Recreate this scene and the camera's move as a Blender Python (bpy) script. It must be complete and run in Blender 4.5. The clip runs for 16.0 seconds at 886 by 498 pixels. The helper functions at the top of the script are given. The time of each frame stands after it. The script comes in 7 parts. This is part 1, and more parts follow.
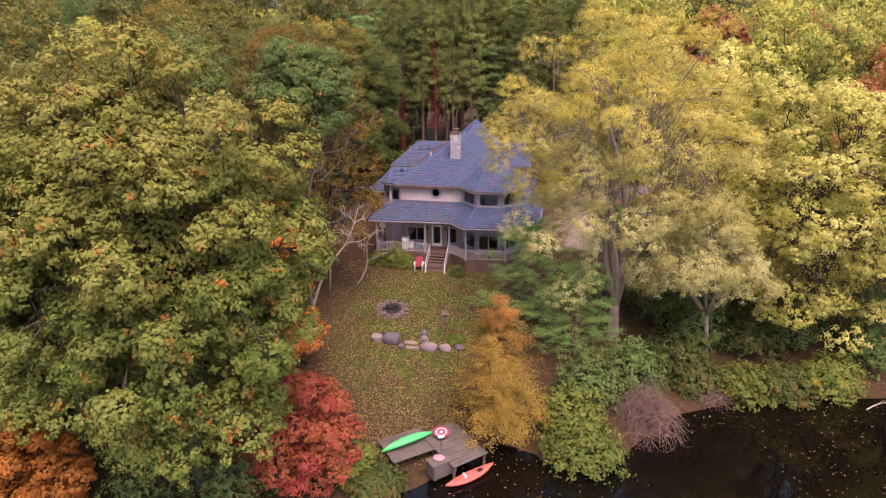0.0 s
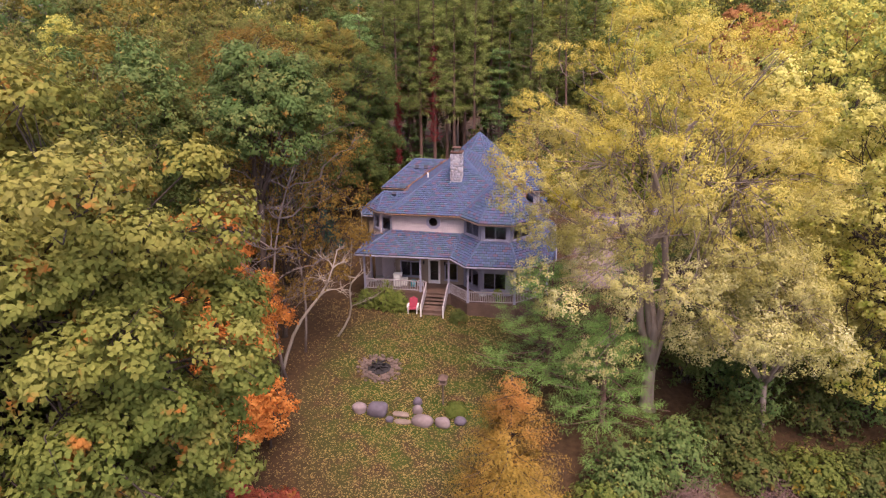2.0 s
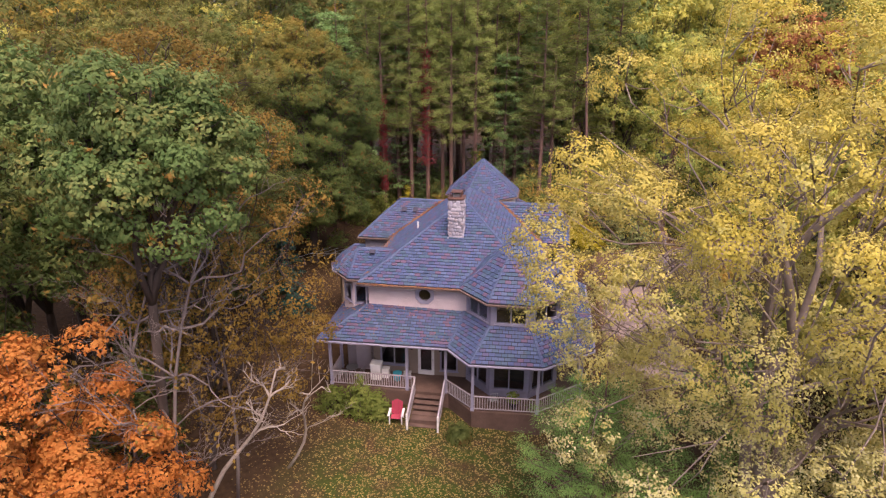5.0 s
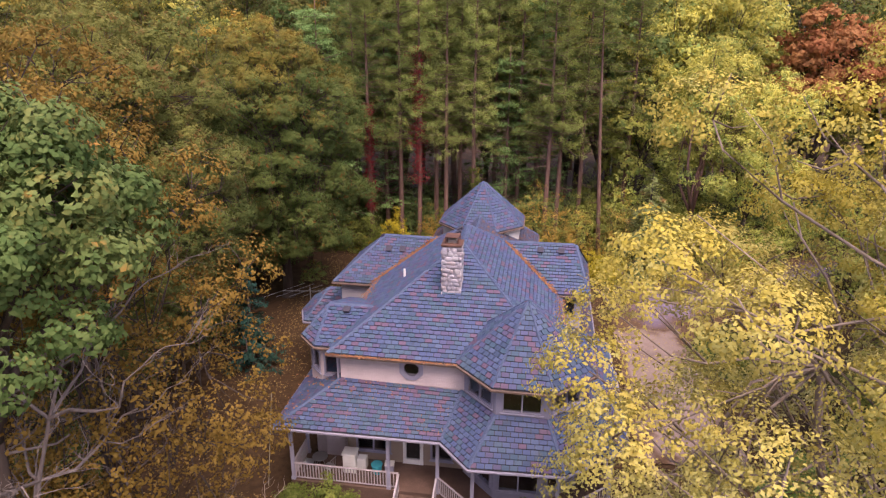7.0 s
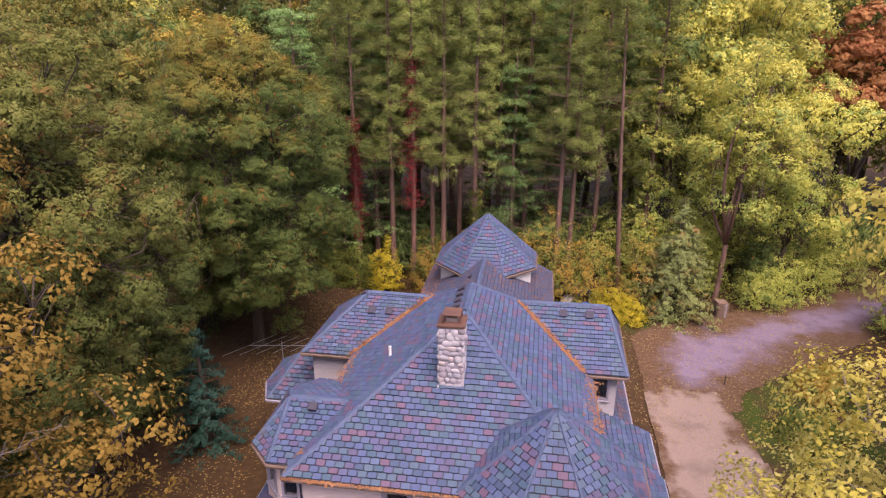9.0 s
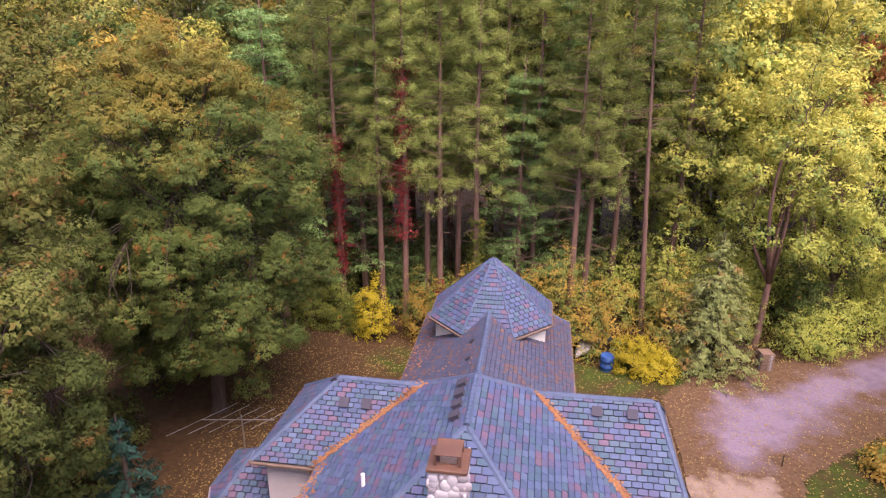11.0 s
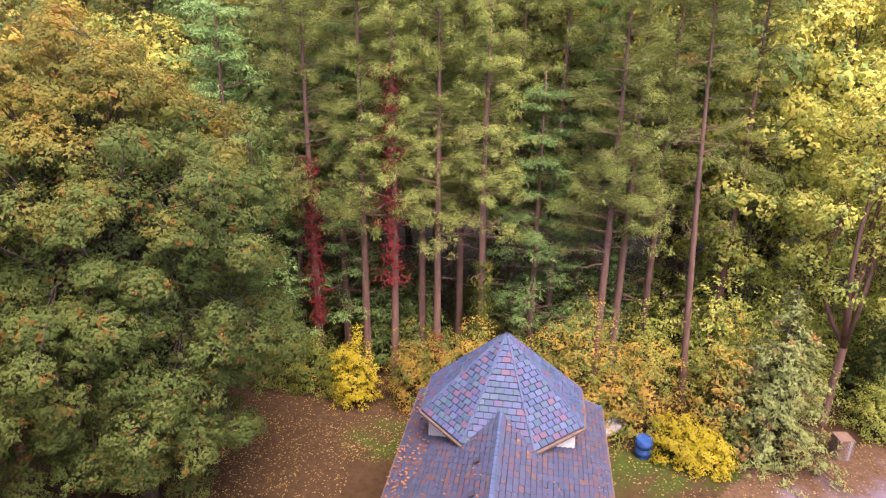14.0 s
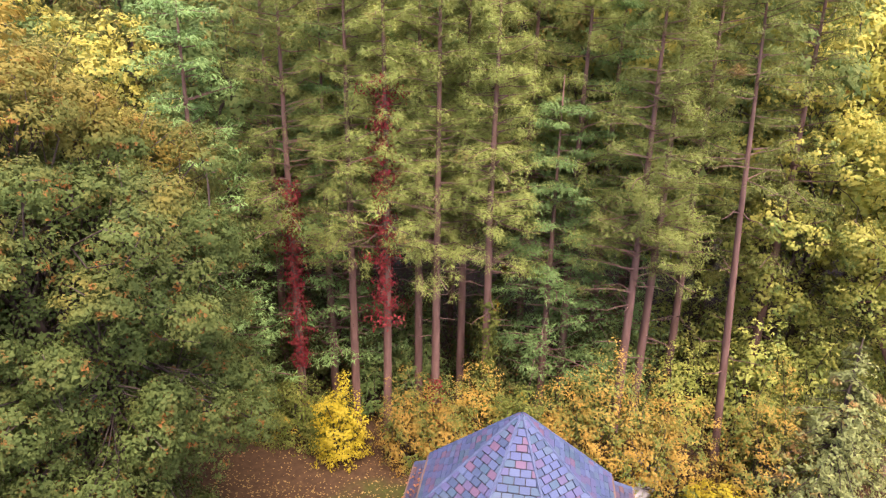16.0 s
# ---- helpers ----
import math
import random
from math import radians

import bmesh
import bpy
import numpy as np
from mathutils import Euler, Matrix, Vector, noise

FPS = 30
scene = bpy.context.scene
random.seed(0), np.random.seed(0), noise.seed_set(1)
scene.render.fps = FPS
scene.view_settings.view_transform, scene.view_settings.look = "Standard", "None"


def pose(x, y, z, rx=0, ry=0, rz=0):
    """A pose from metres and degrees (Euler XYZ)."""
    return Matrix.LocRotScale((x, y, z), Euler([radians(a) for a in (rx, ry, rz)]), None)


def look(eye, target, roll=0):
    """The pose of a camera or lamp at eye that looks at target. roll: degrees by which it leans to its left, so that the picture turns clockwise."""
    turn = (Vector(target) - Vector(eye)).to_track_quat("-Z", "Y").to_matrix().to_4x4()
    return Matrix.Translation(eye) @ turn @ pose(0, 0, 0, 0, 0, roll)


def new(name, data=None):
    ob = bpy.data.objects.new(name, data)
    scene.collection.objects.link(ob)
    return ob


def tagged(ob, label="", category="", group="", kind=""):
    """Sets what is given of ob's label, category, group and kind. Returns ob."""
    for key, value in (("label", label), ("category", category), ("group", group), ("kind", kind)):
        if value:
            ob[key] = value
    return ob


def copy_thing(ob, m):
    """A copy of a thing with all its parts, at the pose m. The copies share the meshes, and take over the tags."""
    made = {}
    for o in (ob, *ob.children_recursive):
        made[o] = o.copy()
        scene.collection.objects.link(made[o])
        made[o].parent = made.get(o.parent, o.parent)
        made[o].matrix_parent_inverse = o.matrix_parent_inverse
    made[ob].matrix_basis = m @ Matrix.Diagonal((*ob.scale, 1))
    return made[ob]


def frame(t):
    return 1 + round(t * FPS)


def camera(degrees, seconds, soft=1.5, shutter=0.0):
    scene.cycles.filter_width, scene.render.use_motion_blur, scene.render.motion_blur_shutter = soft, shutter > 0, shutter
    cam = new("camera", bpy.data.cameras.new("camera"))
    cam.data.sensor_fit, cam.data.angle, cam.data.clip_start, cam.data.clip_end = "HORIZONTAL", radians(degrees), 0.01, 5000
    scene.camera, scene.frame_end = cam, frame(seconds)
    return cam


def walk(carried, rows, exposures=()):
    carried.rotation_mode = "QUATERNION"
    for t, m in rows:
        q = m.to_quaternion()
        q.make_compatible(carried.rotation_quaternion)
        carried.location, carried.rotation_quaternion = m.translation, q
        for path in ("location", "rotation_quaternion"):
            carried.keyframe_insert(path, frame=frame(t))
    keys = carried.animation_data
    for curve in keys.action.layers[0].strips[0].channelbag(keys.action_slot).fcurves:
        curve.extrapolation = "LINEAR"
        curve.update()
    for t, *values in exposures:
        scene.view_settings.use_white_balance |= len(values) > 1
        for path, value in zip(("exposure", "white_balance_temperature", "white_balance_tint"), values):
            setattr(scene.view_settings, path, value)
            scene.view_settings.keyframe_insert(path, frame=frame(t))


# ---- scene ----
cam = camera(69.7, 16.0, 1.25)
PATH = [
    (0, (10.603, -52.971, 21.865), (10.276, -51.119, 21.186), -0.7),
    (0.5, (10.374, -51.204, 21.882), (10.043, -49.352, 21.202), -0.7),
    (1, (10.046, -49.067, 21.924), (9.715, -47.215, 21.243), -0.6),
    (1.5, (9.655, -46.702, 21.94), (9.325, -44.85, 21.26), -0.6),
    (2, (9.278, -44.204, 21.906), (8.948, -42.352, 21.226), -0.5),
    (2.5, (8.86, -41.662, 21.86), (8.532, -39.81, 21.18), -0.6),
    (3, (8.404, -39.171, 21.812), (8.079, -37.317, 21.134), -0.5),
    (3.5, (7.916, -36.803, 21.781), (7.598, -34.949, 21.104), -0.3),
    (4, (7.476, -34.515, 21.767), (7.164, -32.659, 21.09), -0.3),
    (6.3, (5.969, -25.084, 21.89), (5.671, -23.229, 21.205), 0.3),
    (6.5, (5.836, -24.241, 21.889), (5.541, -22.385, 21.205), 0.4),
    (7, (5.538, -22.252, 21.845), (5.244, -20.395, 21.162), 0.3),
    (7.5, (5.198, -20.228, 21.831), (4.907, -18.371, 21.148), 0.4),
    (8, (4.901, -18.265, 21.881), (4.611, -16.408, 21.197), 0.3),
    (8.5, (4.613, -16.292, 21.981), (4.325, -14.436, 21.293), 0.2),
    (9, (4.345, -14.344, 22.015), (4.057, -12.488, 21.327), 0.1),
    (9.5, (4.075, -12.365, 22.048), (3.788, -10.51, 21.359), 0.1),
    (10, (3.845, -10.426, 22.066), (3.558, -8.569, 21.38), 0.0),
    (10.2, (3.725, -9.75, 22.07), (3.441, -7.893, 21.383), 0.0),
    (12.3, (2.901, -2.731, 21.67), (2.613, -0.869, 20.999), 0.3),
    (12.5, (2.817, -2.205, 21.66), (2.53, -0.344, 20.986), 0.4),
    (13, (2.632, -1.02, 21.678), (2.345, 0.841, 21.003), 0.5),
    (13.5, (2.44, 0.229, 21.694), (2.153, 2.089, 21.018), 0.6),
    (14, (2.21, 1.476, 21.725), (1.923, 3.336, 21.047), 0.7),
    (14.5, (1.98, 2.7, 21.783), (1.695, 4.56, 21.106), 0.8),
    (15, (1.784, 3.966, 21.828), (1.498, 5.825, 21.148), 0.9),
    (15.5, (1.564, 5.201, 21.881), (1.281, 7.06, 21.2), 1.0),
    (16, (1.35, 6.394, 21.883), (1.069, 8.253, 21.202), 1.0),
]
walk(cam, [(t, look(eye, target, roll)) for t, eye, target, roll in PATH], [(0, 1.42, 7000, 29), (4, 1.36, 7000, 29), (7, 1.37, 7000, 29), (10, 1.62, 7000, 29), (12.5, 1.97, 7000, 29), (16, 2.16, 7000, 29)])

# ---- world, sun, exposure ----
world = bpy.data.worlds.new("world")
scene.world = world
world.use_nodes = True
wnt = world.node_tree
sky = wnt.nodes.new("ShaderNodeTexSky")
sky.sky_type, sky.sun_disc = "NISHITA", False
SUN_EL, SUN_AZ = radians(63), radians(150)      # azimuth clockwise from +y
sky.sun_elevation, sky.sun_rotation = SUN_EL, SUN_AZ
sky.air_density, sky.dust_density = 1.0, 3.0
wnt.links.new(sky.outputs[0], wnt.nodes["Background"].inputs[0])
wnt.nodes["Background"].inputs[1].default_value = 0.15
sun = new("sun", bpy.data.lights.new("sun", "SUN"))
sun.data.energy, sun.data.angle, sun.data.color = 1.4, radians(40), (1.0, 0.93, 0.84)
SUN_WAY = Vector((math.sin(SUN_AZ) * math.cos(SUN_EL), math.cos(SUN_AZ) * math.cos(SUN_EL), math.sin(SUN_EL)))
sun.matrix_basis = look(SUN_WAY * 60, (0, 0, 0))


# ---- materials ----
def base_mat(name, rough=0.7, metal=0.0, spec=0.5):
    m = bpy.data.materials.new(name)
    m.use_nodes = True
    b = m.node_tree.nodes["Principled BSDF"]
    b.inputs["Roughness"].default_value = rough
    b.inputs["Metallic"].default_value = metal
    b.inputs["Specular IOR Level"].default_value = spec
    return m, m.node_tree, b


def ramp(nt, fac, cols, constant=False):
    r = nt.nodes.new("ShaderNodeValToRGB")
    e = r.color_ramp.elements
    while len(e) < len(cols):
        e.new(0.5)
    for i, c in enumerate(cols):
        e[i].position = i / (len(cols) if constant else max(1, len(cols) - 1))
        e[i].color = (*c, 1)
    if constant:
        r.color_ramp.interpolation = "CONSTANT"
    nt.links.new(fac, r.inputs[0])
    return r.outputs[0]


def noise_tex(nt, scale, detail=4.0, coord="Object", stretch=None):
    t = nt.nodes.new("ShaderNodeTexCoord")
    n = nt.nodes.new("ShaderNodeTexNoise")
    n.inputs["Scale"].default_value, n.inputs["Detail"].default_value = scale, detail
    v = t.outputs[coord]
    if stretch:
        mp = nt.nodes.new("ShaderNodeMapping")
        mp.inputs["Scale"].default_value = stretch
        nt.links.new(v, mp.inputs[0])
        v = mp.outputs[0]
    nt.links.new(v, n.inputs["Vector"])
    return n.outputs["Fac"]


def mix(nt, a, b, fac, mode="MIX"):
    m = nt.nodes.new("ShaderNodeMix")
    m.data_type, m.blend_type = "RGBA", mode
    for sock, val in ((m.inputs[6], a), (m.inputs[7], b), (m.inputs[0], fac)):
        if isinstance(val, (int, float)):
            sock.default_value = val
        elif isinstance(val, tuple):
            sock.default_value = (*val, 1)
        else:
            nt.links.new(val, sock)
    return m.outputs[2]


def step_range(nt, fac, lo, hi):
    m = nt.nodes.new("ShaderNodeMapRange")
    m.inputs["From Min"].default_value, m.inputs["From Max"].default_value = lo, hi
    nt.links.new(fac, m.inputs["Value"])
    return m.outputs[0]


def bump(nt, b, height, strength, dist=0.02):
    n = nt.nodes.new("ShaderNodeBump")
    n.inputs["Strength"].default_value, n.inputs["Distance"].default_value = strength, dist
    nt.links.new(height, n.inputs["Height"])
    nt.links.new(n.outputs[0], b.inputs["Normal"])


def plain(name, col, rough=0.6, metal=0.0, var=0.25, scale=6.0, bumps=0.2, spec=0.4):
    """A surface with grain at two scales."""
    m, nt, b = base_mat(name, rough, metal, spec)
    lo, hi = tuple(c * (1 - var) for c in col), tuple(min(1, c * (1 + var)) for c in col)
    fine = ramp(nt, noise_tex(nt, scale * 4, 5), (lo, col, hi))
    wide = step_range(nt, noise_tex(nt, scale * 0.35, 3), 0.35, 0.7)
    out = mix(nt, fine, tuple(c * (1 - var) for c in col), wide)
    nt.links.new(out, b.inputs["Base Color"])
    if bumps:
        bump(nt, b, noise_tex(nt, scale * 6, 4), bumps)
    return m


def leaf_mat(name, cols, patch=None, patch_amount=0.35, shift=0.25, through_light=0.36, high=None, span=(8, 16), speck=1.1):
    """Leaves: each one its own tone, turned to another colour high in the crown, with sprays of a third."""
    m, nt, b = base_mat(name, 0.65, 0.0, 0.08)
    g = nt.nodes.new("ShaderNodeNewGeometry")
    tuft = nt.nodes.new("ShaderNodeMath")
    tuft.operation, tuft.inputs[1].default_value = "MULTIPLY_ADD", 0.3
    cols = tuple((r_, g_, b_ + 0.02 * g_) for r_, g_, b_ in cols)
    high = tuple((r_, g_, b_ + 0.02 * g_) for r_, g_, b_ in high) if high else None
    nt.links.new(step_range(nt, noise_tex(nt, 1.6, 3), 0.3, 0.7), tuft.inputs[0])
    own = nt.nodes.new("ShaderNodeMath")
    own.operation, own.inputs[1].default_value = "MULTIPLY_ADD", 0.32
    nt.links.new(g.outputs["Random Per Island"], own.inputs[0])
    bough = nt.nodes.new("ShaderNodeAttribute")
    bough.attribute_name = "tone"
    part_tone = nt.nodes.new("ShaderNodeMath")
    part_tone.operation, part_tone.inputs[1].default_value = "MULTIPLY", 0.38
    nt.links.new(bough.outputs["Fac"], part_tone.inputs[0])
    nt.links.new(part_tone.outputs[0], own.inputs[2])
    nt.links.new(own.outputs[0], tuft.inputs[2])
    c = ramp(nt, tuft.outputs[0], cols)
    if high:
        t, s = nt.nodes.new("ShaderNodeTexCoord"), nt.nodes.new("ShaderNodeSeparateXYZ")
        nt.links.new(t.outputs["Object"], s.inputs[0])
        k = nt.nodes.new("ShaderNodeMath")
        k.operation, k.inputs[1].default_value = "MULTIPLY_ADD", 16.0
        nt.links.new(noise_tex(nt, 0.42, 3), k.inputs[0])
        nt.links.new(s.outputs[2], k.inputs[2])
        c = mix(nt, c, ramp(nt, tuft.outputs[0], high), step_range(nt, k.outputs[0], span[0] + 8, span[1] + 8))
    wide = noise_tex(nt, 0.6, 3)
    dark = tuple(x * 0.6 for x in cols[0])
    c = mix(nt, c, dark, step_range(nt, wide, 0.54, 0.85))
    if patch:
        p = step_range(nt, noise_tex(nt, speck, 3), 0.70 - patch_amount * 0.4, 0.76 - patch_amount * 0.3)
        c = mix(nt, c, patch, p)
    oi = nt.nodes.new("ShaderNodeObjectInfo")
    h = nt.nodes.new("ShaderNodeHueSaturation")
    v = nt.nodes.new("ShaderNodeMapRange")
    v.inputs["To Min"].default_value, v.inputs["To Max"].default_value = 1 - shift, 1 + shift * 0.6
    nt.links.new(oi.outputs["Random"], v.inputs["Value"])
    nt.links.new(v.outputs[0], h.inputs["Value"])
    nt.links.new(c, h.inputs["Color"])
    nt.links.new(h.outputs[0], b.inputs["Base Color"])
    tr = nt.nodes.new("ShaderNodeBsdfTranslucent")
    nt.links.new(h.outputs[0], tr.inputs[0])
    mx = nt.nodes.new("ShaderNodeMixShader")
    mx.inputs[0].default_value = through_light
    nt.links.new(b.outputs[0], mx.inputs[1])
    nt.links.new(tr.outputs[0], mx.inputs[2])
    nt.links.new(mx.outputs[0], nt.nodes["Material Output"].inputs[0])
    return m


def shingle_mat(name, cols):
    m, nt, b = base_mat(name, 0.72, 0.0, 0.45)
    g = nt.nodes.new("ShaderNodeNewGeometry")
    oi = nt.nodes.new("ShaderNodeObjectInfo")
    add = nt.nodes.new("ShaderNodeMath")
    add.operation = "ADD"
    nt.links.new(g.outputs["Random Per Island"], add.inputs[0])
    nt.links.new(oi.outputs["Random"], add.inputs[1])
    fr = nt.nodes.new("ShaderNodeMath")
    fr.operation = "FRACT"
    nt.links.new(add.outputs[0], fr.inputs[0])
    c = ramp(nt, fr.outputs[0], cols, constant=True)
    grain = ramp(nt, noise_tex(nt, 30, 5), ((0.62, 0.62, 0.64), (1.15, 1.13, 1.12)))
    c = mix(nt, c, grain, 0.8, "MULTIPLY")
    moss = step_range(nt, noise_tex(nt, 0.9, 5), 0.66, 0.95)
    c = mix(nt, c, (0.10, 0.085, 0.06), moss)
    nt.links.new(c, b.inputs["Base Color"])
    bump(nt, b, noise_tex(nt, 45, 4), 0.35)
    return m


def siding_mat(name, col, board=0.13):
    """Painted lap siding: each board's lower edge stands proud."""
    m, nt, b = base_mat(name, 0.55, 0.0, 0.35)
    t = nt.nodes.new("ShaderNodeTexCoord")
    s = nt.nodes.new("ShaderNodeSeparateXYZ")
    nt.links.new(t.outputs["Object"], s.inputs[0])
    d = nt.nodes.new("ShaderNodeMath")
    d.operation, d.inputs[1].default_value = "DIVIDE", board
    nt.links.new(s.outputs[2], d.inputs[0])
    f = nt.nodes.new("ShaderNodeMath")
    f.operation = "FRACT"
    nt.links.new(d.outputs[0], f.inputs[0])
    inv = nt.nodes.new("ShaderNodeMath")
    inv.operation, inv.inputs[0].default_value = "SUBTRACT", 1.0
    nt.links.new(f.outputs[0], inv.inputs[1])
    dirt = ramp(nt, noise_tex(nt, 1.4, 5), (tuple(x * 0.78 for x in col), col, tuple(min(1, x * 1.08) for x in col)))
    nt.links.new(dirt, b.inputs["Base Color"])
    bump(nt, b, inv.outputs[0], 0.9, 0.03)
    return m


def bark_mat(name, cols, scale=5.0):
    m, nt, b = base_mat(name, 0.9, 0.0, 0.2)
    n = noise_tex(nt, scale, 6, stretch=(1, 1, 0.18))
    nt.links.new(ramp(nt, n, cols), b.inputs["Base Color"])
    bump(nt, b, n, 0.8, 0.05)
    return m


def ground_mat():
    m, nt, b = base_mat("ground", 0.95, 0.0, 0.15)
    litter = ramp(nt, noise_tex(nt, 3.2, 8), ((0.02, 0.011, 0.006), (0.045, 0.025, 0.013), (0.072, 0.041, 0.02), (0.115, 0.066, 0.032)))
    grass = ramp(nt, noise_tex(nt, 5.5, 8), ((0.016, 0.028, 0.005), (0.038, 0.056, 0.009), (0.074, 0.09, 0.016)))
    t = nt.nodes.new("ShaderNodeTexCoord")

    def area(cx, cy, rx, ry):
        mp = nt.nodes.new("ShaderNodeMapping")
        mp.inputs["Location"].default_value = (-cx / rx, -cy / ry, 0)
        mp.inputs["Scale"].default_value = (1 / rx, 1 / ry, 0)
        nt.links.new(t.outputs["Object"], mp.inputs[0])
        ln = nt.nodes.new("ShaderNodeVectorMath")
        ln.operation = "LENGTH"
        nt.links.new(mp.outputs[0], ln.inputs[0])
        r = nt.nodes.new("ShaderNodeMapRange")
        r.inputs["From Min"].default_value, r.inputs["From Max"].default_value = 1.25, 0.7
        nt.links.new(ln.outputs["Value"], r.inputs["Value"])
        return r.outputs[0]

    def most(a, c):
        x = nt.nodes.new("ShaderNodeMath")
        x.operation = "MAXIMUM"
        nt.links.new(a, x.inputs[0])
        nt.links.new(c, x.inputs[1])
        return x.outputs[0]

    lawn = most(most(area(1.8, -9, 6.5, 10.5), area(12, 29.5, 8, 3.2)), most(area(20, 19, 6, 6), area(-4.5, 29, 2.5, 1.8)))
    patchy = step_range(nt, noise_tex(nt, 0.9, 6), 0.33, 0.58)
    x = nt.nodes.new("ShaderNodeMath")
    x.operation = "MULTIPLY"
    nt.links.new(lawn, x.inputs[0])
    nt.links.new(patchy, x.inputs[1])
    nt.links.new(mix(nt, litter, grass, x.outputs[0]), b.inputs["Base Color"])
    bump(nt, b, noise_tex(nt, 7, 8), 0.7, 0.08)
    return m


M_GROUND = ground_mat()
M_SHINGLE = shingle_mat("slate_shingle", ((0.051, 0.077, 0.149), (0.064, 0.092, 0.174), (0.043, 0.082, 0.128), (0.079, 0.069, 0.134), (0.057, 0.080, 0.167), (0.072, 0.103, 0.185), (0.113, 0.069, 0.116), (0.041, 0.066, 0.124), (0.060, 0.096, 0.145), (0.072, 0.077, 0.159)))
M_SHINGLE_OLD = shingle_mat("weathered_shingle", ((0.053, 0.056, 0.099), (0.063, 0.066, 0.119), (0.088, 0.058, 0.084), (0.048, 0.058, 0.103), (0.110, 0.066, 0.069), (0.059, 0.071, 0.119), (0.056, 0.061, 0.109)))
M_CAP = shingle_mat("cap_shingle", ((0.064, 0.089, 0.161), (0.072, 0.098, 0.172), (0.057, 0.082, 0.147)))
M_DECK = plain("roof_felt", (0.045, 0.045, 0.055), 0.9)
M_SIDING = siding_mat("pale_siding", (0.52, 0.42, 0.43))
# the pale siding again, greyed to lilac for the shade on the dormers
M_SIDING_DORMER = siding_mat("shaded_siding", (0.36, 0.33, 0.36))
# beige paint, with the porch's shade darkened into its colour
M_SIDING_LOW = siding_mat("darkened_beige_siding", (0.29, 0.215, 0.165))
M_TRIM = plain("lilac_trim", (0.30, 0.28, 0.36), 0.5, 0, 0.15)
M_GUTTER = plain("gutter", (0.26, 0.24, 0.30), 0.45, 0.0, 0.15)
M_FASCIA = plain("cedar_fascia", (0.16, 0.105, 0.085), 0.7, 0, 0.35)
M_WHITE = plain("white_paint", (0.74, 0.70, 0.68), 0.5, 0, 0.1)
M_RAIL = plain("rail_paint", (0.38, 0.325, 0.34), 0.55, 0, 0.15)
M_DECKWOOD = plain("deck_boards", (0.135, 0.08, 0.06), 0.75, 0, 0.35, 4)
M_GREYWOOD = plain("grey_wood", (0.125, 0.095, 0.082), 0.85, 0, 0.35, 4)
M_DARKIN = plain("interior", (0.10, 0.085, 0.075), 0.9)
M_STONE = shingle_mat("fieldstone", ((0.34, 0.31, 0.35), (0.42, 0.39, 0.43), (0.29, 0.26, 0.29), (0.41, 0.35, 0.36), (0.47, 0.44, 0.47), (0.37, 0.35, 0.40)))
M_CHIMNEY = plain("pale_mortar", (0.36, 0.33, 0.37), 0.95)
M_MORTAR = plain("mortar", (0.31, 0.28, 0.30), 0.95)
M_BRICKCAP = plain("rust_flashing", (0.12, 0.055, 0.038), 0.7, 0.0, 0.35)
M_METAL = plain("grey_metal", (0.45, 0.45, 0.47), 0.35, 0.9, 0.15)
M_VENT = plain("vent_paint", (0.05, 0.044, 0.065), 0.8, 0.0, 0.2)
M_BLACK = plain("black_metal", (0.025, 0.024, 0.026), 0.6, 0.2, 0.3)
M_BOULDER = plain("granite_boulder", (0.22, 0.165, 0.165), 0.9, 0, 0.35, 1.6, 0.6)
M_BOULDER_GREY = plain("grey_boulder", (0.115, 0.092, 0.115), 0.9, 0, 0.35, 1.6, 0.6)
M_PITSTONE = plain("sooty_stone", (0.14, 0.095, 0.078), 0.9, 0, 0.4)
M_CHAR = plain("charred_wood", (0.03, 0.025, 0.025), 0.95, 0, 0.4)
M_RED = plain("red_plastic", (0.36, 0.035, 0.065), 0.45, 0, 0.15)
M_RED_KAYAK = plain("coral_plastic", (0.75, 0.13, 0.10), 0.4, 0, 0.15)
M_GREEN_BOAT = plain("green_gelcoat", (0.05, 0.52, 0.14), 0.4, 0, 0.12)
M_BLUE = plain("blue_plastic", (0.02, 0.075, 0.25), 0.45, 0, 0.15)
M_CYAN = plain("teal_cloth", (0.03, 0.34, 0.42), 0.8)
M_BRICK = plain("tan_brick", (0.19, 0.12, 0.088), 0.9, 0, 0.25)


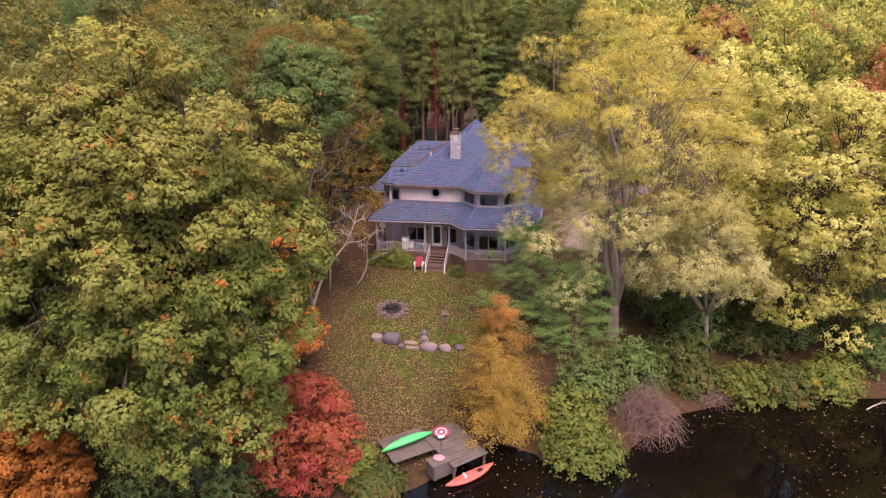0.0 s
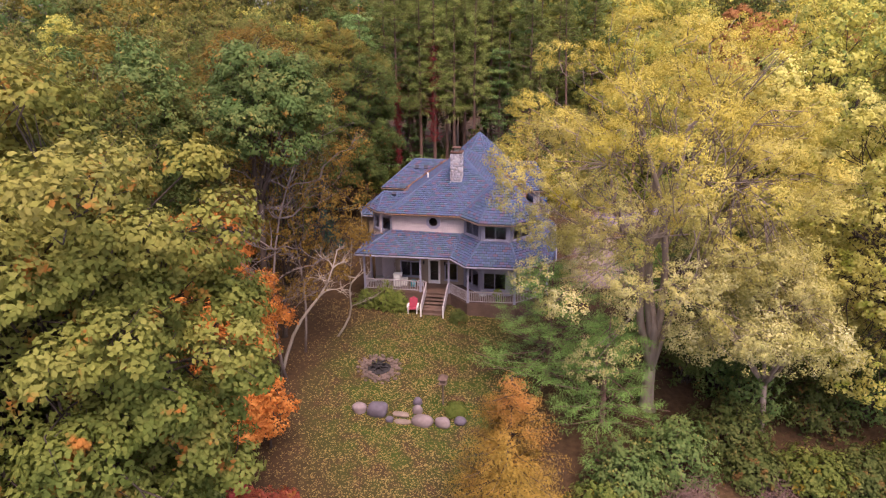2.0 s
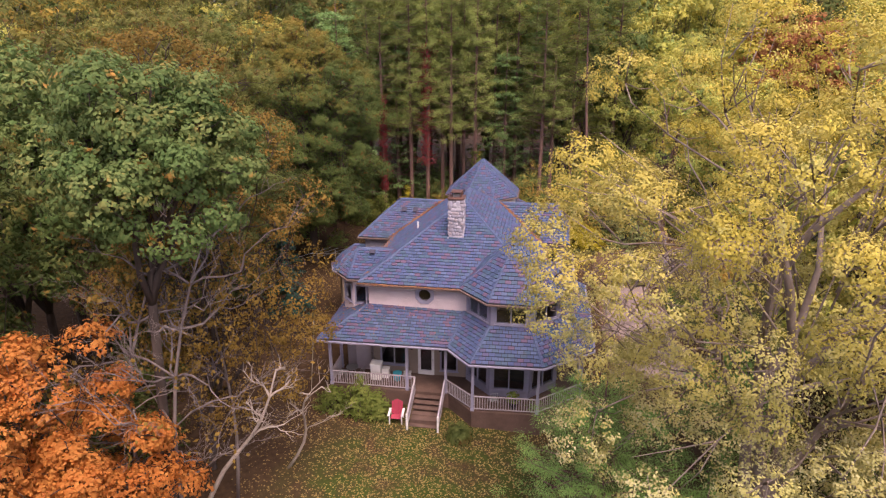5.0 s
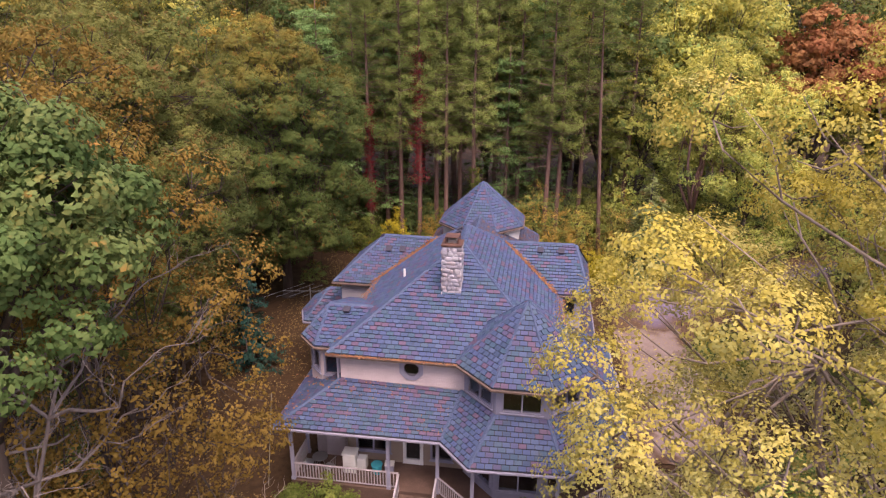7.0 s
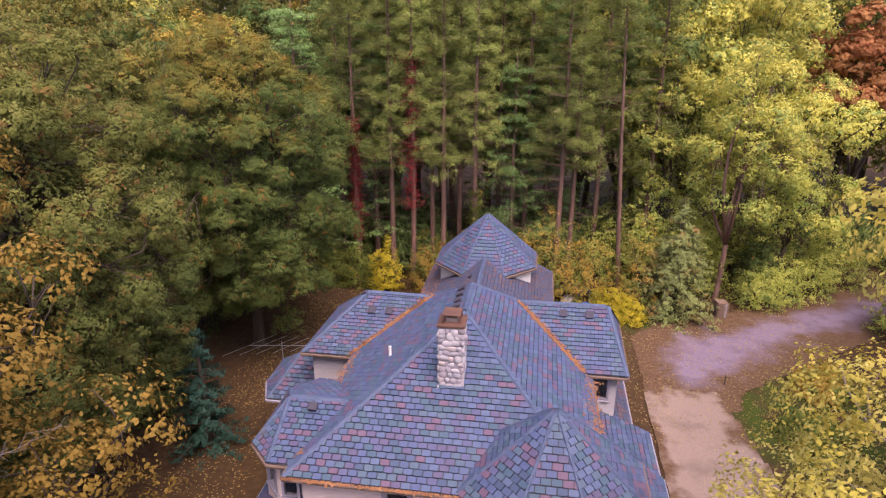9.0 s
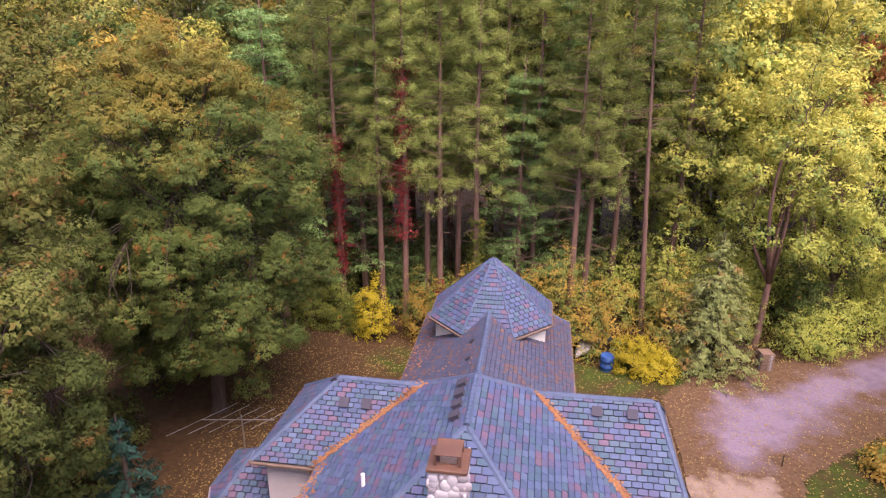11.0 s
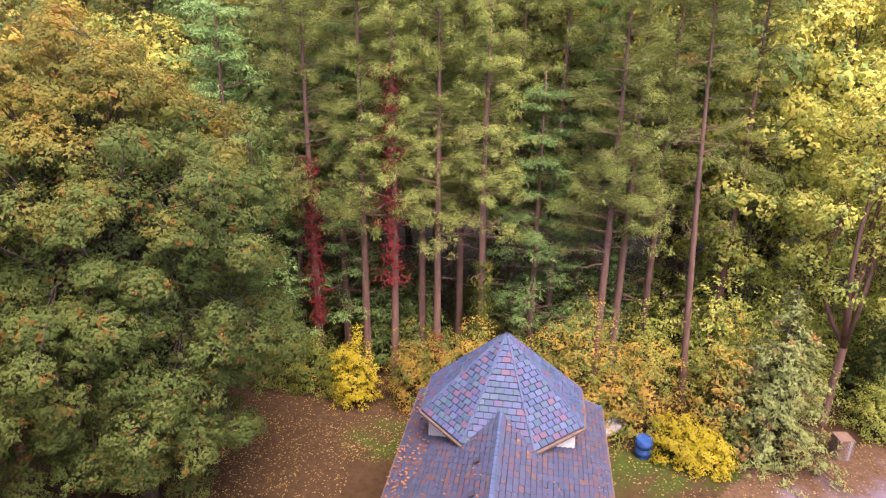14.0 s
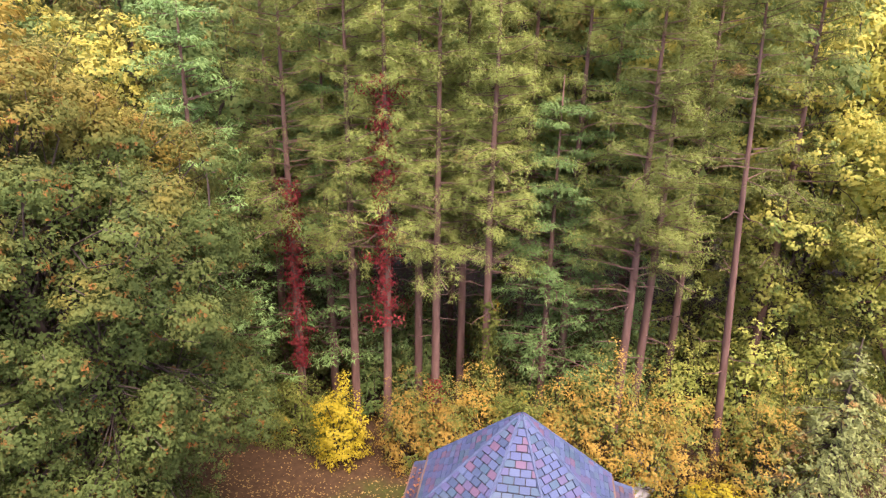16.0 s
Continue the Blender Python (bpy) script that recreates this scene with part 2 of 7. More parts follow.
def gravel_mat(name, cols, bare, soft):
    """Gravel that shows where the drifts of brown leaves leave it bare, away from its edges."""
    m, nt, b = base_mat(name, 0.95, 0.0, 0.15)
    stone = ramp(nt, noise_tex(nt, 9, 8), cols)
    stone = mix(nt, stone, tuple(x * 0.72 for x in cols[1]), step_range(nt, noise_tex(nt, 0.8, 4), 0.5, 0.75))
    litter = ramp(nt, noise_tex(nt, 5, 8), ((0.04, 0.023, 0.014), (0.08, 0.046, 0.027), (0.125, 0.073, 0.044), (0.18, 0.115, 0.064)))
    at = nt.nodes.new("ShaderNodeAttribute")
    at.attribute_name = "inset"
    k = nt.nodes.new("ShaderNodeMath")
    k.operation, k.inputs[1].default_value = "MULTIPLY_ADD", 5.0
    nt.links.new(noise_tex(nt, 0.55, 8), k.inputs[0])
    nt.links.new(at.outputs["Fac"], k.inputs[2])
    nt.links.new(mix(nt, litter, stone, step_range(nt, k.outputs[0], bare, bare + soft)), b.inputs["Base Color"])
    bump(nt, b, noise_tex(nt, 22, 6), 0.5, 0.03)
    return m


M_GRAVEL = gravel_mat("gravel", ((0.12, 0.09, 0.125), (0.18, 0.135, 0.185), (0.24, 0.19, 0.24)), 4.1, 1.8)
M_PAD = gravel_mat("sandy_gravel", ((0.17, 0.12, 0.105), (0.24, 0.175, 0.15), (0.29, 0.215, 0.18)), 2.5, 0.8)

M_CAPSTONE = plain("sandy_capstone", (0.22, 0.16, 0.13), 0.9, 0, 0.3)
M_BOATHULL = plain("grubby_white_gelcoat", (0.42, 0.40, 0.40), 0.5, 0, 0.25)

M_BARK = bark_mat("bark", ((0.030, 0.021, 0.017), (0.072, 0.052, 0.042), (0.126, 0.096, 0.078)))
M_BARK_PALE = bark_mat("pale_bark", ((0.120, 0.086, 0.070), (0.240, 0.180, 0.144), (0.372, 0.288, 0.234)))
M_BARK_PINE = bark_mat("pine_bark", ((0.065, 0.037, 0.03), (0.155, 0.088, 0.07), (0.23, 0.145, 0.118)))
M_BARK_DEAD = bark_mat("dead_wood", ((0.20, 0.155, 0.125), (0.32, 0.26, 0.21), (0.44, 0.37, 0.31)))
M_BARK_GREY = bark_mat("grey_twig", ((0.10, 0.077, 0.068), (0.18, 0.14, 0.125), (0.27, 0.22, 0.19)))

M_BRUSH = bark_mat("brush_stem", ((0.09, 0.05, 0.042), (0.17, 0.10, 0.085), (0.25, 0.16, 0.135)))

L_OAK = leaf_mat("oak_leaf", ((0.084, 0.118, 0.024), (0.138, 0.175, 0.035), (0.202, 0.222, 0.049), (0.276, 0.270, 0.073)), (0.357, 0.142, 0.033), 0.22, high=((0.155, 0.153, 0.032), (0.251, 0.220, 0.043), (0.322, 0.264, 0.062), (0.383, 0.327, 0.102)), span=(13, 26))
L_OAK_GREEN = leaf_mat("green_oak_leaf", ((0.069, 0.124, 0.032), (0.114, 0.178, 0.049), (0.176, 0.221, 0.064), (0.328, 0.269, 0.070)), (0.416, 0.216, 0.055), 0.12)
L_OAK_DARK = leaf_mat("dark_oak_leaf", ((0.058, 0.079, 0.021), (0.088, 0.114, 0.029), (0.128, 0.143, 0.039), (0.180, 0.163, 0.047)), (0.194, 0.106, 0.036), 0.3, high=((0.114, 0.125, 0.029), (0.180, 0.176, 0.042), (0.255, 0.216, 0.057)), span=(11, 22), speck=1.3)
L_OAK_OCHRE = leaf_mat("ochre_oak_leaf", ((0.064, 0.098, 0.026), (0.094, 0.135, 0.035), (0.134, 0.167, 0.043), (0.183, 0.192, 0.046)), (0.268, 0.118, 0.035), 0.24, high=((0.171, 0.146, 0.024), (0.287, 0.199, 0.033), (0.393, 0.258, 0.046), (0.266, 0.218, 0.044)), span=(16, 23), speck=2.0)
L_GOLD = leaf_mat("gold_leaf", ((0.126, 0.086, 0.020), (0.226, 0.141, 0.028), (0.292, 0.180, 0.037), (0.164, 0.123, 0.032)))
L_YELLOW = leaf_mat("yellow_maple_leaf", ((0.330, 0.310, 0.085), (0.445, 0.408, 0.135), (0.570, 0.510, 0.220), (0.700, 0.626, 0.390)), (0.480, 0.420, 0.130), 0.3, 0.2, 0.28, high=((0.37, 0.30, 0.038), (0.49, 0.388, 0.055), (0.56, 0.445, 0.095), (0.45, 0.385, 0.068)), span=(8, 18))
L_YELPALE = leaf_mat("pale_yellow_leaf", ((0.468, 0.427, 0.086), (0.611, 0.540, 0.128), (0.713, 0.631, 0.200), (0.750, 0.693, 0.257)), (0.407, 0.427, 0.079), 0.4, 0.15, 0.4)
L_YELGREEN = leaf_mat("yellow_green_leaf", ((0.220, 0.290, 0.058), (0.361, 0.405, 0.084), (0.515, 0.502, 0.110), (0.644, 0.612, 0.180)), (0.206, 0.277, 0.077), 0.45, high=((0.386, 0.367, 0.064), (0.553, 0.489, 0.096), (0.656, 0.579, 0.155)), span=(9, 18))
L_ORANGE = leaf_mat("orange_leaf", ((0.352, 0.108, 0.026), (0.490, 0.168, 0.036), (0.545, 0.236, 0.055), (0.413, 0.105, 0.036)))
# orange leaf with the haze of distance mixed into its colour
L_ORANGE_FAR = leaf_mat("hazed_orange_leaf", ((0.34, 0.12, 0.055), (0.46, 0.18, 0.075), (0.50, 0.25, 0.09), (0.42, 0.13, 0.08)))
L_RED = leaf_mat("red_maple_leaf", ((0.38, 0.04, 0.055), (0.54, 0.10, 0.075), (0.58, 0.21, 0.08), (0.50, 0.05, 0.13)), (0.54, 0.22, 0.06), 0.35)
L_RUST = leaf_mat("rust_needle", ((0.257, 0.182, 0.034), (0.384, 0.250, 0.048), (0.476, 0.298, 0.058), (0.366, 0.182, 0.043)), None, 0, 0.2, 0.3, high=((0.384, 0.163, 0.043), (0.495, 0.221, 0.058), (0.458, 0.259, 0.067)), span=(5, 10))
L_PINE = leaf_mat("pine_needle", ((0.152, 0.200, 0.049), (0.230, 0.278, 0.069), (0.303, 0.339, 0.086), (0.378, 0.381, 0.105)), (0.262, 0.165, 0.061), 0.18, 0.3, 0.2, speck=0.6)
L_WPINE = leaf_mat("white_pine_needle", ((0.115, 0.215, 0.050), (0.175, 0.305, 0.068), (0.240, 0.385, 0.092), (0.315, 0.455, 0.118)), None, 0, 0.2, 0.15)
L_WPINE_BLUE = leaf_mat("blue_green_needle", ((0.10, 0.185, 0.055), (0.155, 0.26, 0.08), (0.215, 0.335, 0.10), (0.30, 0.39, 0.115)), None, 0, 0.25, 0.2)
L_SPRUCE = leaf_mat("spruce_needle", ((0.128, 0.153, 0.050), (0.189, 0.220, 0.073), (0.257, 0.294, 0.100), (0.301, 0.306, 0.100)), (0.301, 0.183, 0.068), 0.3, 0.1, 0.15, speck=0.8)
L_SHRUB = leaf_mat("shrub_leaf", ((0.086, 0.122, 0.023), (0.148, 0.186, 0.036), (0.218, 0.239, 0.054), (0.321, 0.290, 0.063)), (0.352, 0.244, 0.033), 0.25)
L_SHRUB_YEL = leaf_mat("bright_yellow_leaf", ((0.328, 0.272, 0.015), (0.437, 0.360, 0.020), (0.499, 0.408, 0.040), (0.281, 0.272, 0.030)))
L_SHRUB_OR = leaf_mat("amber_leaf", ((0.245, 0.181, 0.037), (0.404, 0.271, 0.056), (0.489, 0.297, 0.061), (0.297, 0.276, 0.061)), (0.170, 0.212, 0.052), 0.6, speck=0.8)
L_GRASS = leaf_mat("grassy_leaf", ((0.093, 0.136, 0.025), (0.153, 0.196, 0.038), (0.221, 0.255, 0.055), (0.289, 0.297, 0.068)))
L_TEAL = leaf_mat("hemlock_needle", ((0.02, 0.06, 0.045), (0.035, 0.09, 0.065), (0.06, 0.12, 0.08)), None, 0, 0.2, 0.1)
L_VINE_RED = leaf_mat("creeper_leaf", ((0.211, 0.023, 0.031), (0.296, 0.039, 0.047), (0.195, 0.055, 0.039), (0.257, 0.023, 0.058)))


# ---- building helpers ----
def part(name, bm, material, parent=None, label="", smooth=False):
    """Links a bmesh as one mesh object, under a thing or a part."""
    me = bpy.data.meshes.new(name)
    bm.to_mesh(me)
    bm.free()
    me.materials.append(material)
    if smooth:
        me.polygons.foreach_set("use_smooth", [True] * len(me.polygons))
    ob = new(name, me)
    if parent:
        ob.parent = parent
        ob.matrix_parent_inverse = parent.matrix_world.inverted() if parent.type != "EMPTY" else Matrix.Translation(-parent.location)
    if label:
        tagged(ob, label)
    return ob


def data_part(name, verts, faces, material, parent=None, label="", smooth=False):
    """The same from lists of vertices and faces."""
    me = bpy.data.meshes.new(name)
    me.from_pydata([tuple(v) for v in verts], [], faces)
    me.materials.append(material)
    if smooth:
        me.polygons.foreach_set("use_smooth", [True] * len(me.polygons))
    ob = new(name, me)
    if parent:
        ob.parent = parent
        ob.matrix_parent_inverse = Matrix.Translation(-parent.location) if parent.type == "EMPTY" else Matrix()
    if label:
        tagged(ob, label)
    return ob


def thing(name, x, y, z, label, category, group="", kind=""):
    ob = new(name)
    ob.location = (x, y, z)
    return tagged(ob, label, category, group, kind)


def box(bm, cx, cy, cz, sx, sy, sz, rz=0.0, bevel=0.0, rx=0.0, ry=0.0):
    m = pose(cx, cy, cz, rx, ry, rz) @ Matrix.Diagonal((sx, sy, sz, 1))
    made = bmesh.ops.create_cube(bm, size=1, matrix=m)["verts"]
    if bevel:
        edges = list({e for v in made for e in v.link_edges})
        bmesh.ops.bevel(bm, geom=edges, offset=bevel, segments=1, affect="EDGES")
    return bm


def boxed(*args, **kw):
    return box(bmesh.new(), *args, **kw)


def rod(bm, a, b, r0, r1=None, n=8):
    a, b = Vector(a), Vector(b)
    d = b - a
    m = Matrix.Translation((a + b) / 2) @ d.to_track_quat("Z", "Y").to_matrix().to_4x4()
    bmesh.ops.create_cone(bm, cap_ends=True, segments=n, radius1=r0, radius2=r0 if r1 is None else r1, depth=d.length, matrix=m)
    return bm


def blob(bm, cx, cy, cz, rx, ry, rz, seed, rough=0.22, subdiv=3):
    """A weathered, slightly angular stone."""
    made = bmesh.ops.create_icosphere(bm, subdivisions=subdiv, radius=1)["verts"]
    off = Vector((seed * 3.7, seed * 1.9, seed * 5.3))
    for v in made:
        p = v.co.copy()
        k = 1 + rough * noise.noise(p * 1.1 + off) + rough * 0.4 * noise.noise(p * 3.1 + off)
        p *= k
        p = Vector([math.copysign(abs(c) ** 0.85, c) for c in p])
        v.co = Vector((cx + p.x * rx, cy + p.y * ry, cz + p.z * rz))
    return bm


class Tubes:
    """Gathers bent, tapered tubes into one mesh."""

    def __init__(self):
        self.v, self.f = [], []

    def add(self, pts, radii, n=6):
        start = len(self.v)
        pts = [Vector(p) for p in pts]
        for i, p in enumerate(pts):
            d = (pts[min(i + 1, len(pts) - 1)] - pts[max(i - 1, 0)]).normalized()
            s = d.orthogonal().normalized()
            u = d.cross(s)
            for k in range(n):
                a = 2 * math.pi * k / n
                self.v.append(p + (s * math.cos(a) + u * math.sin(a)) * radii[i])
        for i in range(len(pts) - 1):
            for k in range(n):
                a, b = start + i * n + k, start + i * n + (k + 1) % n
                self.f.append((a, b, b + n, a + n))
        self.f.append(tuple(start + k for k in range(n))[::-1])
        self.f.append(tuple(start + (len(pts) - 1) * n + k for k in range(n)))

    def limb(self, rng, a, b, r0, r1, bend=0.12, steps=5, n=6, sag=0.0):
        a, b = Vector(a), Vector(b)
        ln = (b - a).length
        pts, radii = [], []
        j = Vector((rng.uniform(-1, 1), rng.uniform(-1, 1), rng.uniform(-1, 1))) * ln * bend
        k = Vector((rng.uniform(-1, 1), rng.uniform(-1, 1), rng.uniform(-1, 1))) * ln * bend * 0.5
        for i in range(steps + 1):
            t = i / steps
            w = math.sin(math.pi * t)
            pts.append(a.lerp(b, t) + j * w + k * math.sin(2 * math.pi * t) + Vector((0, 0, sag * ln * w)))
            radii.append(r0 + (r1 - r0) * t)
        self.add(pts, radii, n)
        return pts


def leaf_arrays(rng, centres, outward, per, spread, size, flat=0.6, aspect=0.62, up=0.4, droop=0.15, radial=0.8, simple=False, puff=0.35):
    """Folded leaves scattered round clump centres. Returns vertices and triangles as arrays."""
    n = len(centres) * per
    c = np.repeat(centres, per, 0)
    o = np.repeat(outward, per, 0)
    d = rng.normal(size=(n, 3))
    d /= np.linalg.norm(d, axis=1)[:, None] + 1e-9
    rad = spread * rng.random(n)[:, None] ** 0.45
    off = d * rad
    off[:, 2] *= flat
    p = c + off
    nrm = o * 0.8 + d * 0.55 + rng.normal(size=(n, 3)) * 0.3
    nrm[:, 2] += up
    nrm /= np.linalg.norm(nrm, axis=1)[:, None] + 1e-9
    soft = o * (1.1 - puff) * 0.85 + d * puff + nrm * 0.8 + np.array((0, 0, 0.15))
    soft /= np.linalg.norm(soft, axis=1)[:, None] + 1e-9
    nrm *= np.where((nrm * soft).sum(1) < 0, -1.0, 1.0)[:, None]
    t = rng.normal(size=(n, 3)) * min(1.0, 0.8 / radial) + d * radial
    t[:, 2] -= droop
    t -= nrm * (t * nrm).sum(1)[:, None]
    t /= np.linalg.norm(t, axis=1)[:, None] + 1e-9
    s = np.cross(nrm, t)
    ln = size * (0.65 + 0.7 * rng.random(n))[:, None]
    w = ln * aspect * 0.5
    v = np.empty((n, 4, 3))
    v[:, 0] = p - t * ln * 0.5
    v[:, 1] = p + s * w - nrm * ln * 0.12
    v[:, 2] = p + t * ln * 0.5 - nrm * ln * 0.1
    v[:, 3] = p - s * w - nrm * ln * 0.12
    if simple:
        v = np.stack([v[:, 0] * 0.5 + v[:, 1] * 0.5 + s * w * 0.25, v[:, 2], v[:, 0] * 0.5 + v[:, 3] * 0.5 - s * w * 0.25], 1)
        return v.reshape(-1, 3), np.arange(n * 3).reshape(-1, 3)[:, ::-1], np.repeat(soft, 3, 0)
    base = np.arange(n)[:, None] * 4
    tri = np.concatenate([base + np.array([[0, 2, 1]]), base + np.array([[0, 3, 2]])], 1).reshape(-1, 3)
    return v.reshape(-1, 3), tri, np.repeat(soft, 4, 0)


def leaf_mesh(name, chunks, material, parent, label="", tones=None):
    """One mesh of many leaves, from arrays; tones: one number a clump for each array of leaves, a bough's own shade of
    leaf, or a low one that paints shade on inner leaves.
    """
    vs, ts, ns, k = [], [], [], 0
    for v, t, n in chunks:
        vs.append(v)
        ns.append(n)
        ts.append(t + k)
        k += len(v)
    v, t = np.concatenate(vs), np.concatenate(ts)
    me = bpy.data.meshes.new(name)
    me.vertices.add(len(v))
    me.vertices.foreach_set("co", (v - np.array(parent.location)).astype(np.float32).ravel())
    me.loops.add(len(t) * 3)
    me.loops.foreach_set("vertex_index", t.astype(np.int32).ravel())
    me.polygons.add(len(t))
    me.polygons.foreach_set("loop_start", np.arange(0, len(t) * 3, 3, dtype=np.int32))
    me.polygons.foreach_set("loop_total", np.full(len(t), 3, dtype=np.int32))
    me.update(calc_edges=True)
    me.attributes.new("custom_normal", "FLOAT_VECTOR", "POINT").data.foreach_set("vector", np.concatenate(ns).astype(np.float32).ravel())
    if tones:
        tone = np.concatenate([np.repeat(q, len(c[0]) // len(q)) for q, c in zip(tones, chunks)])
    else:
        tone = np.full(len(v), 0.5)
    me.attributes.new("tone", "FLOAT", "POINT").data.foreach_set("value", tone.astype(np.float32))
    me.materials.append(material)
    ob = new(name, me)
    ob.parent = parent
    if label:
        tagged(ob, label)
    return ob


def unit_dirs(rng, n, lo=-0.5):
    """Evenly spread directions, none lower than lo."""
    i = np.arange(n) + 0.5
    z = 1 - (1 - lo) * i / n
    a = np.pi * (1 + 5 ** 0.5) * i + rng.random() * 6
    r = np.sqrt(np.clip(1 - z * z, 0, 1))
    d = np.stack([r * np.cos(a), r * np.sin(a), z], 1) + rng.normal(size=(n, 3)) * 0.12
    return d / np.linalg.norm(d, axis=1)[:, None]


# ---- land and water ----
SHORE = ((-400, -120), (-60, -48), (-20, -38), (-6, -33), (0, -29), (4.8, -25.4), (7.8, -21.4), (10.3, -21.8), (11.6, -23.0), (14.6, -23.4), (16.2, -20.3), (18.4, -17.2), (22.6, -15.0), (28.5, -13.6), (34, -12.6), (60, -4), (120, 14), (400, 60))
WATER_Z = -2.05


def land(x, y):
    """Height of the ground."""
    d = y - np.interp(x, [p[0] for p in SHORE], [p[1] for p in SHORE])
    rise = WATER_Z - 0.05 + 0.128 * d
    cap = 0.98 if y < 4 else 0.8
    z = rise if rise < cap - 0.4 else cap - 0.4 * math.exp(-(rise - cap + 0.4) / 0.4)
    z += 0.06 * noise.noise(Vector((x * 0.25, y * 0.25, 0))) + 0.025 * noise.noise(Vector((x, y, 3)))
    if d < 0:
        z = max(z, WATER_Z - 1.6)
    return z


def graded(lo, hi, core_lo, core_hi, step):
    """Coordinates that are close together in the core and spread out towards the ends."""
    out = list(np.arange(core_lo, core_hi, step))
    s, x = step, core_hi
    while x < hi:
        out.append(x)
        s *= 1.25
        x += s
    out.append(hi)
    s, x = step, core_lo
    while x > lo:
        s *= 1.25
        x -= s
        out.insert(0, max(x, lo))
    return out


gx, gy = graded(-900, 900, -24, 40, 0.8), graded(-900, 900, -40, 46, 0.8)
gv = [(x, y, land(x, y)) for y in gy for x in gx]
gw = len(gx)
gf = [(j * gw + i, j * gw + i + 1, (j + 1) * gw + i + 1, (j + 1) * gw + i) for j in range(len(gy) - 1) for i in range(gw - 1)]
ground = data_part("ground", gv, gf, M_GROUND, smooth=True)
tagged(ground, "sloping lawn and woodland floor strewn with fallen leaves", "ground", kind="structure")

wm, wn, wb = base_mat("pond_water", 0.02, 0.0, 0.26)
wn.links.new(ramp(wn, noise_tex(wn, 0.5, 4), ((0.002, 0.0015, 0.001), (0.006, 0.004, 0.003))), wb.inputs["Base Color"])
bump(wn, wb, noise_tex(wn, 1.6, 4), 0.04, 0.05)
water = data_part("water", [(-900, -900, WATER_Z), (900, -900, WATER_Z), (900, 80, WATER_Z), (-900, 80, WATER_Z)], [(0, 1, 2, 3)], wm)
tagged(water, "dark still pond dotted with fallen leaves", "water", kind="structure")


def sheet(name, outline, material, lift, label, cell=0.22):
    """A surface laid over the ground inside an outline."""
    xs, ys = [p[0] for p in outline], [p[1] for p in outline]

    def inside(x, y):
        hit, j = False, len(outline) - 1
        for i in range(len(outline)):
            (x0, y0), (x1, y1) = outline[i], outline[j]
            if (y0 > y) != (y1 > y) and x < (x1 - x0) * (y - y0) / (y1 - y0) + x0:
                hit = not hit
            j = i
        return hit

    nx, ny = int((max(xs) - min(xs)) / cell) + 1, int((max(ys) - min(ys)) / cell) + 1
    ids, v, f = {}, [], []

    def vid(i, j):
        if (i, j) not in ids:
            x, y = min(xs) + i * cell, min(ys) + j * cell
            x += 0.5 * cell * noise.noise(Vector((x * 0.9, y * 0.9, 7)))
            y += 0.5 * cell * noise.noise(Vector((x * 0.9, y * 0.9, 17)))
            ids[i, j] = len(v)
            v.append((x, y, land(x, y) + lift))
        return ids[i, j]

    for j in range(ny):
        for i in range(nx):
            if inside(min(xs) + (i + 0.5) * cell, min(ys) + (j + 0.5) * cell):
                f.append((vid(i, j), vid(i + 1, j), vid(i + 1, j + 1), vid(i, j + 1)))
    ob = data_part(name, v, f, material, smooth=True)
    va = np.array(v)[:, :2]
    near = np.full(len(v), 9.0)
    for p, q in zip(outline, outline[1:] + outline[:1]):
        p, q = np.array(p, float), np.array(q, float)
        t = np.clip(((va - p) @ (q - p)) / ((q - p) @ (q - p)), 0, 1)[:, None]
        near = np.minimum(near, np.linalg.norm(va - p - t * (q - p), axis=1))
    ob.data.attributes.new("inset", "FLOAT", "POINT").data.foreach_set("value", near.astype(np.float32))
    return tagged(ob, label, "driveway", kind="structure")


sheet("road", ((11.4, 19.0), (11.3, 27.2), (13.6, 29.8), (18, 31.6), (24, 35.2), (31, 38.8), (60, 51), (60, 40), (32, 32), (26, 27.8), (20.6, 23.6), (17, 20.8), (16.4, 18.6)), M_GRAVEL, 0.05, "grey-mauve gravel driveway with leaves on it")
sheet("pavement", ((11.3, 5.5), (11.2, 19.9), (12.5, 20.9), (15.6, 20.6), (16.4, 14), (16.8, 5.5)), M_PAD, 0.09, "sandy parking pad beside the house")


# ---- the house ----
FLOOR, EAVE, CX = 1.9, 7.75, 1.72
house = thing("house", CX, 7, 0.9, "two-storey pink-sided house with slate-blue shingle roofs, turret and wraparound porch", "house")
SHINGLE_W, SHINGLE_H = 0.33, 0.235
rng = random.Random(5)


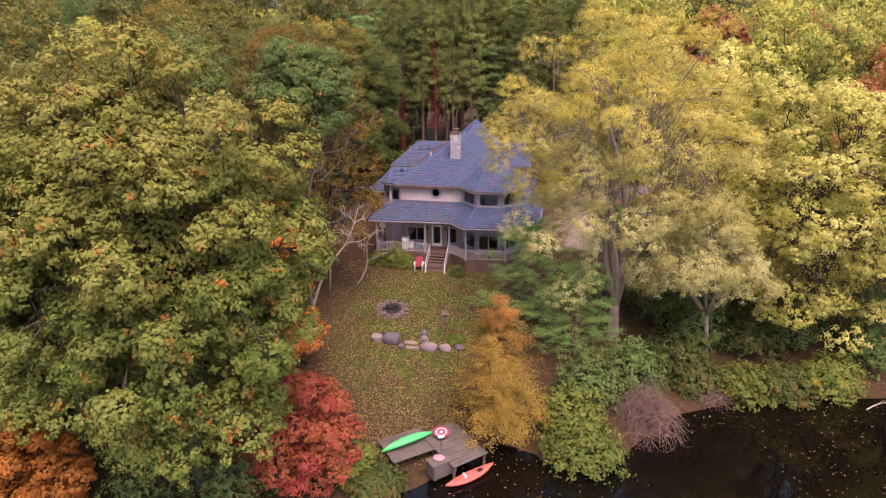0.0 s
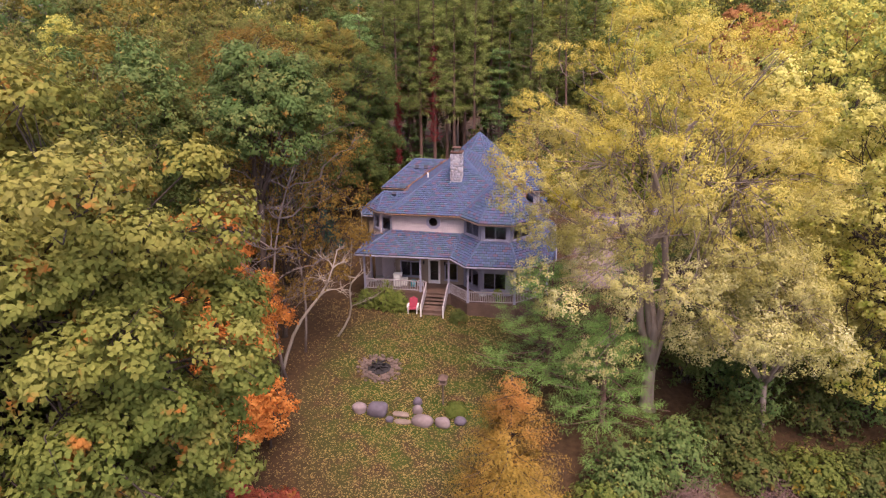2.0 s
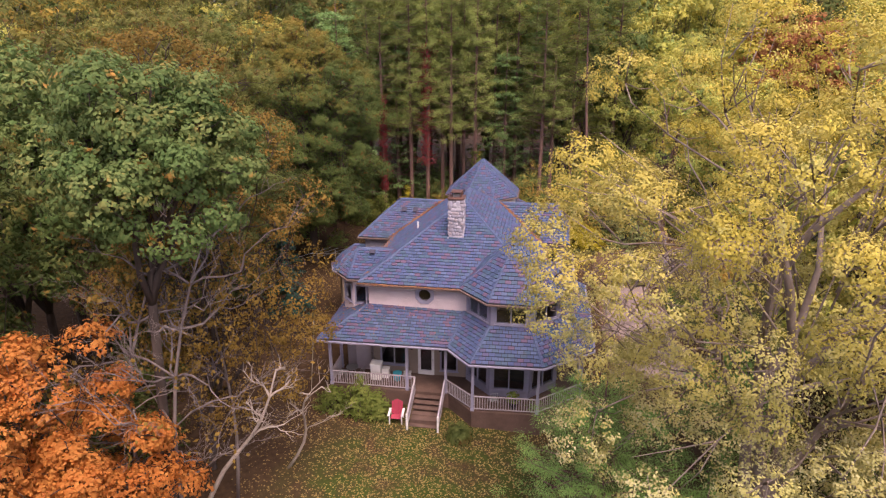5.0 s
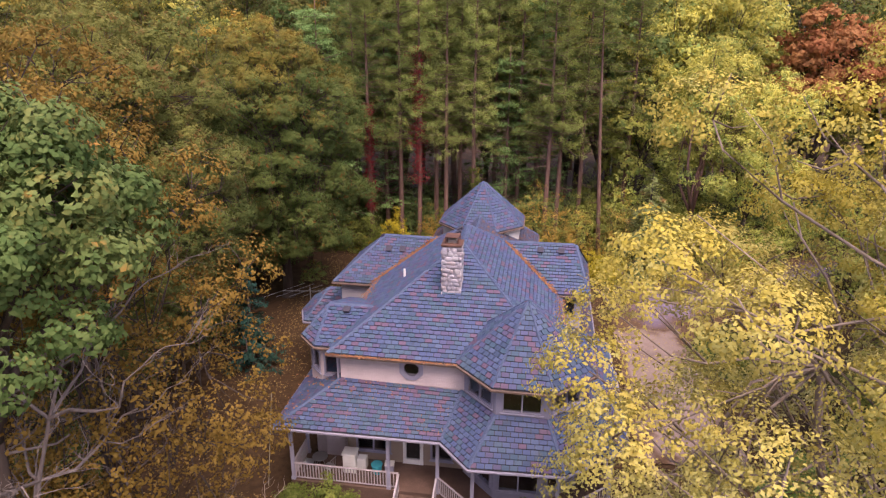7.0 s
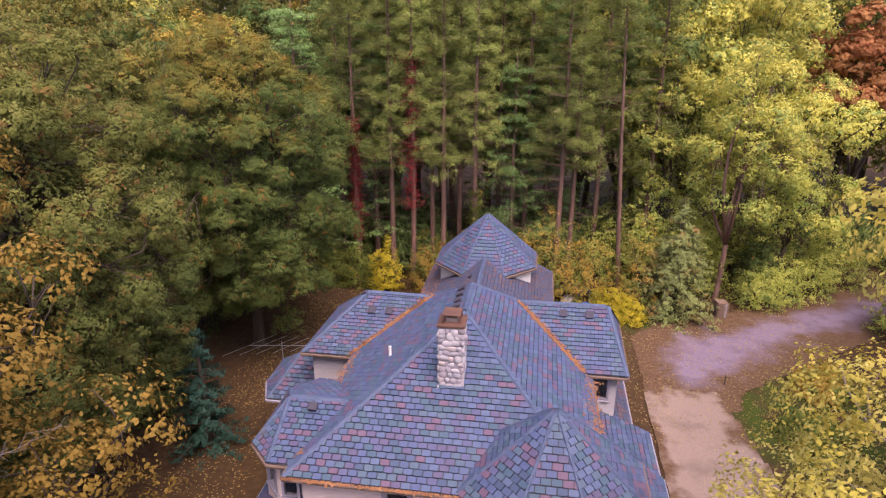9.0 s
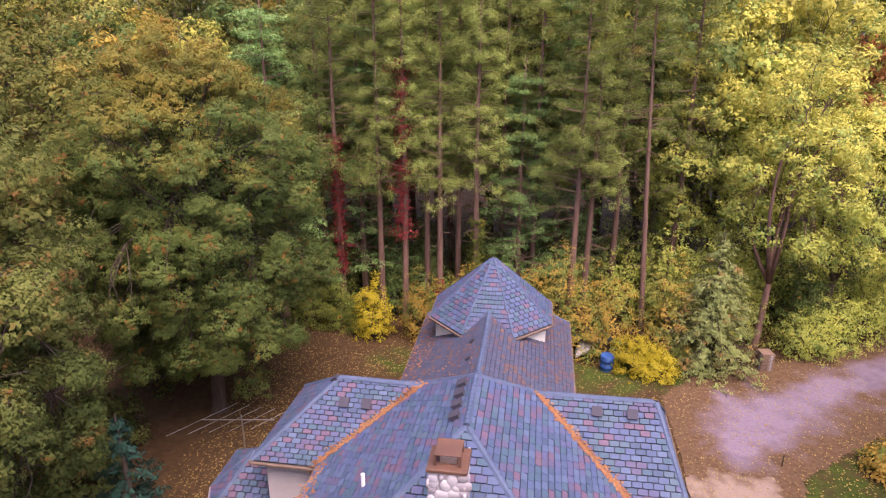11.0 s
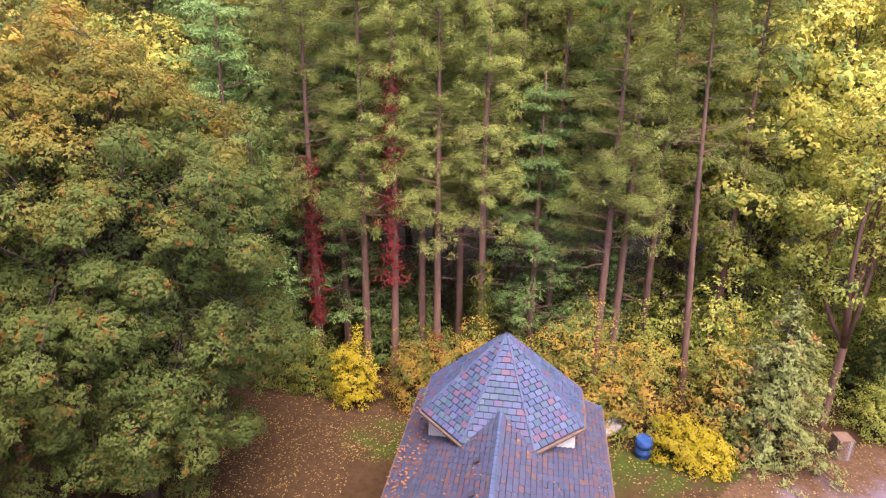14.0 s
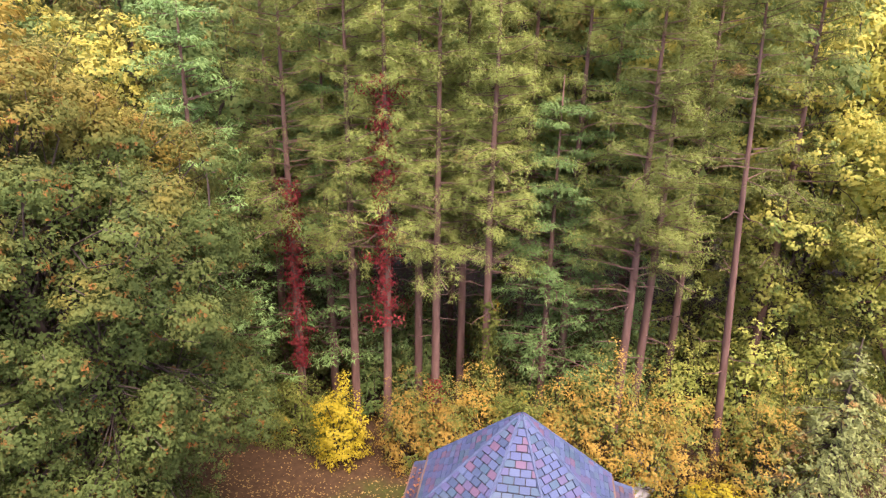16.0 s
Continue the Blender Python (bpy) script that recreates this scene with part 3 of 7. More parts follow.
def shingle_face(e0, e1, t1, t0, parent, material=M_SHINGLE, single=0, w=SHINGLE_W, h=SHINGLE_H):
    """Courses of shingles over a roof face with the eave e0-e1 and the top t0-t1. The first `single` whole ones are objects."""
    e0, e1, t1, t0 = (Vector(p) for p in (e0, e1, t1, t0))
    rows = max(1, round((((t0 + t1) - (e0 + e1)) / 2).length / h))
    along = (e1 - e0).normalized()
    nrm = along.cross((t0 + t1) - (e0 + e1)).normalized()
    if nrm.z < 0:
        nrm = -nrm
    span = (e1 - e0).length
    uL, uR = (t0 - e0).dot(along), (t1 - e0).dot(along)
    v, f, made = [], [], 0
    gap, lap = (0.006, 0.84) if abs(along.y) > 0.95 else (0.016, 0.9)
    whole = None

    def slab(ps, th):
        a, b, c, d = ps
        out = [a.lerp(d, 0.12), a.lerp(b, 0.09), b.lerp(a, 0.09), b.lerp(c, 0.12), c, d]
        return [p + nrm * (th if i < 4 else 0.02) for i, p in enumerate(out)] + [p - nrm * 0.02 for p in out]

    def slab_faces(n):
        return [tuple(n + i for i in range(6))] + [(n + 6 + i, n + 6 + (i + 1) % 6, n + (i + 1) % 6, n + i) for i in range(6)]

    def at(u, k):
        k = max(0, min(1, k))
        a, b = uL * k, span + (uR - span) * k
        s = 0.5 if b - a < 1e-4 else (u - a) / (b - a)
        return e0.lerp(t0, k).lerp(e1.lerp(t1, k), s)

    for r in range(rows):
        k0, k1 = r / rows, min(1, (r + lap) / rows)
        kk = min(1, (r + 1) / rows)
        a0, b0, a1, b1 = uL * k0, span + (uR - span) * k0, uL * kk, span + (uR - span) * kk
        u = math.floor(min(a0, a1) / w) * w - (w / 2 if r % 2 else 0)
        while u < max(b0, b1):
            l0, r0 = max(u + gap, a0), min(u + w - gap, b0)
            l1, r1 = max(u + gap, a1), min(u + w - gap, b1)
            u += w
            if r0 - l0 < 0.02 and r1 - l1 < 0.02:
                continue
            l1, r1 = (l1, r1) if r1 > l1 else ((l1 + r1) / 2,) * 2
            l0, r0 = (l0, r0) if r0 > l0 else ((l0 + r0) / 2,) * 2
            drop = rng.uniform(-0.012, 0.012) / h / rows
            th = 0.04 + rng.uniform(-0.006, 0.008)
            if made < single and abs((r0 - l0) - (r1 - l1)) < 1e-6 and r0 - l0 > w * 0.93:
                if whole is None:
                    o = at(l0, k0)
                    vs = slab([at(l0, k0) - o, at(r0, k0) - o, at(r1, k1) - o, at(l1, k1) - o], 0.04)
                    whole = bpy.data.meshes.new("shingle")
                    whole.from_pydata([tuple(p) for p in vs], [], slab_faces(0))
                    whole.materials.append(material)
                ob = new("shingle", whole)
                ob.parent = parent
                ob.matrix_parent_inverse = Matrix()
                ob.location = at(l0, k0 + drop) + nrm * rng.uniform(-0.004, 0.006)
                made += 1
                continue
            n = len(v)
            ps = [at(l0, k0 + drop), at(r0, k0 + drop), at(r1, k1), at(l1, k1)]
            v += slab(ps, th)
            f += slab_faces(n)
    return v, f


def caps(a, b, parent, w=0.25, every=0.22):
    """Overlapping cap shingles along a hip or ridge."""
    a, b = Vector(a), Vector(b)
    d = (b - a).normalized()
    side = d.cross(Vector((0, 0, 1))).normalized()
    up = side.cross(d)
    v, f = [], []
    n = int((b - a).length / every)
    for i in range(n):
        p, q = a + d * every * i, a + d * every * (i + 1.25)
        k = len(v)
        for c, lift in ((p, 0.06), (q, 0.045)):
            v += [c - side * w * 0.5 + up * (lift - 0.07), c - side * w * 0.2 + up * lift, c + side * w * 0.2 + up * lift, c + side * w * 0.5 + up * (lift - 0.07)]
        f += [(k, k + 1, k + 5, k + 4), (k + 1, k + 2, k + 6, k + 5), (k + 2, k + 3, k + 7, k + 6), (k, k + 3, k + 2, k + 1)]
    return v, f


def deck_slab(faces, drop=0.035, thick=0.12):
    v, f = [], []
    for face in faces:
        ps = [Vector(p) for p in face]
        if (ps[2] - ps[3]).length < 1e-4:
            ps = ps[:3]
        n = len(v)
        m = len(ps)
        v += [p - Vector((0, 0, drop)) for p in ps] + [p - Vector((0, 0, drop + thick)) for p in ps]
        f += [tuple(n + i for i in range(m)), tuple(n + m + i for i in range(m))[::-1]]
        f += [(n + i, n + m + i, n + m + (i + 1) % m, n + (i + 1) % m) for i in range(m)]
    return v, f


def joined(lists):
    v, f = [], []
    for a, b in lists:
        n = len(v)
        v += a
        f += [tuple(i + n for i in q) for q in b]
    return v, f


def roof_part(name, faces, hips, material=M_SHINGLE, single=0, fascia=M_FASCIA, eaves=True, label="", cap_w=0.23):
    """A roof: felted deck, courses of shingles, cap shingles along hips, gutters along eaves."""
    roof = data_part(name, *deck_slab(faces), M_DECK, house, label)
    bm = bmesh.new()
    bm.from_mesh(roof.data)
    bmesh.ops.remove_doubles(bm, verts=bm.verts[:], dist=0.003)
    bm.to_mesh(roof.data)
    bm.free()
    made = []
    for i, q in enumerate(faces):
        made.append(shingle_face(*q, roof, material, single if i == 0 else 0))
    ob = data_part("shingle_field", *joined(made), material, None)
    ob.parent, ob.matrix_parent_inverse = roof, Matrix()
    tagged(ob, kind="stuff")
    if hips:
        ob = data_part("ridge_cap", *joined([caps(a, b, roof, cap_w) for a, b in hips]), M_CAP, None)
        ob.parent, ob.matrix_parent_inverse = roof, Matrix()
        tagged(ob, kind="stuff")
    if eaves:
        for q in faces:
            a, b = Vector(q[0]), Vector(q[1])
            d = (b - a).normalized()
            outw = Vector((d.y, -d.x, 0))
            mid = (a + b) / 2 + outw * 0.05 - Vector((0, 0, 0.11))
            bm = boxed(mid.x, mid.y, mid.z, (b - a).length + 0.06, 0.11, 0.10, math.degrees(math.atan2(d.y, d.x)), 0.015)
            g = part("gutter", bm, fascia)
            g.parent, g.matrix_parent_inverse = roof, Matrix()
    return roof


def wall_run(bm, p0, p1, z0, z1, holes=(), thick=0.16):
    """A wall from p0 to p1 (outside to the right of the way), with openings (u0, u1, z0, z1) through it."""
    p0, p1 = Vector((*p0, 0)), Vector((*p1, 0))
    d = (p1 - p0).normalized()
    inw = Vector((-d.y, d.x, 0))
    ln = (p1 - p0).length
    us = sorted({0, ln, *[h[0] for h in holes], *[h[1] for h in holes]})
    zs = sorted({z0, z1, *[h[2] for h in holes], *[h[3] for h in holes]})
    for a, b in zip(us, us[1:]):
        for c, e in zip(zs, zs[1:]):
            if any(h[0] - 1e-6 <= a and b <= h[1] + 1e-6 and h[2] - 1e-6 <= c and e <= h[3] + 1e-6 for h in holes):
                continue
            m = p0 + d * (a + b) / 2 + inw * thick / 2
            box(bm, m.x, m.y, (c + e) / 2, b - a, thick, e - c, math.degrees(math.atan2(d.y, d.x)))
    bmesh.ops.remove_doubles(bm, verts=bm.verts[:], dist=0.002)


glass_m, gnt, gb = base_mat("window_glass", 0.04, 0.0, 0.5)
gb.inputs["Base Color"].default_value = (0.9, 0.95, 1.0, 1)
gb.inputs["Transmission Weight"].default_value = 1.0
gb.inputs["IOR"].default_value = 1.45


def window(p0, p1, hole, panes=2, name="window", material=M_TRIM, label="lilac-framed window with dark panes"):
    """Frame, mullions and panes in an opening of the wall from p0 to p1."""
    a, b = Vector((*p0, 0)), Vector((*p1, 0))
    d = (b - a).normalized()
    inw = Vector((-d.y, d.x, 0))
    ang = math.degrees(math.atan2(d.y, d.x))
    u0, u1, z0, z1 = hole
    mid_u, mid_z = (u0 + u1) / 2, (z0 + z1) / 2

    def bar(u, z, su, sz, depth=0.10):
        m = a + d * u + inw * 0.02
        return boxed(m.x, m.y, z, su, depth, sz, ang, 0.008)

    t = 0.08
    rings = []
    for out, deep in ((t, -0.03), (t, 0.07), (-0.01, 0.07), (-0.01, -0.03)):
        rings.append([a + d * u + inw * deep + Vector((0, 0, z)) for u, z in ((u0 - out, z0 - out), (u1 + out, z0 - out), (u1 + out, z1 + out), (u0 - out, z1 + out))])
    fv = [p for r_ in rings for p in r_]
    ff = [(4 * k + i, 4 * k + (i + 1) % 4, 4 * ((k + 1) % 4) + (i + 1) % 4, 4 * ((k + 1) % 4) + i) for k in range(4) for i in range(4)]
    fr = data_part(name, fv, ff, material, house, label)
    pieces = [("sill", bar(mid_u, z0 - 0.10, u1 - u0 + 0.26, 0.06, 0.18), material)]
    for i in range(1, panes):
        pieces.append(("mullion", bar(u0 + (u1 - u0) * i / panes, mid_z, 0.07, z1 - z0 - 0.02), material))
    for i in range(panes):
        m = a + d * (u0 + (u1 - u0) * (i + 0.5) / panes) + inw * 0.09
        pieces.append(("pane", boxed(m.x, m.y, mid_z, (u1 - u0) / panes - 0.02, 0.02, z1 - z0, ang), glass_m))
    for nm, pm, mt in pieces:
        g = part(nm, pm, mt)
        g.parent, g.matrix_parent_inverse = fr, Matrix()
    return fr


# roof shapes: eave start, eave end, top end, top start
RZ = 11.15
RF, RB = (CX, 8.2, RZ), (CX, 10.9, RZ)
ML, MR, MF, MB = -3.5, 6.98, 1.78, 14.4
fl, fr_, br, bl = (ML, MF, EAVE), (MR, MF, EAVE), (MR, MB, EAVE), (ML, MB, EAVE)
main_roof = roof_part("main_roof", [(fl, fr_, RF, RF), (fr_, br, RB, RF), (br, bl, RB, RB), (bl, fl, RF, RB)],
                      [(fl, RF), (fr_, RF), (br, RB), (bl, RB), (RF, RB)], single=300, label="steep hipped roof of slate-blue and mauve shingles")


def octagon(cx, cy, apothem, z):
    h = apothem * math.tan(math.pi / 8)
    pts = [(-h, -apothem), (h, -apothem), (apothem, -h), (apothem, h), (h, apothem), (-h, apothem), (-apothem, h), (-apothem, -h)]
    return [(cx + x, cy + y, z) for x, y in pts]


TX, TY = 5.28, 3.1
t_oct = octagon(TX, TY, 3.0, EAVE + 0.02)
t_top = (TX, TY, 10.4)
roof_part("turret_roof", [(t_oct[i], t_oct[(i + 1) % 8], t_top, t_top) for i in range(8)], [(p, t_top) for p in t_oct], label="eight-sided turret roof of blue-grey shingles", cap_w=0.15)
# right cross roof with its hipped end
RD0, RD1 = (2.9, 12.2, 9.86), (7.66, 12.2, 9.9)
roof_part("right_dormer_roof", [((MR - 0.9, 9.5, 7.98), (8.4, 9.5, 7.98), RD1, RD0), ((8.4, 9.5, 7.98), (8.5, 14.6, 7.98), RD1, RD1), ((8.5, 14.6, 7.98), (2.9, 14.6, 7.98), RD0, RD1)],
          [((8.4, 9.5, 7.98), RD1), ((8.5, 14.6, 7.98), RD1), (RD0, RD1)])
LD0, LD1 = (-3.3, 12.1, 9.9), (0.3, 12.1, 9.86)
roof_part("left_dormer_roof", [((-5.92, 9.98, 7.65), (ML + 0.9, 9.98, 7.65), LD1, LD0), ((-5.7, 14.8, 7.65), (-5.92, 9.98, 7.65), LD0, LD0), ((0.3, 14.8, 7.65), (-5.7, 14.8, 7.65), LD0, LD1)],
          [((-5.92, 9.98, 7.65), LD0), ((-5.7, 14.8, 7.65), LD0), (LD0, LD1)])
# faceted bay on the left front
BR0, BR1 = (-4.45, 5.1, 8.6), (-2.2, 5.1, 8.6)
roof_part("bay_roof", [((-4.3, 2.4, 7.7), (ML + 0.5, 2.4, 7.7), BR1, BR0), ((-5.24, 3.34, 7.7), (-4.3, 2.4, 7.7), BR0, BR0), ((-5.24, 6.9, 7.7), (-5.24, 3.34, 7.7), BR0, BR0), ((-4.3, 7.8, 7.7), (-5.24, 6.9, 7.7), BR0, BR0), ((ML + 0.5, 7.8, 7.7), (-4.3, 7.8, 7.7), BR0, BR1)],
          [((-4.3, 2.4, 7.7), BR0), ((-5.24, 3.34, 7.7), BR0), ((-5.24, 6.9, 7.7), BR0), (BR0, BR1)])
# low roof of the left side room
LR0, LR1 = (-6.9, 12.2, 6.3), (-5.3, 12.2, 6.3)
roof_part("side_room_roof", [((-7.85, 9.95, 5.0), (-5.3, 9.95, 5.0), LR1, LR0), ((-8.45, 11.4, 5.0), (-7.85, 9.95, 5.0), LR0, LR0), ((-8.45, 13.6, 5.0), (-8.45, 11.4, 5.0), LR0, LR0), ((-5.3, 14.6, 5.0), (-8.45, 13.6, 5.0), LR0, LR1)], [((-7.85, 9.95, 5.0), LR0), ((-8.45, 11.4, 5.0), LR0)], fascia=M_GUTTER)
# porch roof round the front
PZ, WZ = 5.0, 6.3
P = [(-5.45, 8.6, PZ), (-5.45, -0.15, PZ), (1.95, 0.0, PZ), (3.3, -1.5, PZ), (7.1, -1.3, PZ), (9.75, 0.95, PZ), (9.75, 7.1, PZ)]
t_in = octagon(TX, TY, 2.65, WZ)
WI = [(-3.05, 8.6, WZ), (-3.05, 2.2, WZ), (2.6, 2.0, WZ), t_in[0], t_in[1], t_in[2], (t_in[2][0], 7.1, WZ)]
roof_part("porch_roof", [(P[i], P[i + 1], WI[i + 1], WI[i]) for i in range(6)], [(P[i], WI[i]) for i in range(1, 6)], fascia=M_GUTTER, label="wraparound porch roof of slate shingles with leaves on it")
roof_part("side_porch_roof", [((9.62, 7.1, 5.05), (9.62, 9.95, 5.05), (7.2, 9.95, 6.1), (7.2, 7.1, 6.1))], [], fascia=M_GUTTER)
roof_part("side_roof", [((8.95, 9.95, 5.0), (8.95, 16.0, 5.0), (7.0, 16.0, 6.2), (7.0, 9.95, 6.2))], [], M_SHINGLE_OLD, fascia=M_GUTTER)
# rear wing and its cupola
WGX, WGE, WGR = 1.38, 5.65, 8.6
w0, w1 = (-2.6, 12.5), (5.52, 26.4)
roof_part("wing_roof", [((w1[0], w0[1], WGE), (w1[0], w1[1], WGE), (WGX, 24.0, WGR), (WGX, w0[1], WGR)), ((w0[0], w1[1], WGE), (w0[0], w0[1], WGE), (WGX, w0[1], WGR), (WGX, 24.0, WGR)), ((w1[0], w1[1], WGE), (w0[0], w1[1], WGE), (WGX, 24.0, WGR), (WGX, 24.0, WGR))],
          [((WGX, w0[1], WGR), (WGX, 24.0, WGR)), ((w1[0], w1[1], WGE), (WGX, 24.0, WGR)), ((w0[0], w1[1], WGE), (WGX, 24.0, WGR))], M_SHINGLE_OLD, label="weathered rear wing roof streaked with rust-coloured needles")
CUX, CUY = 1.35, 23.1
c_oct = octagon(CUX, CUY, 3.03, 7.75)
c_top = (CUX, CUY, 10.65)
roof_part("cupola_roof", [(c_oct[i], c_oct[(i + 1) % 8], c_top, c_top) for i in range(8)], [(p, c_top) for p in c_oct], label="eight-sided rear turret roof of blue-grey shingles", cap_w=0.13)
# walls
bm = bmesh.new()
front_up = ((-3.05, 2.2), (2.9, 2.2))
OCT_U = 0.27 + 3.05
win_hole = (OCT_U - 0.36, OCT_U + 0.36, 6.72, 7.42)
wall_run(bm, *front_up, 4.6, EAVE - 0.05, [win_hole])
wall_run(bm, (ML + 0.45, MB - 0.4), (ML + 0.45, 2.2), 1.0, EAVE - 0.05)
wall_run(bm, (MR - 0.4, 2.2), (MR - 0.4, MB - 0.4), 1.0, EAVE - 0.05)
wall_run(bm, (MR - 0.4, MB - 0.4), (ML + 0.45, MB - 0.4), 1.0, EAVE - 0.05)
front_wall = part("wall", bm, M_SIDING, house, "pinkish-white lap siding")
BOARD = 0.13
for i in range(11):
    z = 6.26 + i * BOARD
    runs = ((-3.03, 0.27 - 0.46), (0.27 + 0.46, 2.88)) if 6.55 < z + BOARD / 2 < 7.58 else ((-3.03, 2.88),)
    for x0, x1 in runs:
        lap = part("siding_board", boxed((x0 + x1) / 2, 2.186, z + BOARD / 2, x1 - x0, 0.016, BOARD + 0.012, 0, 0, -7), M_SIDING)
        lap.parent, lap.matrix_parent_inverse = front_wall, Matrix()
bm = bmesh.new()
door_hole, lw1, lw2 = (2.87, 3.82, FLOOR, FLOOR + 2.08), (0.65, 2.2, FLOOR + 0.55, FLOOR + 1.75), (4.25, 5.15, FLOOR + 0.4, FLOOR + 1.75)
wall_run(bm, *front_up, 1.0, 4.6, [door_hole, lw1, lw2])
part("wall", bm, M_SIDING_LOW, house, "beige siding under the porch, darkened in colour for its shade")
window(*front_up, lw1, 2)
window(*front_up, lw2, 1)
# round window with eight-sided surround
bm = bmesh.new()
rings = [[bm.verts.new((0.27 + q * math.cos(math.pi / 8 + k * math.pi / 4), y, 7.07 + q * math.sin(math.pi / 8 + k * math.pi / 4))) for k in range(8)] for q, y in ((0.36, 2.22), (0.36, 2.10), (0.58, 2.10), (0.58, 2.22))]
for p, q in zip(rings, rings[1:] + rings[:1]):
    for k in range(8):
        bm.faces.new((p[k], p[(k + 1) % 8], q[(k + 1) % 8], q[k]))
bmesh.ops.recalc_face_normals(bm, faces=bm.faces[:])
octw = part("window", bm, M_TRIM, house, "round window in a lilac eight-sided surround")
bm = bmesh.new()
bmesh.ops.create_cone(bm, cap_ends=True, segments=20, radius1=0.37, radius2=0.37, depth=0.02, matrix=pose(0.27, 2.24, 7.07, 90))
ob = part("pane", bm, glass_m)
ob.parent, ob.matrix_parent_inverse = octw, Matrix()

# turret walls with windows on the sides that show
t_wall = octagon(TX, TY, 2.6, 0)
bm = bmesh.new()
for i in range(8):
    a, b = t_wall[i][:2], t_wall[(i + 1) % 8][:2]
    ln = (Vector(b) - Vector(a)).length
    holes = [(0.3, ln - 0.3, 6.45, 7.4), (0.25, ln - 0.25, FLOOR + 0.5, FLOOR + 1.8)] if i in (7, 0, 1, 2) else []
    wall_run(bm, a, b, 1.0, EAVE - 0.03, holes)
    for hole in holes:
        window(a, b, hole, 2)
part("turret_wall", bm, M_TRIM, house, "lilac-grey turret wall with bands of windows")
# left bay walls
bays = [(ML + 0.3, 8.2 - 0.6), (-4.2, 7.45), (-4.95, 6.75), (-4.95, 3.5), (-4.15, 2.72), (ML + 0.4, 2.72)]
bm = bmesh.new()
for i, (a, b) in enumerate(zip(bays, bays[1:])):
    ln = (Vector(b) - Vector(a)).length
    holes = [(0.2, ln - 0.2, 6.1, 7.1)] if i in (3, 4) else [(0.6, 2.6, 6.1, 7.1)] if i == 2 else []
    wall_run(bm, a, b, 1.0, 7.66, holes)
    for hole in holes:
        window(a, b, hole, 1)
part("bay_wall", bm, M_SIDING, house)
# left dormer walls, right dormer walls, side room, wing and cupola drum
# dormer walls wear the siding with shade mixed into its colour
bm = bmesh.new()
wall_run(bm, (-5.45, 14.5), (-5.55, 10.3), 1.0, 7.6)
wall_run(bm, (-5.55, 10.3), (ML + 0.4, 10.3), 1.0, 7.6)
part("wall", bm, M_SIDING_DORMER, house)
bm = bmesh.new()
rw = ((MR - 0.4, 9.85), (8.05, 9.85))
wall_run(bm, *rw, 1.0, 7.9, [(0.45, 1.1, 6.6, 7.6)])
wall_run(bm, (8.05, 9.85), (8.1, 14.3), 1.0, 7.9)
part("wall", bm, M_SIDING_DORMER, house)
window(*rw, (0.45, 1.1, 6.6, 7.6), 1)
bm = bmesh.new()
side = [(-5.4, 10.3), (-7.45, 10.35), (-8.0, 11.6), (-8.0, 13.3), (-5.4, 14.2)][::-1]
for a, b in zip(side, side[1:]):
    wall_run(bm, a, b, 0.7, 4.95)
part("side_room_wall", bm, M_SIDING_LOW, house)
bm = bmesh.new()
for a, b in (((w0[0] + 0.35, w1[1] - 0.3), (w0[0] + 0.35, 14.5)), ((w1[0] - 0.35, 14.5), (w1[0] - 0.35, w1[1] - 0.3)), ((w1[0] - 0.35, w1[1] - 0.3), (w0[0] + 0.35, w1[1] - 0.3))):
    wall_run(bm, a, b, 0.6, WGE)
part("wing_wall", bm, M_SIDING, house)
c_wall = octagon(CUX, CUY, 2.78, 0)
bm = bmesh.new()
for i in range(8):
    wall_run(bm, c_wall[i][:2], c_wall[(i + 1) % 8][:2], 5.2, 7.72)
part("cupola_wall", bm, M_WHITE, house, "white wall under the rear turret roof")
part("upper_floor", boxed(1.7, 8.4, 4.75, 9.2, 12.0, 0.2), M_DARKIN, house)
part("lower_floor", boxed(1.7, 8.4, FLOOR - 0.12, 9.2, 12.0, 0.2), M_DARKIN, house)

# door
bm = bmesh.new()
dx0, dx1 = front_up[0][0] + door_hole[0], front_up[0][0] + door_hole[1]
for x, w in ((dx0 + 0.07, 0.16), (dx1 - 0.07, 0.16)):
    box(bm, x, 2.2, FLOOR + 1.03, w, 0.12, 2.06, 0, 0.01)
for z, h in ((FLOOR + 0.14, 0.28), (FLOOR + 2.0, 0.15)):
    box(bm, (dx0 + dx1) / 2, 2.2, z, dx1 - dx0 - 0.3, 0.118, h, 0, 0.01)
door = part("door", bm, M_WHITE, house, "white front door with one tall glass pane")
g = part("pane", boxed((dx0 + dx1) / 2, 2.2, FLOOR + 1.1, dx1 - dx0 - 0.3, 0.02, 1.65), glass_m)
g.parent, g.matrix_parent_inverse = door, Matrix()
g = part("door_handle", rod(bmesh.new(), (dx1 - 0.09, 2.1, FLOOR + 0.98), (dx1 - 0.09, 2.1, FLOOR + 1.12), 0.018), M_METAL)
g.parent, g.matrix_parent_inverse = door, Matrix()
for x in (-0.55, 1.15):
    bm = boxed(x, 2.12, FLOOR + 1.75, 0.13, 0.13, 0.24, 0, 0.02)
    rod(bm, (x, 2.12, FLOOR + 1.87), (x, 2.12, FLOOR + 1.97), 0.08, 0.01)
    part("porch_lantern", bm, M_BLACK, house, "small black wall lantern")

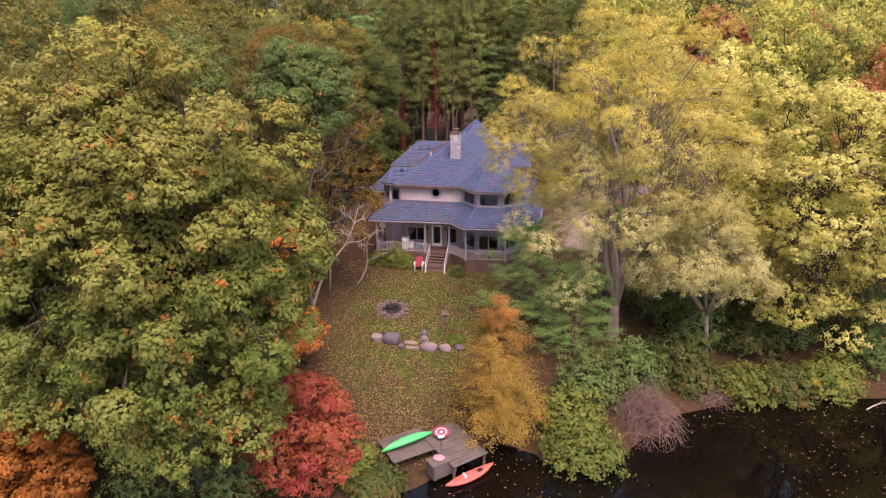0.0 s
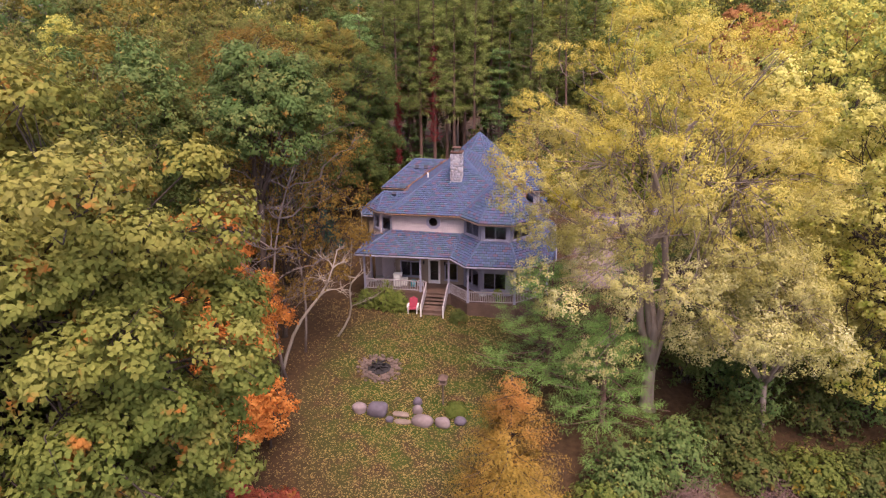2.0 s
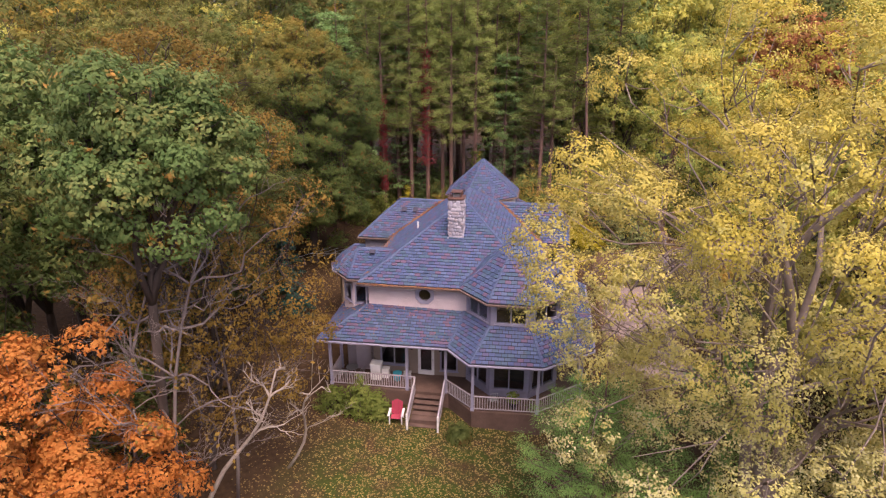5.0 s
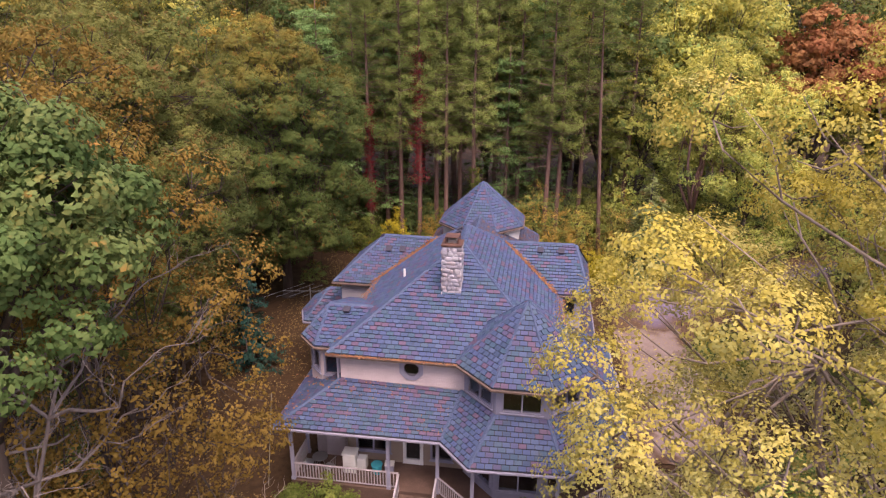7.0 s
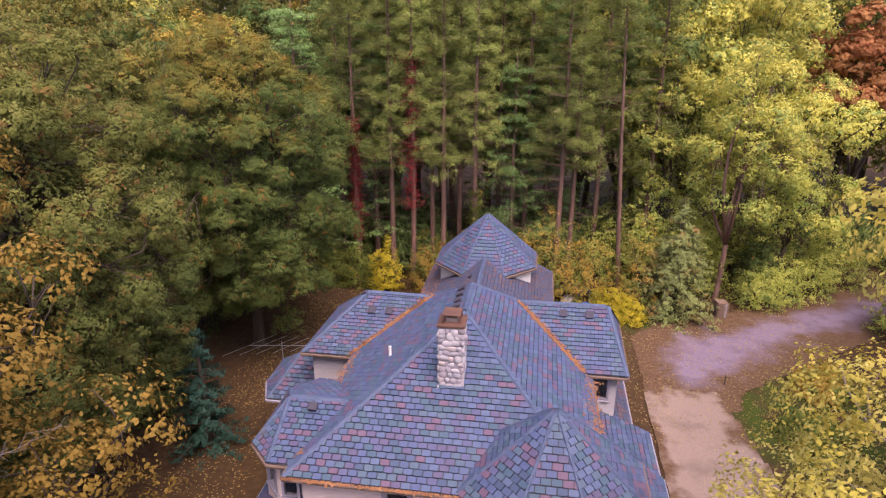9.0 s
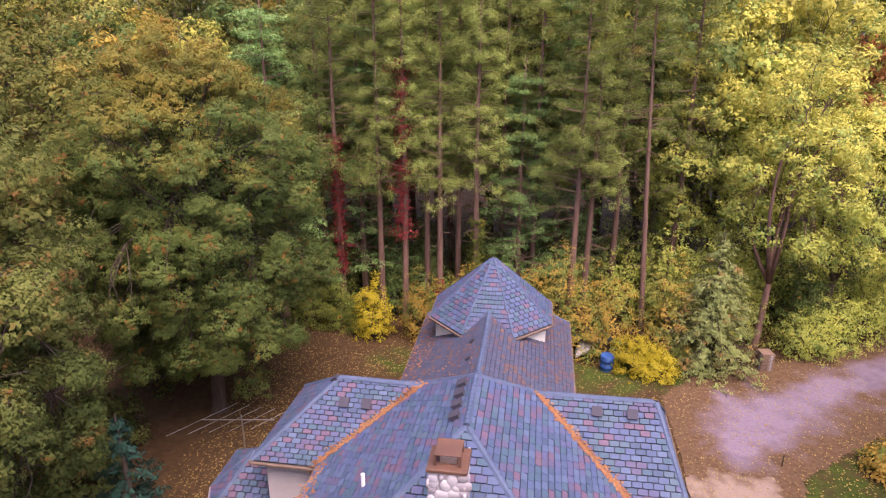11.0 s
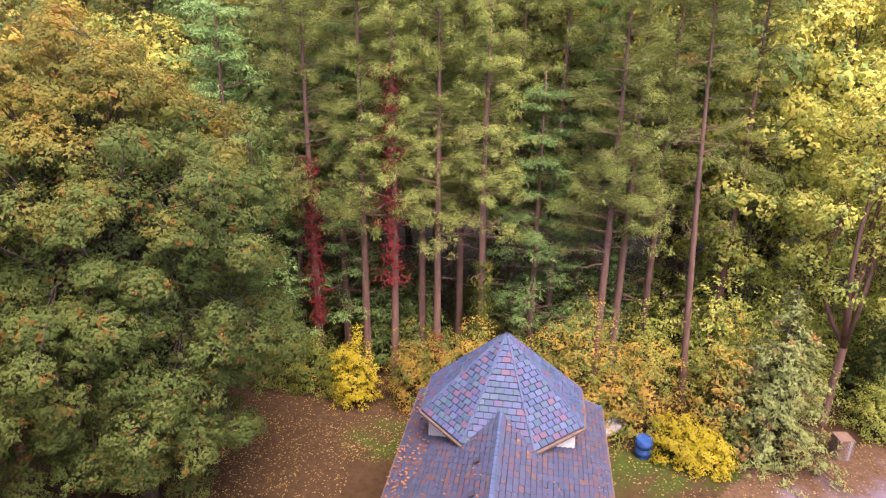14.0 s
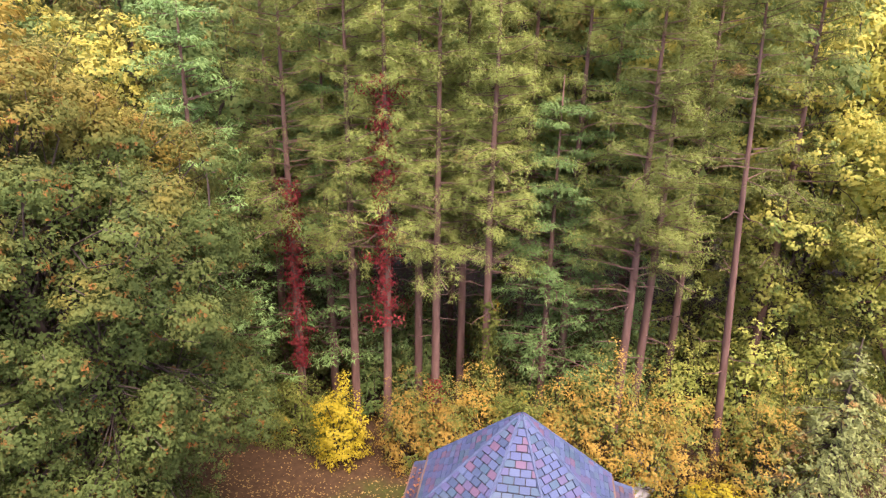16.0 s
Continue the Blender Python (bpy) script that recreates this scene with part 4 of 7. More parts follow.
# porch floor, posts, beam, railings, stairs
fl_pts = [(-5.0, 2.2), (-5.0, 0.2), (1.9, 0.3), (3.4, -1.2), (6.95, -1.0), (9.35, 1.1), (9.35, 7.0), (6.6, 7.0), (6.6, 2.2)]
bm = bmesh.new()
top = bm.faces.new([bm.verts.new((x, y, FLOOR)) for x, y in fl_pts])
ex = bmesh.ops.extrude_face_region(bm, geom=[top])
for v in [q for q in ex["geom"] if isinstance(q, bmesh.types.BMVert)]:
    v.co.z -= 0.25
bmesh.ops.recalc_face_normals(bm, faces=bm.faces[:])
part("porch_floor", bm, M_DECKWOOD, house, "brown porch deck")
bm = bmesh.new()
for a, b in zip(fl_pts[:7], fl_pts[1:7]):
    wall_run(bm, (a[0] + 0.02, a[1] + 0.02), (b[0] + 0.02, b[1] + 0.02), 0.4, FLOOR - 0.25, thick=0.05)
part("porch_skirt", bm, M_DECKWOOD, house, "brown lattice skirt under the porch")
post_at = [(-4.9, 0.3), (-0.45, 0.36), (1.75, 0.42), (3.45, -1.08), (6.9, -0.88), (9.22, 1.15), (9.22, 4.0), (9.22, 6.9), (-4.9, 2.2)]
for x, y in post_at:
    bm = boxed(x, y, (FLOOR + PZ - 0.2) / 2, 0.15, 0.15, PZ - 0.2 - FLOOR, 0, 0.015)
    box(bm, x, y, FLOOR + 0.08, 0.2, 0.2, 0.16, 0, 0.01)
    part("porch_post", bm, M_TRIM, house)


def railing(a, b, z0=FLOOR, z1=None, high=0.88, every=0.135):
    """Two rails and a row of balusters."""
    z1 = z0 if z1 is None else z1
    a, b = Vector((*a, z0)), Vector((*b, z1))
    d = b - a
    ang = math.degrees(math.atan2(d.y, d.x))
    tilt = -math.degrees(math.atan2(d.z, math.hypot(d.x, d.y)))
    bm = bmesh.new()
    mid = (a + b) / 2
    box(bm, mid.x, mid.y, mid.z + high, d.length, 0.09, 0.05, ang, 0.01, 0, tilt)
    ob = part("railing", bm, M_RAIL, house, "pale painted railing with square balusters")
    bm = bmesh.new()
    box(bm, mid.x, mid.y, mid.z + 0.12, d.length, 0.05, 0.05, ang, 0.005, 0, tilt)
    part("bottom_rail", bm, M_RAIL, ob)
    me = bpy.data.meshes.new("baluster")
    tb = boxed(0, 0, 0.5, 0.042, 0.042, 0.76)
    tb.to_mesh(me)
    tb.free()
    me.materials.append(M_RAIL)
    n = int(d.length / every)
    for i in range(n):
        q = a.lerp(b, (i + 0.5) / n)
        s = new("baluster", me)
        s.parent, s.matrix_parent_inverse = ob, Matrix()
        s.location = q
    return ob


railing((-4.9, 2.1), (-4.9, 0.3))
railing((-4.85, 0.3), (-0.5, 0.36))
railing((-0.45, 0.36), (0.0, 0.36))
railing((1.75, 0.4), (3.4, -1.05))
railing((3.5, -1.08), (6.85, -0.88))
railing((6.95, -0.85), (9.18, 1.1))
railing((9.22, 1.2), (9.22, 6.8))
SX0, SX1 = 0.05, 1.68
GROUND_F = 0.85
stairs = part("stairs", boxed((SX0 + SX1) / 2, -0.7, 1.0, SX1 - SX0 - 0.1, 1.6, 0.5, 0), M_DECKWOOD, house, "brown wooden porch steps")
NS = 6
for i in range(NS):
    z = FLOOR - (i + 1) * (FLOOR - GROUND_F) / (NS + 1)
    y = 0.1 - i * 0.33
    bm = boxed((SX0 + SX1) / 2, y - 0.02, z - 0.02, SX1 - SX0, 0.35, 0.045, 0, 0.008)
    box(bm, (SX0 + SX1) / 2, y + 0.14, z - 0.1, SX1 - SX0 - 0.04, 0.03, 0.15)
    s = part("step", bm, M_DECKWOOD)
    s.parent, s.matrix_parent_inverse = stairs, Matrix()
for x in (SX0 - 0.03, SX1 + 0.03):
    railing((x, 0.3), (x, -1.95), FLOOR, GROUND_F + 0.1, 0.88, 0.16)
    part("newel_post", boxed(x, -1.98, GROUND_F + 0.5, 0.1, 0.1, 1.1, 0, 0.01), M_WHITE, house)

# chimney
CHX0, CHX1, CHY0, CHY1, CHZ0, CHZ1 = 1.12, 2.06, 5.17, 6.05, 9.25, 11.88
chimney = part("chimney", boxed((CHX0 + CHX1) / 2, (CHY0 + CHY1) / 2, (CHZ0 + CHZ1) / 2, CHX1 - CHX0 - 0.1, CHY1 - CHY0 - 0.1, CHZ1 - CHZ0), M_CHIMNEY, house, "fieldstone chimney with a rusty cap")


def stone_mesh(seed, w, h):
    r = random.Random(seed)
    bm = bmesh.new()
    ring = []
    n = 9
    for k in range(n):
        a = 2 * math.pi * k / n
        ca, sa = math.cos(a), math.sin(a)
        q = (abs(ca) ** 4.5 + abs(sa) ** 4.5) ** (-1 / 4.5) * r.uniform(0.9, 1.04)
        ring.append((ca * q * w / 2, sa * q * h / 2))
    lv = [[bm.verts.new((x * s, -d, z * s)) for x, z in ring] for s, d in ((1.08, -0.03), (1.05, 0.02), (0.86, 0.036))]
    for a, b in zip(lv, lv[1:]):
        for k in range(n):
            bm.faces.new((a[k], a[(k + 1) % n], b[(k + 1) % n], b[k]))
    c = bm.verts.new((0, -0.04, 0))
    for k in range(n):
        bm.faces.new((lv[-1][k], lv[-1][(k + 1) % n], c))
    me = bpy.data.meshes.new("stone")
    bm.to_mesh(me)
    bm.free()
    me.polygons.foreach_set("use_smooth", [True] * len(me.polygons))
    me.materials.append(M_STONE)
    return me


stones = [stone_mesh(i, w, h) for i, (w, h) in enumerate(((0.30, 0.23), (0.22, 0.21), (0.36, 0.24), (0.25, 0.27), (0.19, 0.17), (0.32, 0.2)))]
for sx, sy, sw, ang in (((CHX0 + CHX1) / 2, CHY0 + 0.03, CHX1 - CHX0, 0), (CHX0 + 0.03, (CHY0 + CHY1) / 2, CHY1 - CHY0, -90), (CHX1 - 0.03, (CHY0 + CHY1) / 2, CHY1 - CHY0, 90)):
    z = CHZ0 + 0.1
    while z < CHZ1 - 0.05:
        u = -sw / 2 + rng.uniform(-0.04, 0.06)
        while u < sw / 2 - 0.08:
            w = rng.choice((0.2, 0.25, 0.3, 0.34))
            ob = new("stone", rng.choice(stones))
            ob.parent = chimney
            m = pose(sx, sy, z + rng.uniform(-0.03, 0.03), 0, rng.uniform(-12, 12), ang) @ pose(min(u + w / 2, sw / 2 - 0.09), 0, 0)
            ob.matrix_basis = m @ Matrix.Diagonal((w / 0.29 * rng.uniform(0.9, 1.1), 1, rng.uniform(0.8, 1.15), 1))
            u += w
        z += 0.215
cap = part("chimney_cap", boxed((CHX0 + CHX1) / 2, (CHY0 + CHY1) / 2, CHZ1 + 0.05, CHX1 - CHX0 + 0.05, CHY1 - CHY0 + 0.05, 0.11, 0, 0.02), M_BRICKCAP)
cap.parent, cap.matrix_parent_inverse = chimney, Matrix()
bm = bmesh.new()
for dx in (-0.3, 0.3):
    for dy in (-0.3, 0.3):
        box(bm, (CHX0 + CHX1) / 2 + dx, (CHY0 + CHY1) / 2 + dy, CHZ1 + 0.27, 0.05, 0.05, 0.3)
box(bm, (CHX0 + CHX1) / 2, (CHY0 + CHY1) / 2, CHZ1 + 0.42, 0.64, 0.66, 0.04, 0, 0.01)
ob = part("flue_cover", bm, M_BRICKCAP)
ob.parent, ob.matrix_parent_inverse = chimney, Matrix()
ob = part("flue", boxed((CHX0 + CHX1) / 2, (CHY0 + CHY1) / 2, CHZ1 + 0.2, 0.4, 0.4, 0.2, 0, 0.02), M_METAL)
ob.parent, ob.matrix_parent_inverse = chimney, Matrix()


# roof vents, pipe
def roof_z(x, y):
    """Height of the main roof."""
    return min(EAVE + (x - ML) * (RZ - EAVE) / (CX - ML), EAVE + (MR - x) * (RZ - EAVE) / (MR - CX), EAVE + (y - MF) * (RZ - EAVE) / (8.2 - MF), EAVE + (MB - y) * (RZ - EAVE) / (MB - 10.9), RZ)


def vent(x, y, z, tilt_x=0.0, tilt_y=0.0, k=1.0):
    bm = bmesh.new()
    m = pose(x, y, z + 0.06, tilt_x, tilt_y) @ Matrix.Scale(k * 0.82, 4)
    bmesh.ops.create_cube(bm, size=1, matrix=m @ Matrix.Diagonal((0.34, 0.34, 0.16, 1)))
    bmesh.ops.create_cube(bm, size=1, matrix=m @ pose(0, 0, 0.09) @ Matrix.Diagonal((0.42, 0.42, 0.04, 1)))
    part("roof_vent", bm, M_VENT, house, "small dark box vent")


for x in (5.6, 6.75):
    vent(x + 0.1, 11.7, 9.56, 35)
for x in (-2.95, -2.15):
    vent(x, 11.45, 9.23, 46)
vent(-3.45, 12.05, 9.78, 0, -40, 0.8)
vent(-3.4, 4.6, 8.48, 20)
for y in (8.8, 9.4, 10.0, 10.6):
    vent(CX - 0.42, y, RZ - 0.22, 0, -30)
for y in (15.2, 17.0, 18.6):
    vent(WGX - 0.6, y, WGR - 0.42, 0, -34, 0.7)
part("vent_pipe", rod(bmesh.new(), (-1.15, 7.4, roof_z(-1.15, 7.4) - 0.1), (-1.15, 7.4, roof_z(-1.15, 7.4) + 0.45), 0.06), M_WHITE, house, "short white vent pipe")
for x, y0 in ((ML + 0.35, 2.12), (2.95, 2.12)):
    part("downspout", boxed(x, y0, 6.9, 0.08, 0.08, 1.3, 0, 0.01), M_GUTTER, house)


# ---- trees ----
def crown_clumps(nr, centre, radii, lobes, per_lobe, lobe_r, lo=-0.55, hollow=0.62, ragged=0.22, boxy=2.0):
    """Clump centres over the rounded boughs of a crown, the way out of the crown at each, and each bough's tone, with a
    low one painting shade on the deep leaves.
    """
    centre, radii = np.array(centre, float), np.array(radii, float)
    d = unit_dirs(nr, lobes, lo)
    d = d / (np.abs(d) ** boxy).sum(1)[:, None] ** (1 / boxy)
    reach = hollow + (1 - hollow) * nr.random(lobes)[:, None] ** 0.7 - lobe_r / radii.mean() * 0.5
    lc = centre + d * radii * reach * (1 + nr.normal(size=(lobes, 1)) * ragged * 0.4)
    tone = nr.random(lobes)
    pts, outs, cores, pt, ct = [], [], [], [], []
    for c, k in zip(lc, tone):
        e = unit_dirs(nr, per_lobe, -0.6)
        r = lobe_r * (0.62 + 0.6 * nr.random())
        out = (c - centre) / radii
        out /= np.linalg.norm(out) + 1e-9
        ph = nr.random(3) * 6
        knobs = 1 + 0.2 * np.sin(e[:, :1] * 5 + ph[0]) * np.sin(e[:, 1:2] * 5 + ph[1]) + 0.12 * np.sin(e[:, 2:] * 6 + ph[2])
        p = c + e * r * np.array((1, 1, 0.8)) * knobs * (0.9 + 0.14 * nr.random((per_lobe, 1)))
        face = out * 0.7 + np.array((0, 0, 0.5))
        keep = (e @ face) > -0.22
        pts.append(p[keep])
        outs.append(e[keep] * 0.85 + out * 0.15)
        cores.append(c + (p[keep] - c) * 0.76)
        pt.append(np.full(keep.sum(), k))
        ct.append(np.full(keep.sum(), k))
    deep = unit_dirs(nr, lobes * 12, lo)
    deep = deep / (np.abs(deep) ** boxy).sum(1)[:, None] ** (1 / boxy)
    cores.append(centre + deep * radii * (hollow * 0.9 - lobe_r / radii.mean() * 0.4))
    # fixed low tone: the crown's inner shade put into the deep leaves' colour
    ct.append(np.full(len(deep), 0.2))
    return np.concatenate(pts), np.concatenate(outs), lc, np.concatenate(cores), np.concatenate([*outs, deep]), np.concatenate(pt), np.concatenate(ct)


def broadleaf(name, x, y, crown, radii, leaf, bark, label, seed, lobes=40, per_lobe=40, lobe_r=1.7, leaves=18, size=0.30, spread=0.5, trunk_r=0.35, category="tree", fork=0.45, lean=(0, 0), lo=-0.55, aspect=0.62, hollow=0.62, boxy=2.1, group="", inside=3, fine=False, open_front=False):
    """A tapered trunk, forking limbs to every lobe, and a ragged crown of folded leaves."""
    z0 = land(x, y) - 0.15
    nr, r = np.random.default_rng(seed), random.Random(seed)
    tree = thing(name, x, y, z0, label, category, group)
    pts, outs, lc, cores, core_outs, tone, core_tone = crown_clumps(nr, crown, radii, lobes, per_lobe, lobe_r, lo, hollow, 0.22, boxy)
    if open_front:
        def shut(p):
            return ~((np.abs(p[:, 0] - x - 0.6) < 2.4) & (p[:, 1] < y + 1) & (p[:, 2] < 8.6))
        a_, b_, lc = shut(pts), shut(cores), lc[shut(lc)]
        pts, outs, tone, cores, core_outs, core_tone = pts[a_], outs[a_], tone[a_], cores[b_], core_outs[b_], core_tone[b_]
    tubes, bark_t = Tubes(), Tubes()
    single = not group
    base = Vector((x, y, z0))
    c = Vector(crown)
    crotch = base.lerp(Vector((c.x * 0.6 + x * 0.4, c.y * 0.6 + y * 0.4, c.z - radii[2] * 0.2)), fork) + Vector((*lean, 0))
    bark_t.add([base, base + Vector((0, 0, 0.35)), base.lerp(crotch, 0.5) + Vector((r.uniform(-.15, .15), r.uniform(-.15, .15), 0)), crotch], [trunk_r * 1.45, trunk_r * 1.05, trunk_r * 0.9, trunk_r * 0.75], 10)
    heads = []
    n_main = min(6, max(3, lobes // 8))
    for d in unit_dirs(nr, n_main, 0.05):
        e = c + Vector(d * np.array(radii) * 0.42)
        one = Tubes() if single else bark_t
        one.limb(r, crotch, e, trunk_r * 0.6, trunk_r * 0.2, 0.12, 6, 7, 0.06)
        if single:
            data_part("limb", one.v, one.f, bark, tree, smooth=True)
        heads.append(e)
    for q in lc:
        q = Vector(q)
        h = min(heads, key=lambda p: (p - q).length)
        s = tubes.limb(r, h if r.random() < 0.55 else crotch.lerp(h, r.uniform(0.45, 0.9)), q, trunk_r * 0.11, 0.02, 0.16, 4 if single else 2, 5 if single else 3, 0.05)
        for _ in range(3 if single else 0):
            a = s[r.randint(2, 4)]
            tubes.limb(r, a, q + Vector((r.uniform(-1, 1), r.uniform(-1, 1), r.uniform(-.6, 1))) * lobe_r * 0.9, 0.03, 0.01, 0.15, 2, 3)
    data_part("trunk", bark_t.v, bark_t.f, bark, tree, smooth=True)
    tagged(data_part("branchwork", tubes.v, tubes.f, bark, tree, smooth=True), kind="stuff")
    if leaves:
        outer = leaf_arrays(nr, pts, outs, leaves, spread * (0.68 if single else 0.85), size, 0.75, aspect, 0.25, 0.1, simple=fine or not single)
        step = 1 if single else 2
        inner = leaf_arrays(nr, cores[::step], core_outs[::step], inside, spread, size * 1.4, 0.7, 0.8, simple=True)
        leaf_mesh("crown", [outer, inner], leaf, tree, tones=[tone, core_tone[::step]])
    return tree


def pine(name, x, y, height, first, reach, leaf, bark, label, seed, whorls=16, per=6, trunk_r=0.24, tuft=0.34, flat=0.45, tip_len=0.36, density=15, dead=True, lean=0.0, group="", category="pine tree", cone=0.35, slim=0.2, puff=0.5):
    """A straight trunk with whorls of limbs that carry flat pads of needles."""
    z0 = land(x, y) - 0.15
    nr, r = np.random.default_rng(seed), random.Random(seed)
    tree = thing(name, x, y, z0, label, category, group)
    tr, tubes = Tubes(), Tubes()
    top = Vector((x + lean, y, z0 + height))
    b = Vector((x, y, z0))
    mid = b.lerp(top, 0.5) + Vector((r.uniform(-.2, .2), r.uniform(-.2, .2), 0))
    tr.add([b, b + Vector((0, 0, 0.4)), b.lerp(mid, 0.5), mid, mid.lerp(top, 0.5), top], [trunk_r * 1.3, trunk_r, trunk_r * 0.9, trunk_r * 0.66, trunk_r * 0.36, 0.02], 9)
    pts = []
    for w in range(whorls):
        a0 = r.random() * 6.3
        for i in range(per):
            k = first + (1 - first) * ((r.random() * 0.985) ** 0.9 if cone > 0.3 else (w + r.random() * 0.5) / (whorls + 0.6))
            if r.random() < 0.14:
                continue
            a = a0 + 6.283 * i / per + r.uniform(-.35, .35)
            ln = reach * (1 - (k - first) / (1 - first) * (1 - cone)) * r.uniform(0.65, 1.1)
            p = b.lerp(top, k)
            q = p + Vector((math.cos(a) * ln, math.sin(a) * ln, ln * r.uniform(-0.15, 0.4)))
            s = tubes.limb(r, p, q, trunk_r * 0.22 * (1.2 - k * 0.6), 0.02, 0.06, 4, 4)
            for t in (0.3, 0.5, 0.7, 0.85, 1.0):
                c = p.lerp(q, t)
                m = 1 + int(t * 2)
                for _ in range(m):
                    pts.append(c + Vector((r.uniform(-1, 1), r.uniform(-1, 1), r.uniform(-.3, .7))) * ln * 0.2)
    if dead:
        for w in range(14):
            k = r.uniform(0.22, first + 0.1)
            a = r.random() * 6.3
            p = b.lerp(top, k)
            ln = r.uniform(0.6, 2.0)
            tubes.limb(r, p, p + Vector((math.cos(a) * ln, math.sin(a) * ln, ln * r.uniform(-.25, .15))), 0.035, 0.012, 0.1, 3, 4)
    data_part("trunk", tr.v, tr.f, bark, tree, smooth=True)
    tagged(data_part("branchwork", tubes.v, tubes.f, bark, tree), kind="stuff")
    p = np.array([tuple(q) for q in pts])
    up = np.tile(np.array((0, 0, 1.0)), (len(p), 1))
    leaf_mesh("crown", [leaf_arrays(nr, p, up, density, tuft, tip_len, flat, slim, 0.35, -0.5, radial=2.6, simple=True, puff=puff)], leaf, tree)
    return tree


def conifer(name, x, y, height, width, leaf, bark, label, seed, layers=22, per=11, density=9, size=0.3, droop=0.25, category="conifer", aspect=0.3, trunk_r=0.2, clear=0.04, tuft=0.24, taper=0.8):
    """A cone of layered limbs clothed in short needles down to the ground."""
    z0 = land(x, y) - 0.1
    nr, r = np.random.default_rng(seed), random.Random(seed)
    tree = thing(name, x, y, z0, label, category)
    tr, tubes = Tubes(), Tubes()
    b, top = Vector((x, y, z0)), Vector((x + r.uniform(-.2, .2), y, z0 + height))
    tr.add([b, b.lerp(top, 0.5), top], [trunk_r, trunk_r * 0.6, 0.02], 8)
    pts = []
    for w in range(layers):
        k = clear + (0.99 - clear) * (w + r.random() * 0.5) / layers
        for i in range(max(4, int(per * (1.15 - k)))):
            a = r.random() * 6.283
            ln = width * (1 - k) ** taper * r.uniform(0.6, 1.1) + 0.12
            p = b.lerp(top, k)
            q = p + Vector((math.cos(a) * ln, math.sin(a) * ln, -ln * droop * r.uniform(0.4, 1.3)))
            tubes.limb(r, p, q, 0.03, 0.01, 0.05, 3, 3)
            for t in np.arange(0.3, 1.01, 0.14 if ln > 1 else 0.3):
                pts.append(p.lerp(q, float(t)) + Vector((r.uniform(-1, 1), r.uniform(-1, 1), r.uniform(-.5, .5))) * ln * 0.10)
    data_part("trunk", tr.v, tr.f, bark, tree, smooth=True)
    tagged(data_part("branchwork", tubes.v, tubes.f, bark, tree), kind="stuff")
    p = np.array([tuple(q) for q in pts])
    o = p - np.array((x, y, 0))
    o[:, 2] = 0
    o /= np.linalg.norm(o, axis=1)[:, None] + 1e-6
    leaf_mesh("crown", [leaf_arrays(nr, p, o, density, tuft, size, 0.6, aspect, 0.5)], leaf, tree)
    return tree


def shrub(name, x, y, radius, height, leaf, label, seed, clumps=120, leaves=16, size=0.2, spread=0.35, category="shrub", group="", z=None, aspect=0.6):
    """Stems from the ground and a loose dome of leaves."""
    z0 = (land(x, y) if z is None else z) - 0.08
    nr, r = np.random.default_rng(seed), random.Random(seed)
    tree = thing(name, x, y, z0, label, category, group)
    d = unit_dirs(nr, clumps, -0.05)
    wob = np.array([0.75 + 0.5 * noise.noise(Vector(q) * 1.7 + Vector((seed * 1.3, 0, 0))) for q in d])[:, None]
    p = np.array((x, y, z0)) + d * np.array((radius, radius, height)) * (0.55 + 0.45 * nr.random((clumps, 1)) ** 0.5) * (0.75 + wob * 0.35)
    p[:, 2] += height * 0.06
    tubes = Tubes()
    for q in p[:: max(1, clumps // 26)]:
        tubes.limb(r, (x + r.uniform(-.2, .2) * radius, y + r.uniform(-.2, .2) * radius, z0), q, 0.035, 0.008, 0.1, 3, 4)
    tagged(data_part("stemwork", tubes.v, tubes.f, M_BARK, tree), kind="stuff")
    if leaves:
        mid = np.array((x, y, z0 + height * 0.1))
        chunks = [leaf_arrays(nr, p, d, leaves, spread, size, 0.7, aspect, simple=bool(group))]
        tones = [0.5 + 0.5 * np.sin(d[:, 0] * 5 + seed) * np.sin(d[:, 1] * 5 + d[:, 2] * 4)]
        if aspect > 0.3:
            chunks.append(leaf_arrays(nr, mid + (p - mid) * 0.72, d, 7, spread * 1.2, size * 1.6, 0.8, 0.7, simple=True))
            # low tone colours the inner leaves as if shaded by the outer ones
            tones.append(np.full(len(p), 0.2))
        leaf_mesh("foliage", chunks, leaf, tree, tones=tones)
    return tree


def brush(name, x, y, radius, height, material, label, seed, stems=150):
    """A heap of thin bare stems arching out of the bank and drooping at their ends."""
    z0 = land(x, y) - 0.05
    r = random.Random(seed)
    tree = thing(name, x, y, z0, label, "brush")
    tubes = Tubes()
    for _ in range(stems):
        a, q = r.random() * 6.283, r.random() ** 0.5
        b = Vector((x + r.uniform(-.5, .5) * radius, y + r.uniform(-.5, .5) * radius, z0))
        e = Vector((x + math.cos(a) * q * radius, y + math.sin(a) * q * radius, max(WATER_Z, z0 + height * (1 - q * q) * r.uniform(0.2, 1.1) - 0.5 * q)))
        s = tubes.limb(r, b, e, 0.024, 0.008, 0.14, 5, 3, 0.3)
        for _ in range(3):
            c = s[r.randint(2, 5)]
            tubes.limb(r, c, c + Vector((r.uniform(-1, 1), r.uniform(-1, 1), r.uniform(-.8, .5))) * 0.7, 0.009, 0.004, 0.15, 2, 3)
    tagged(data_part("stemwork", tubes.v, tubes.f, material, tree), kind="stuff")
    return tree


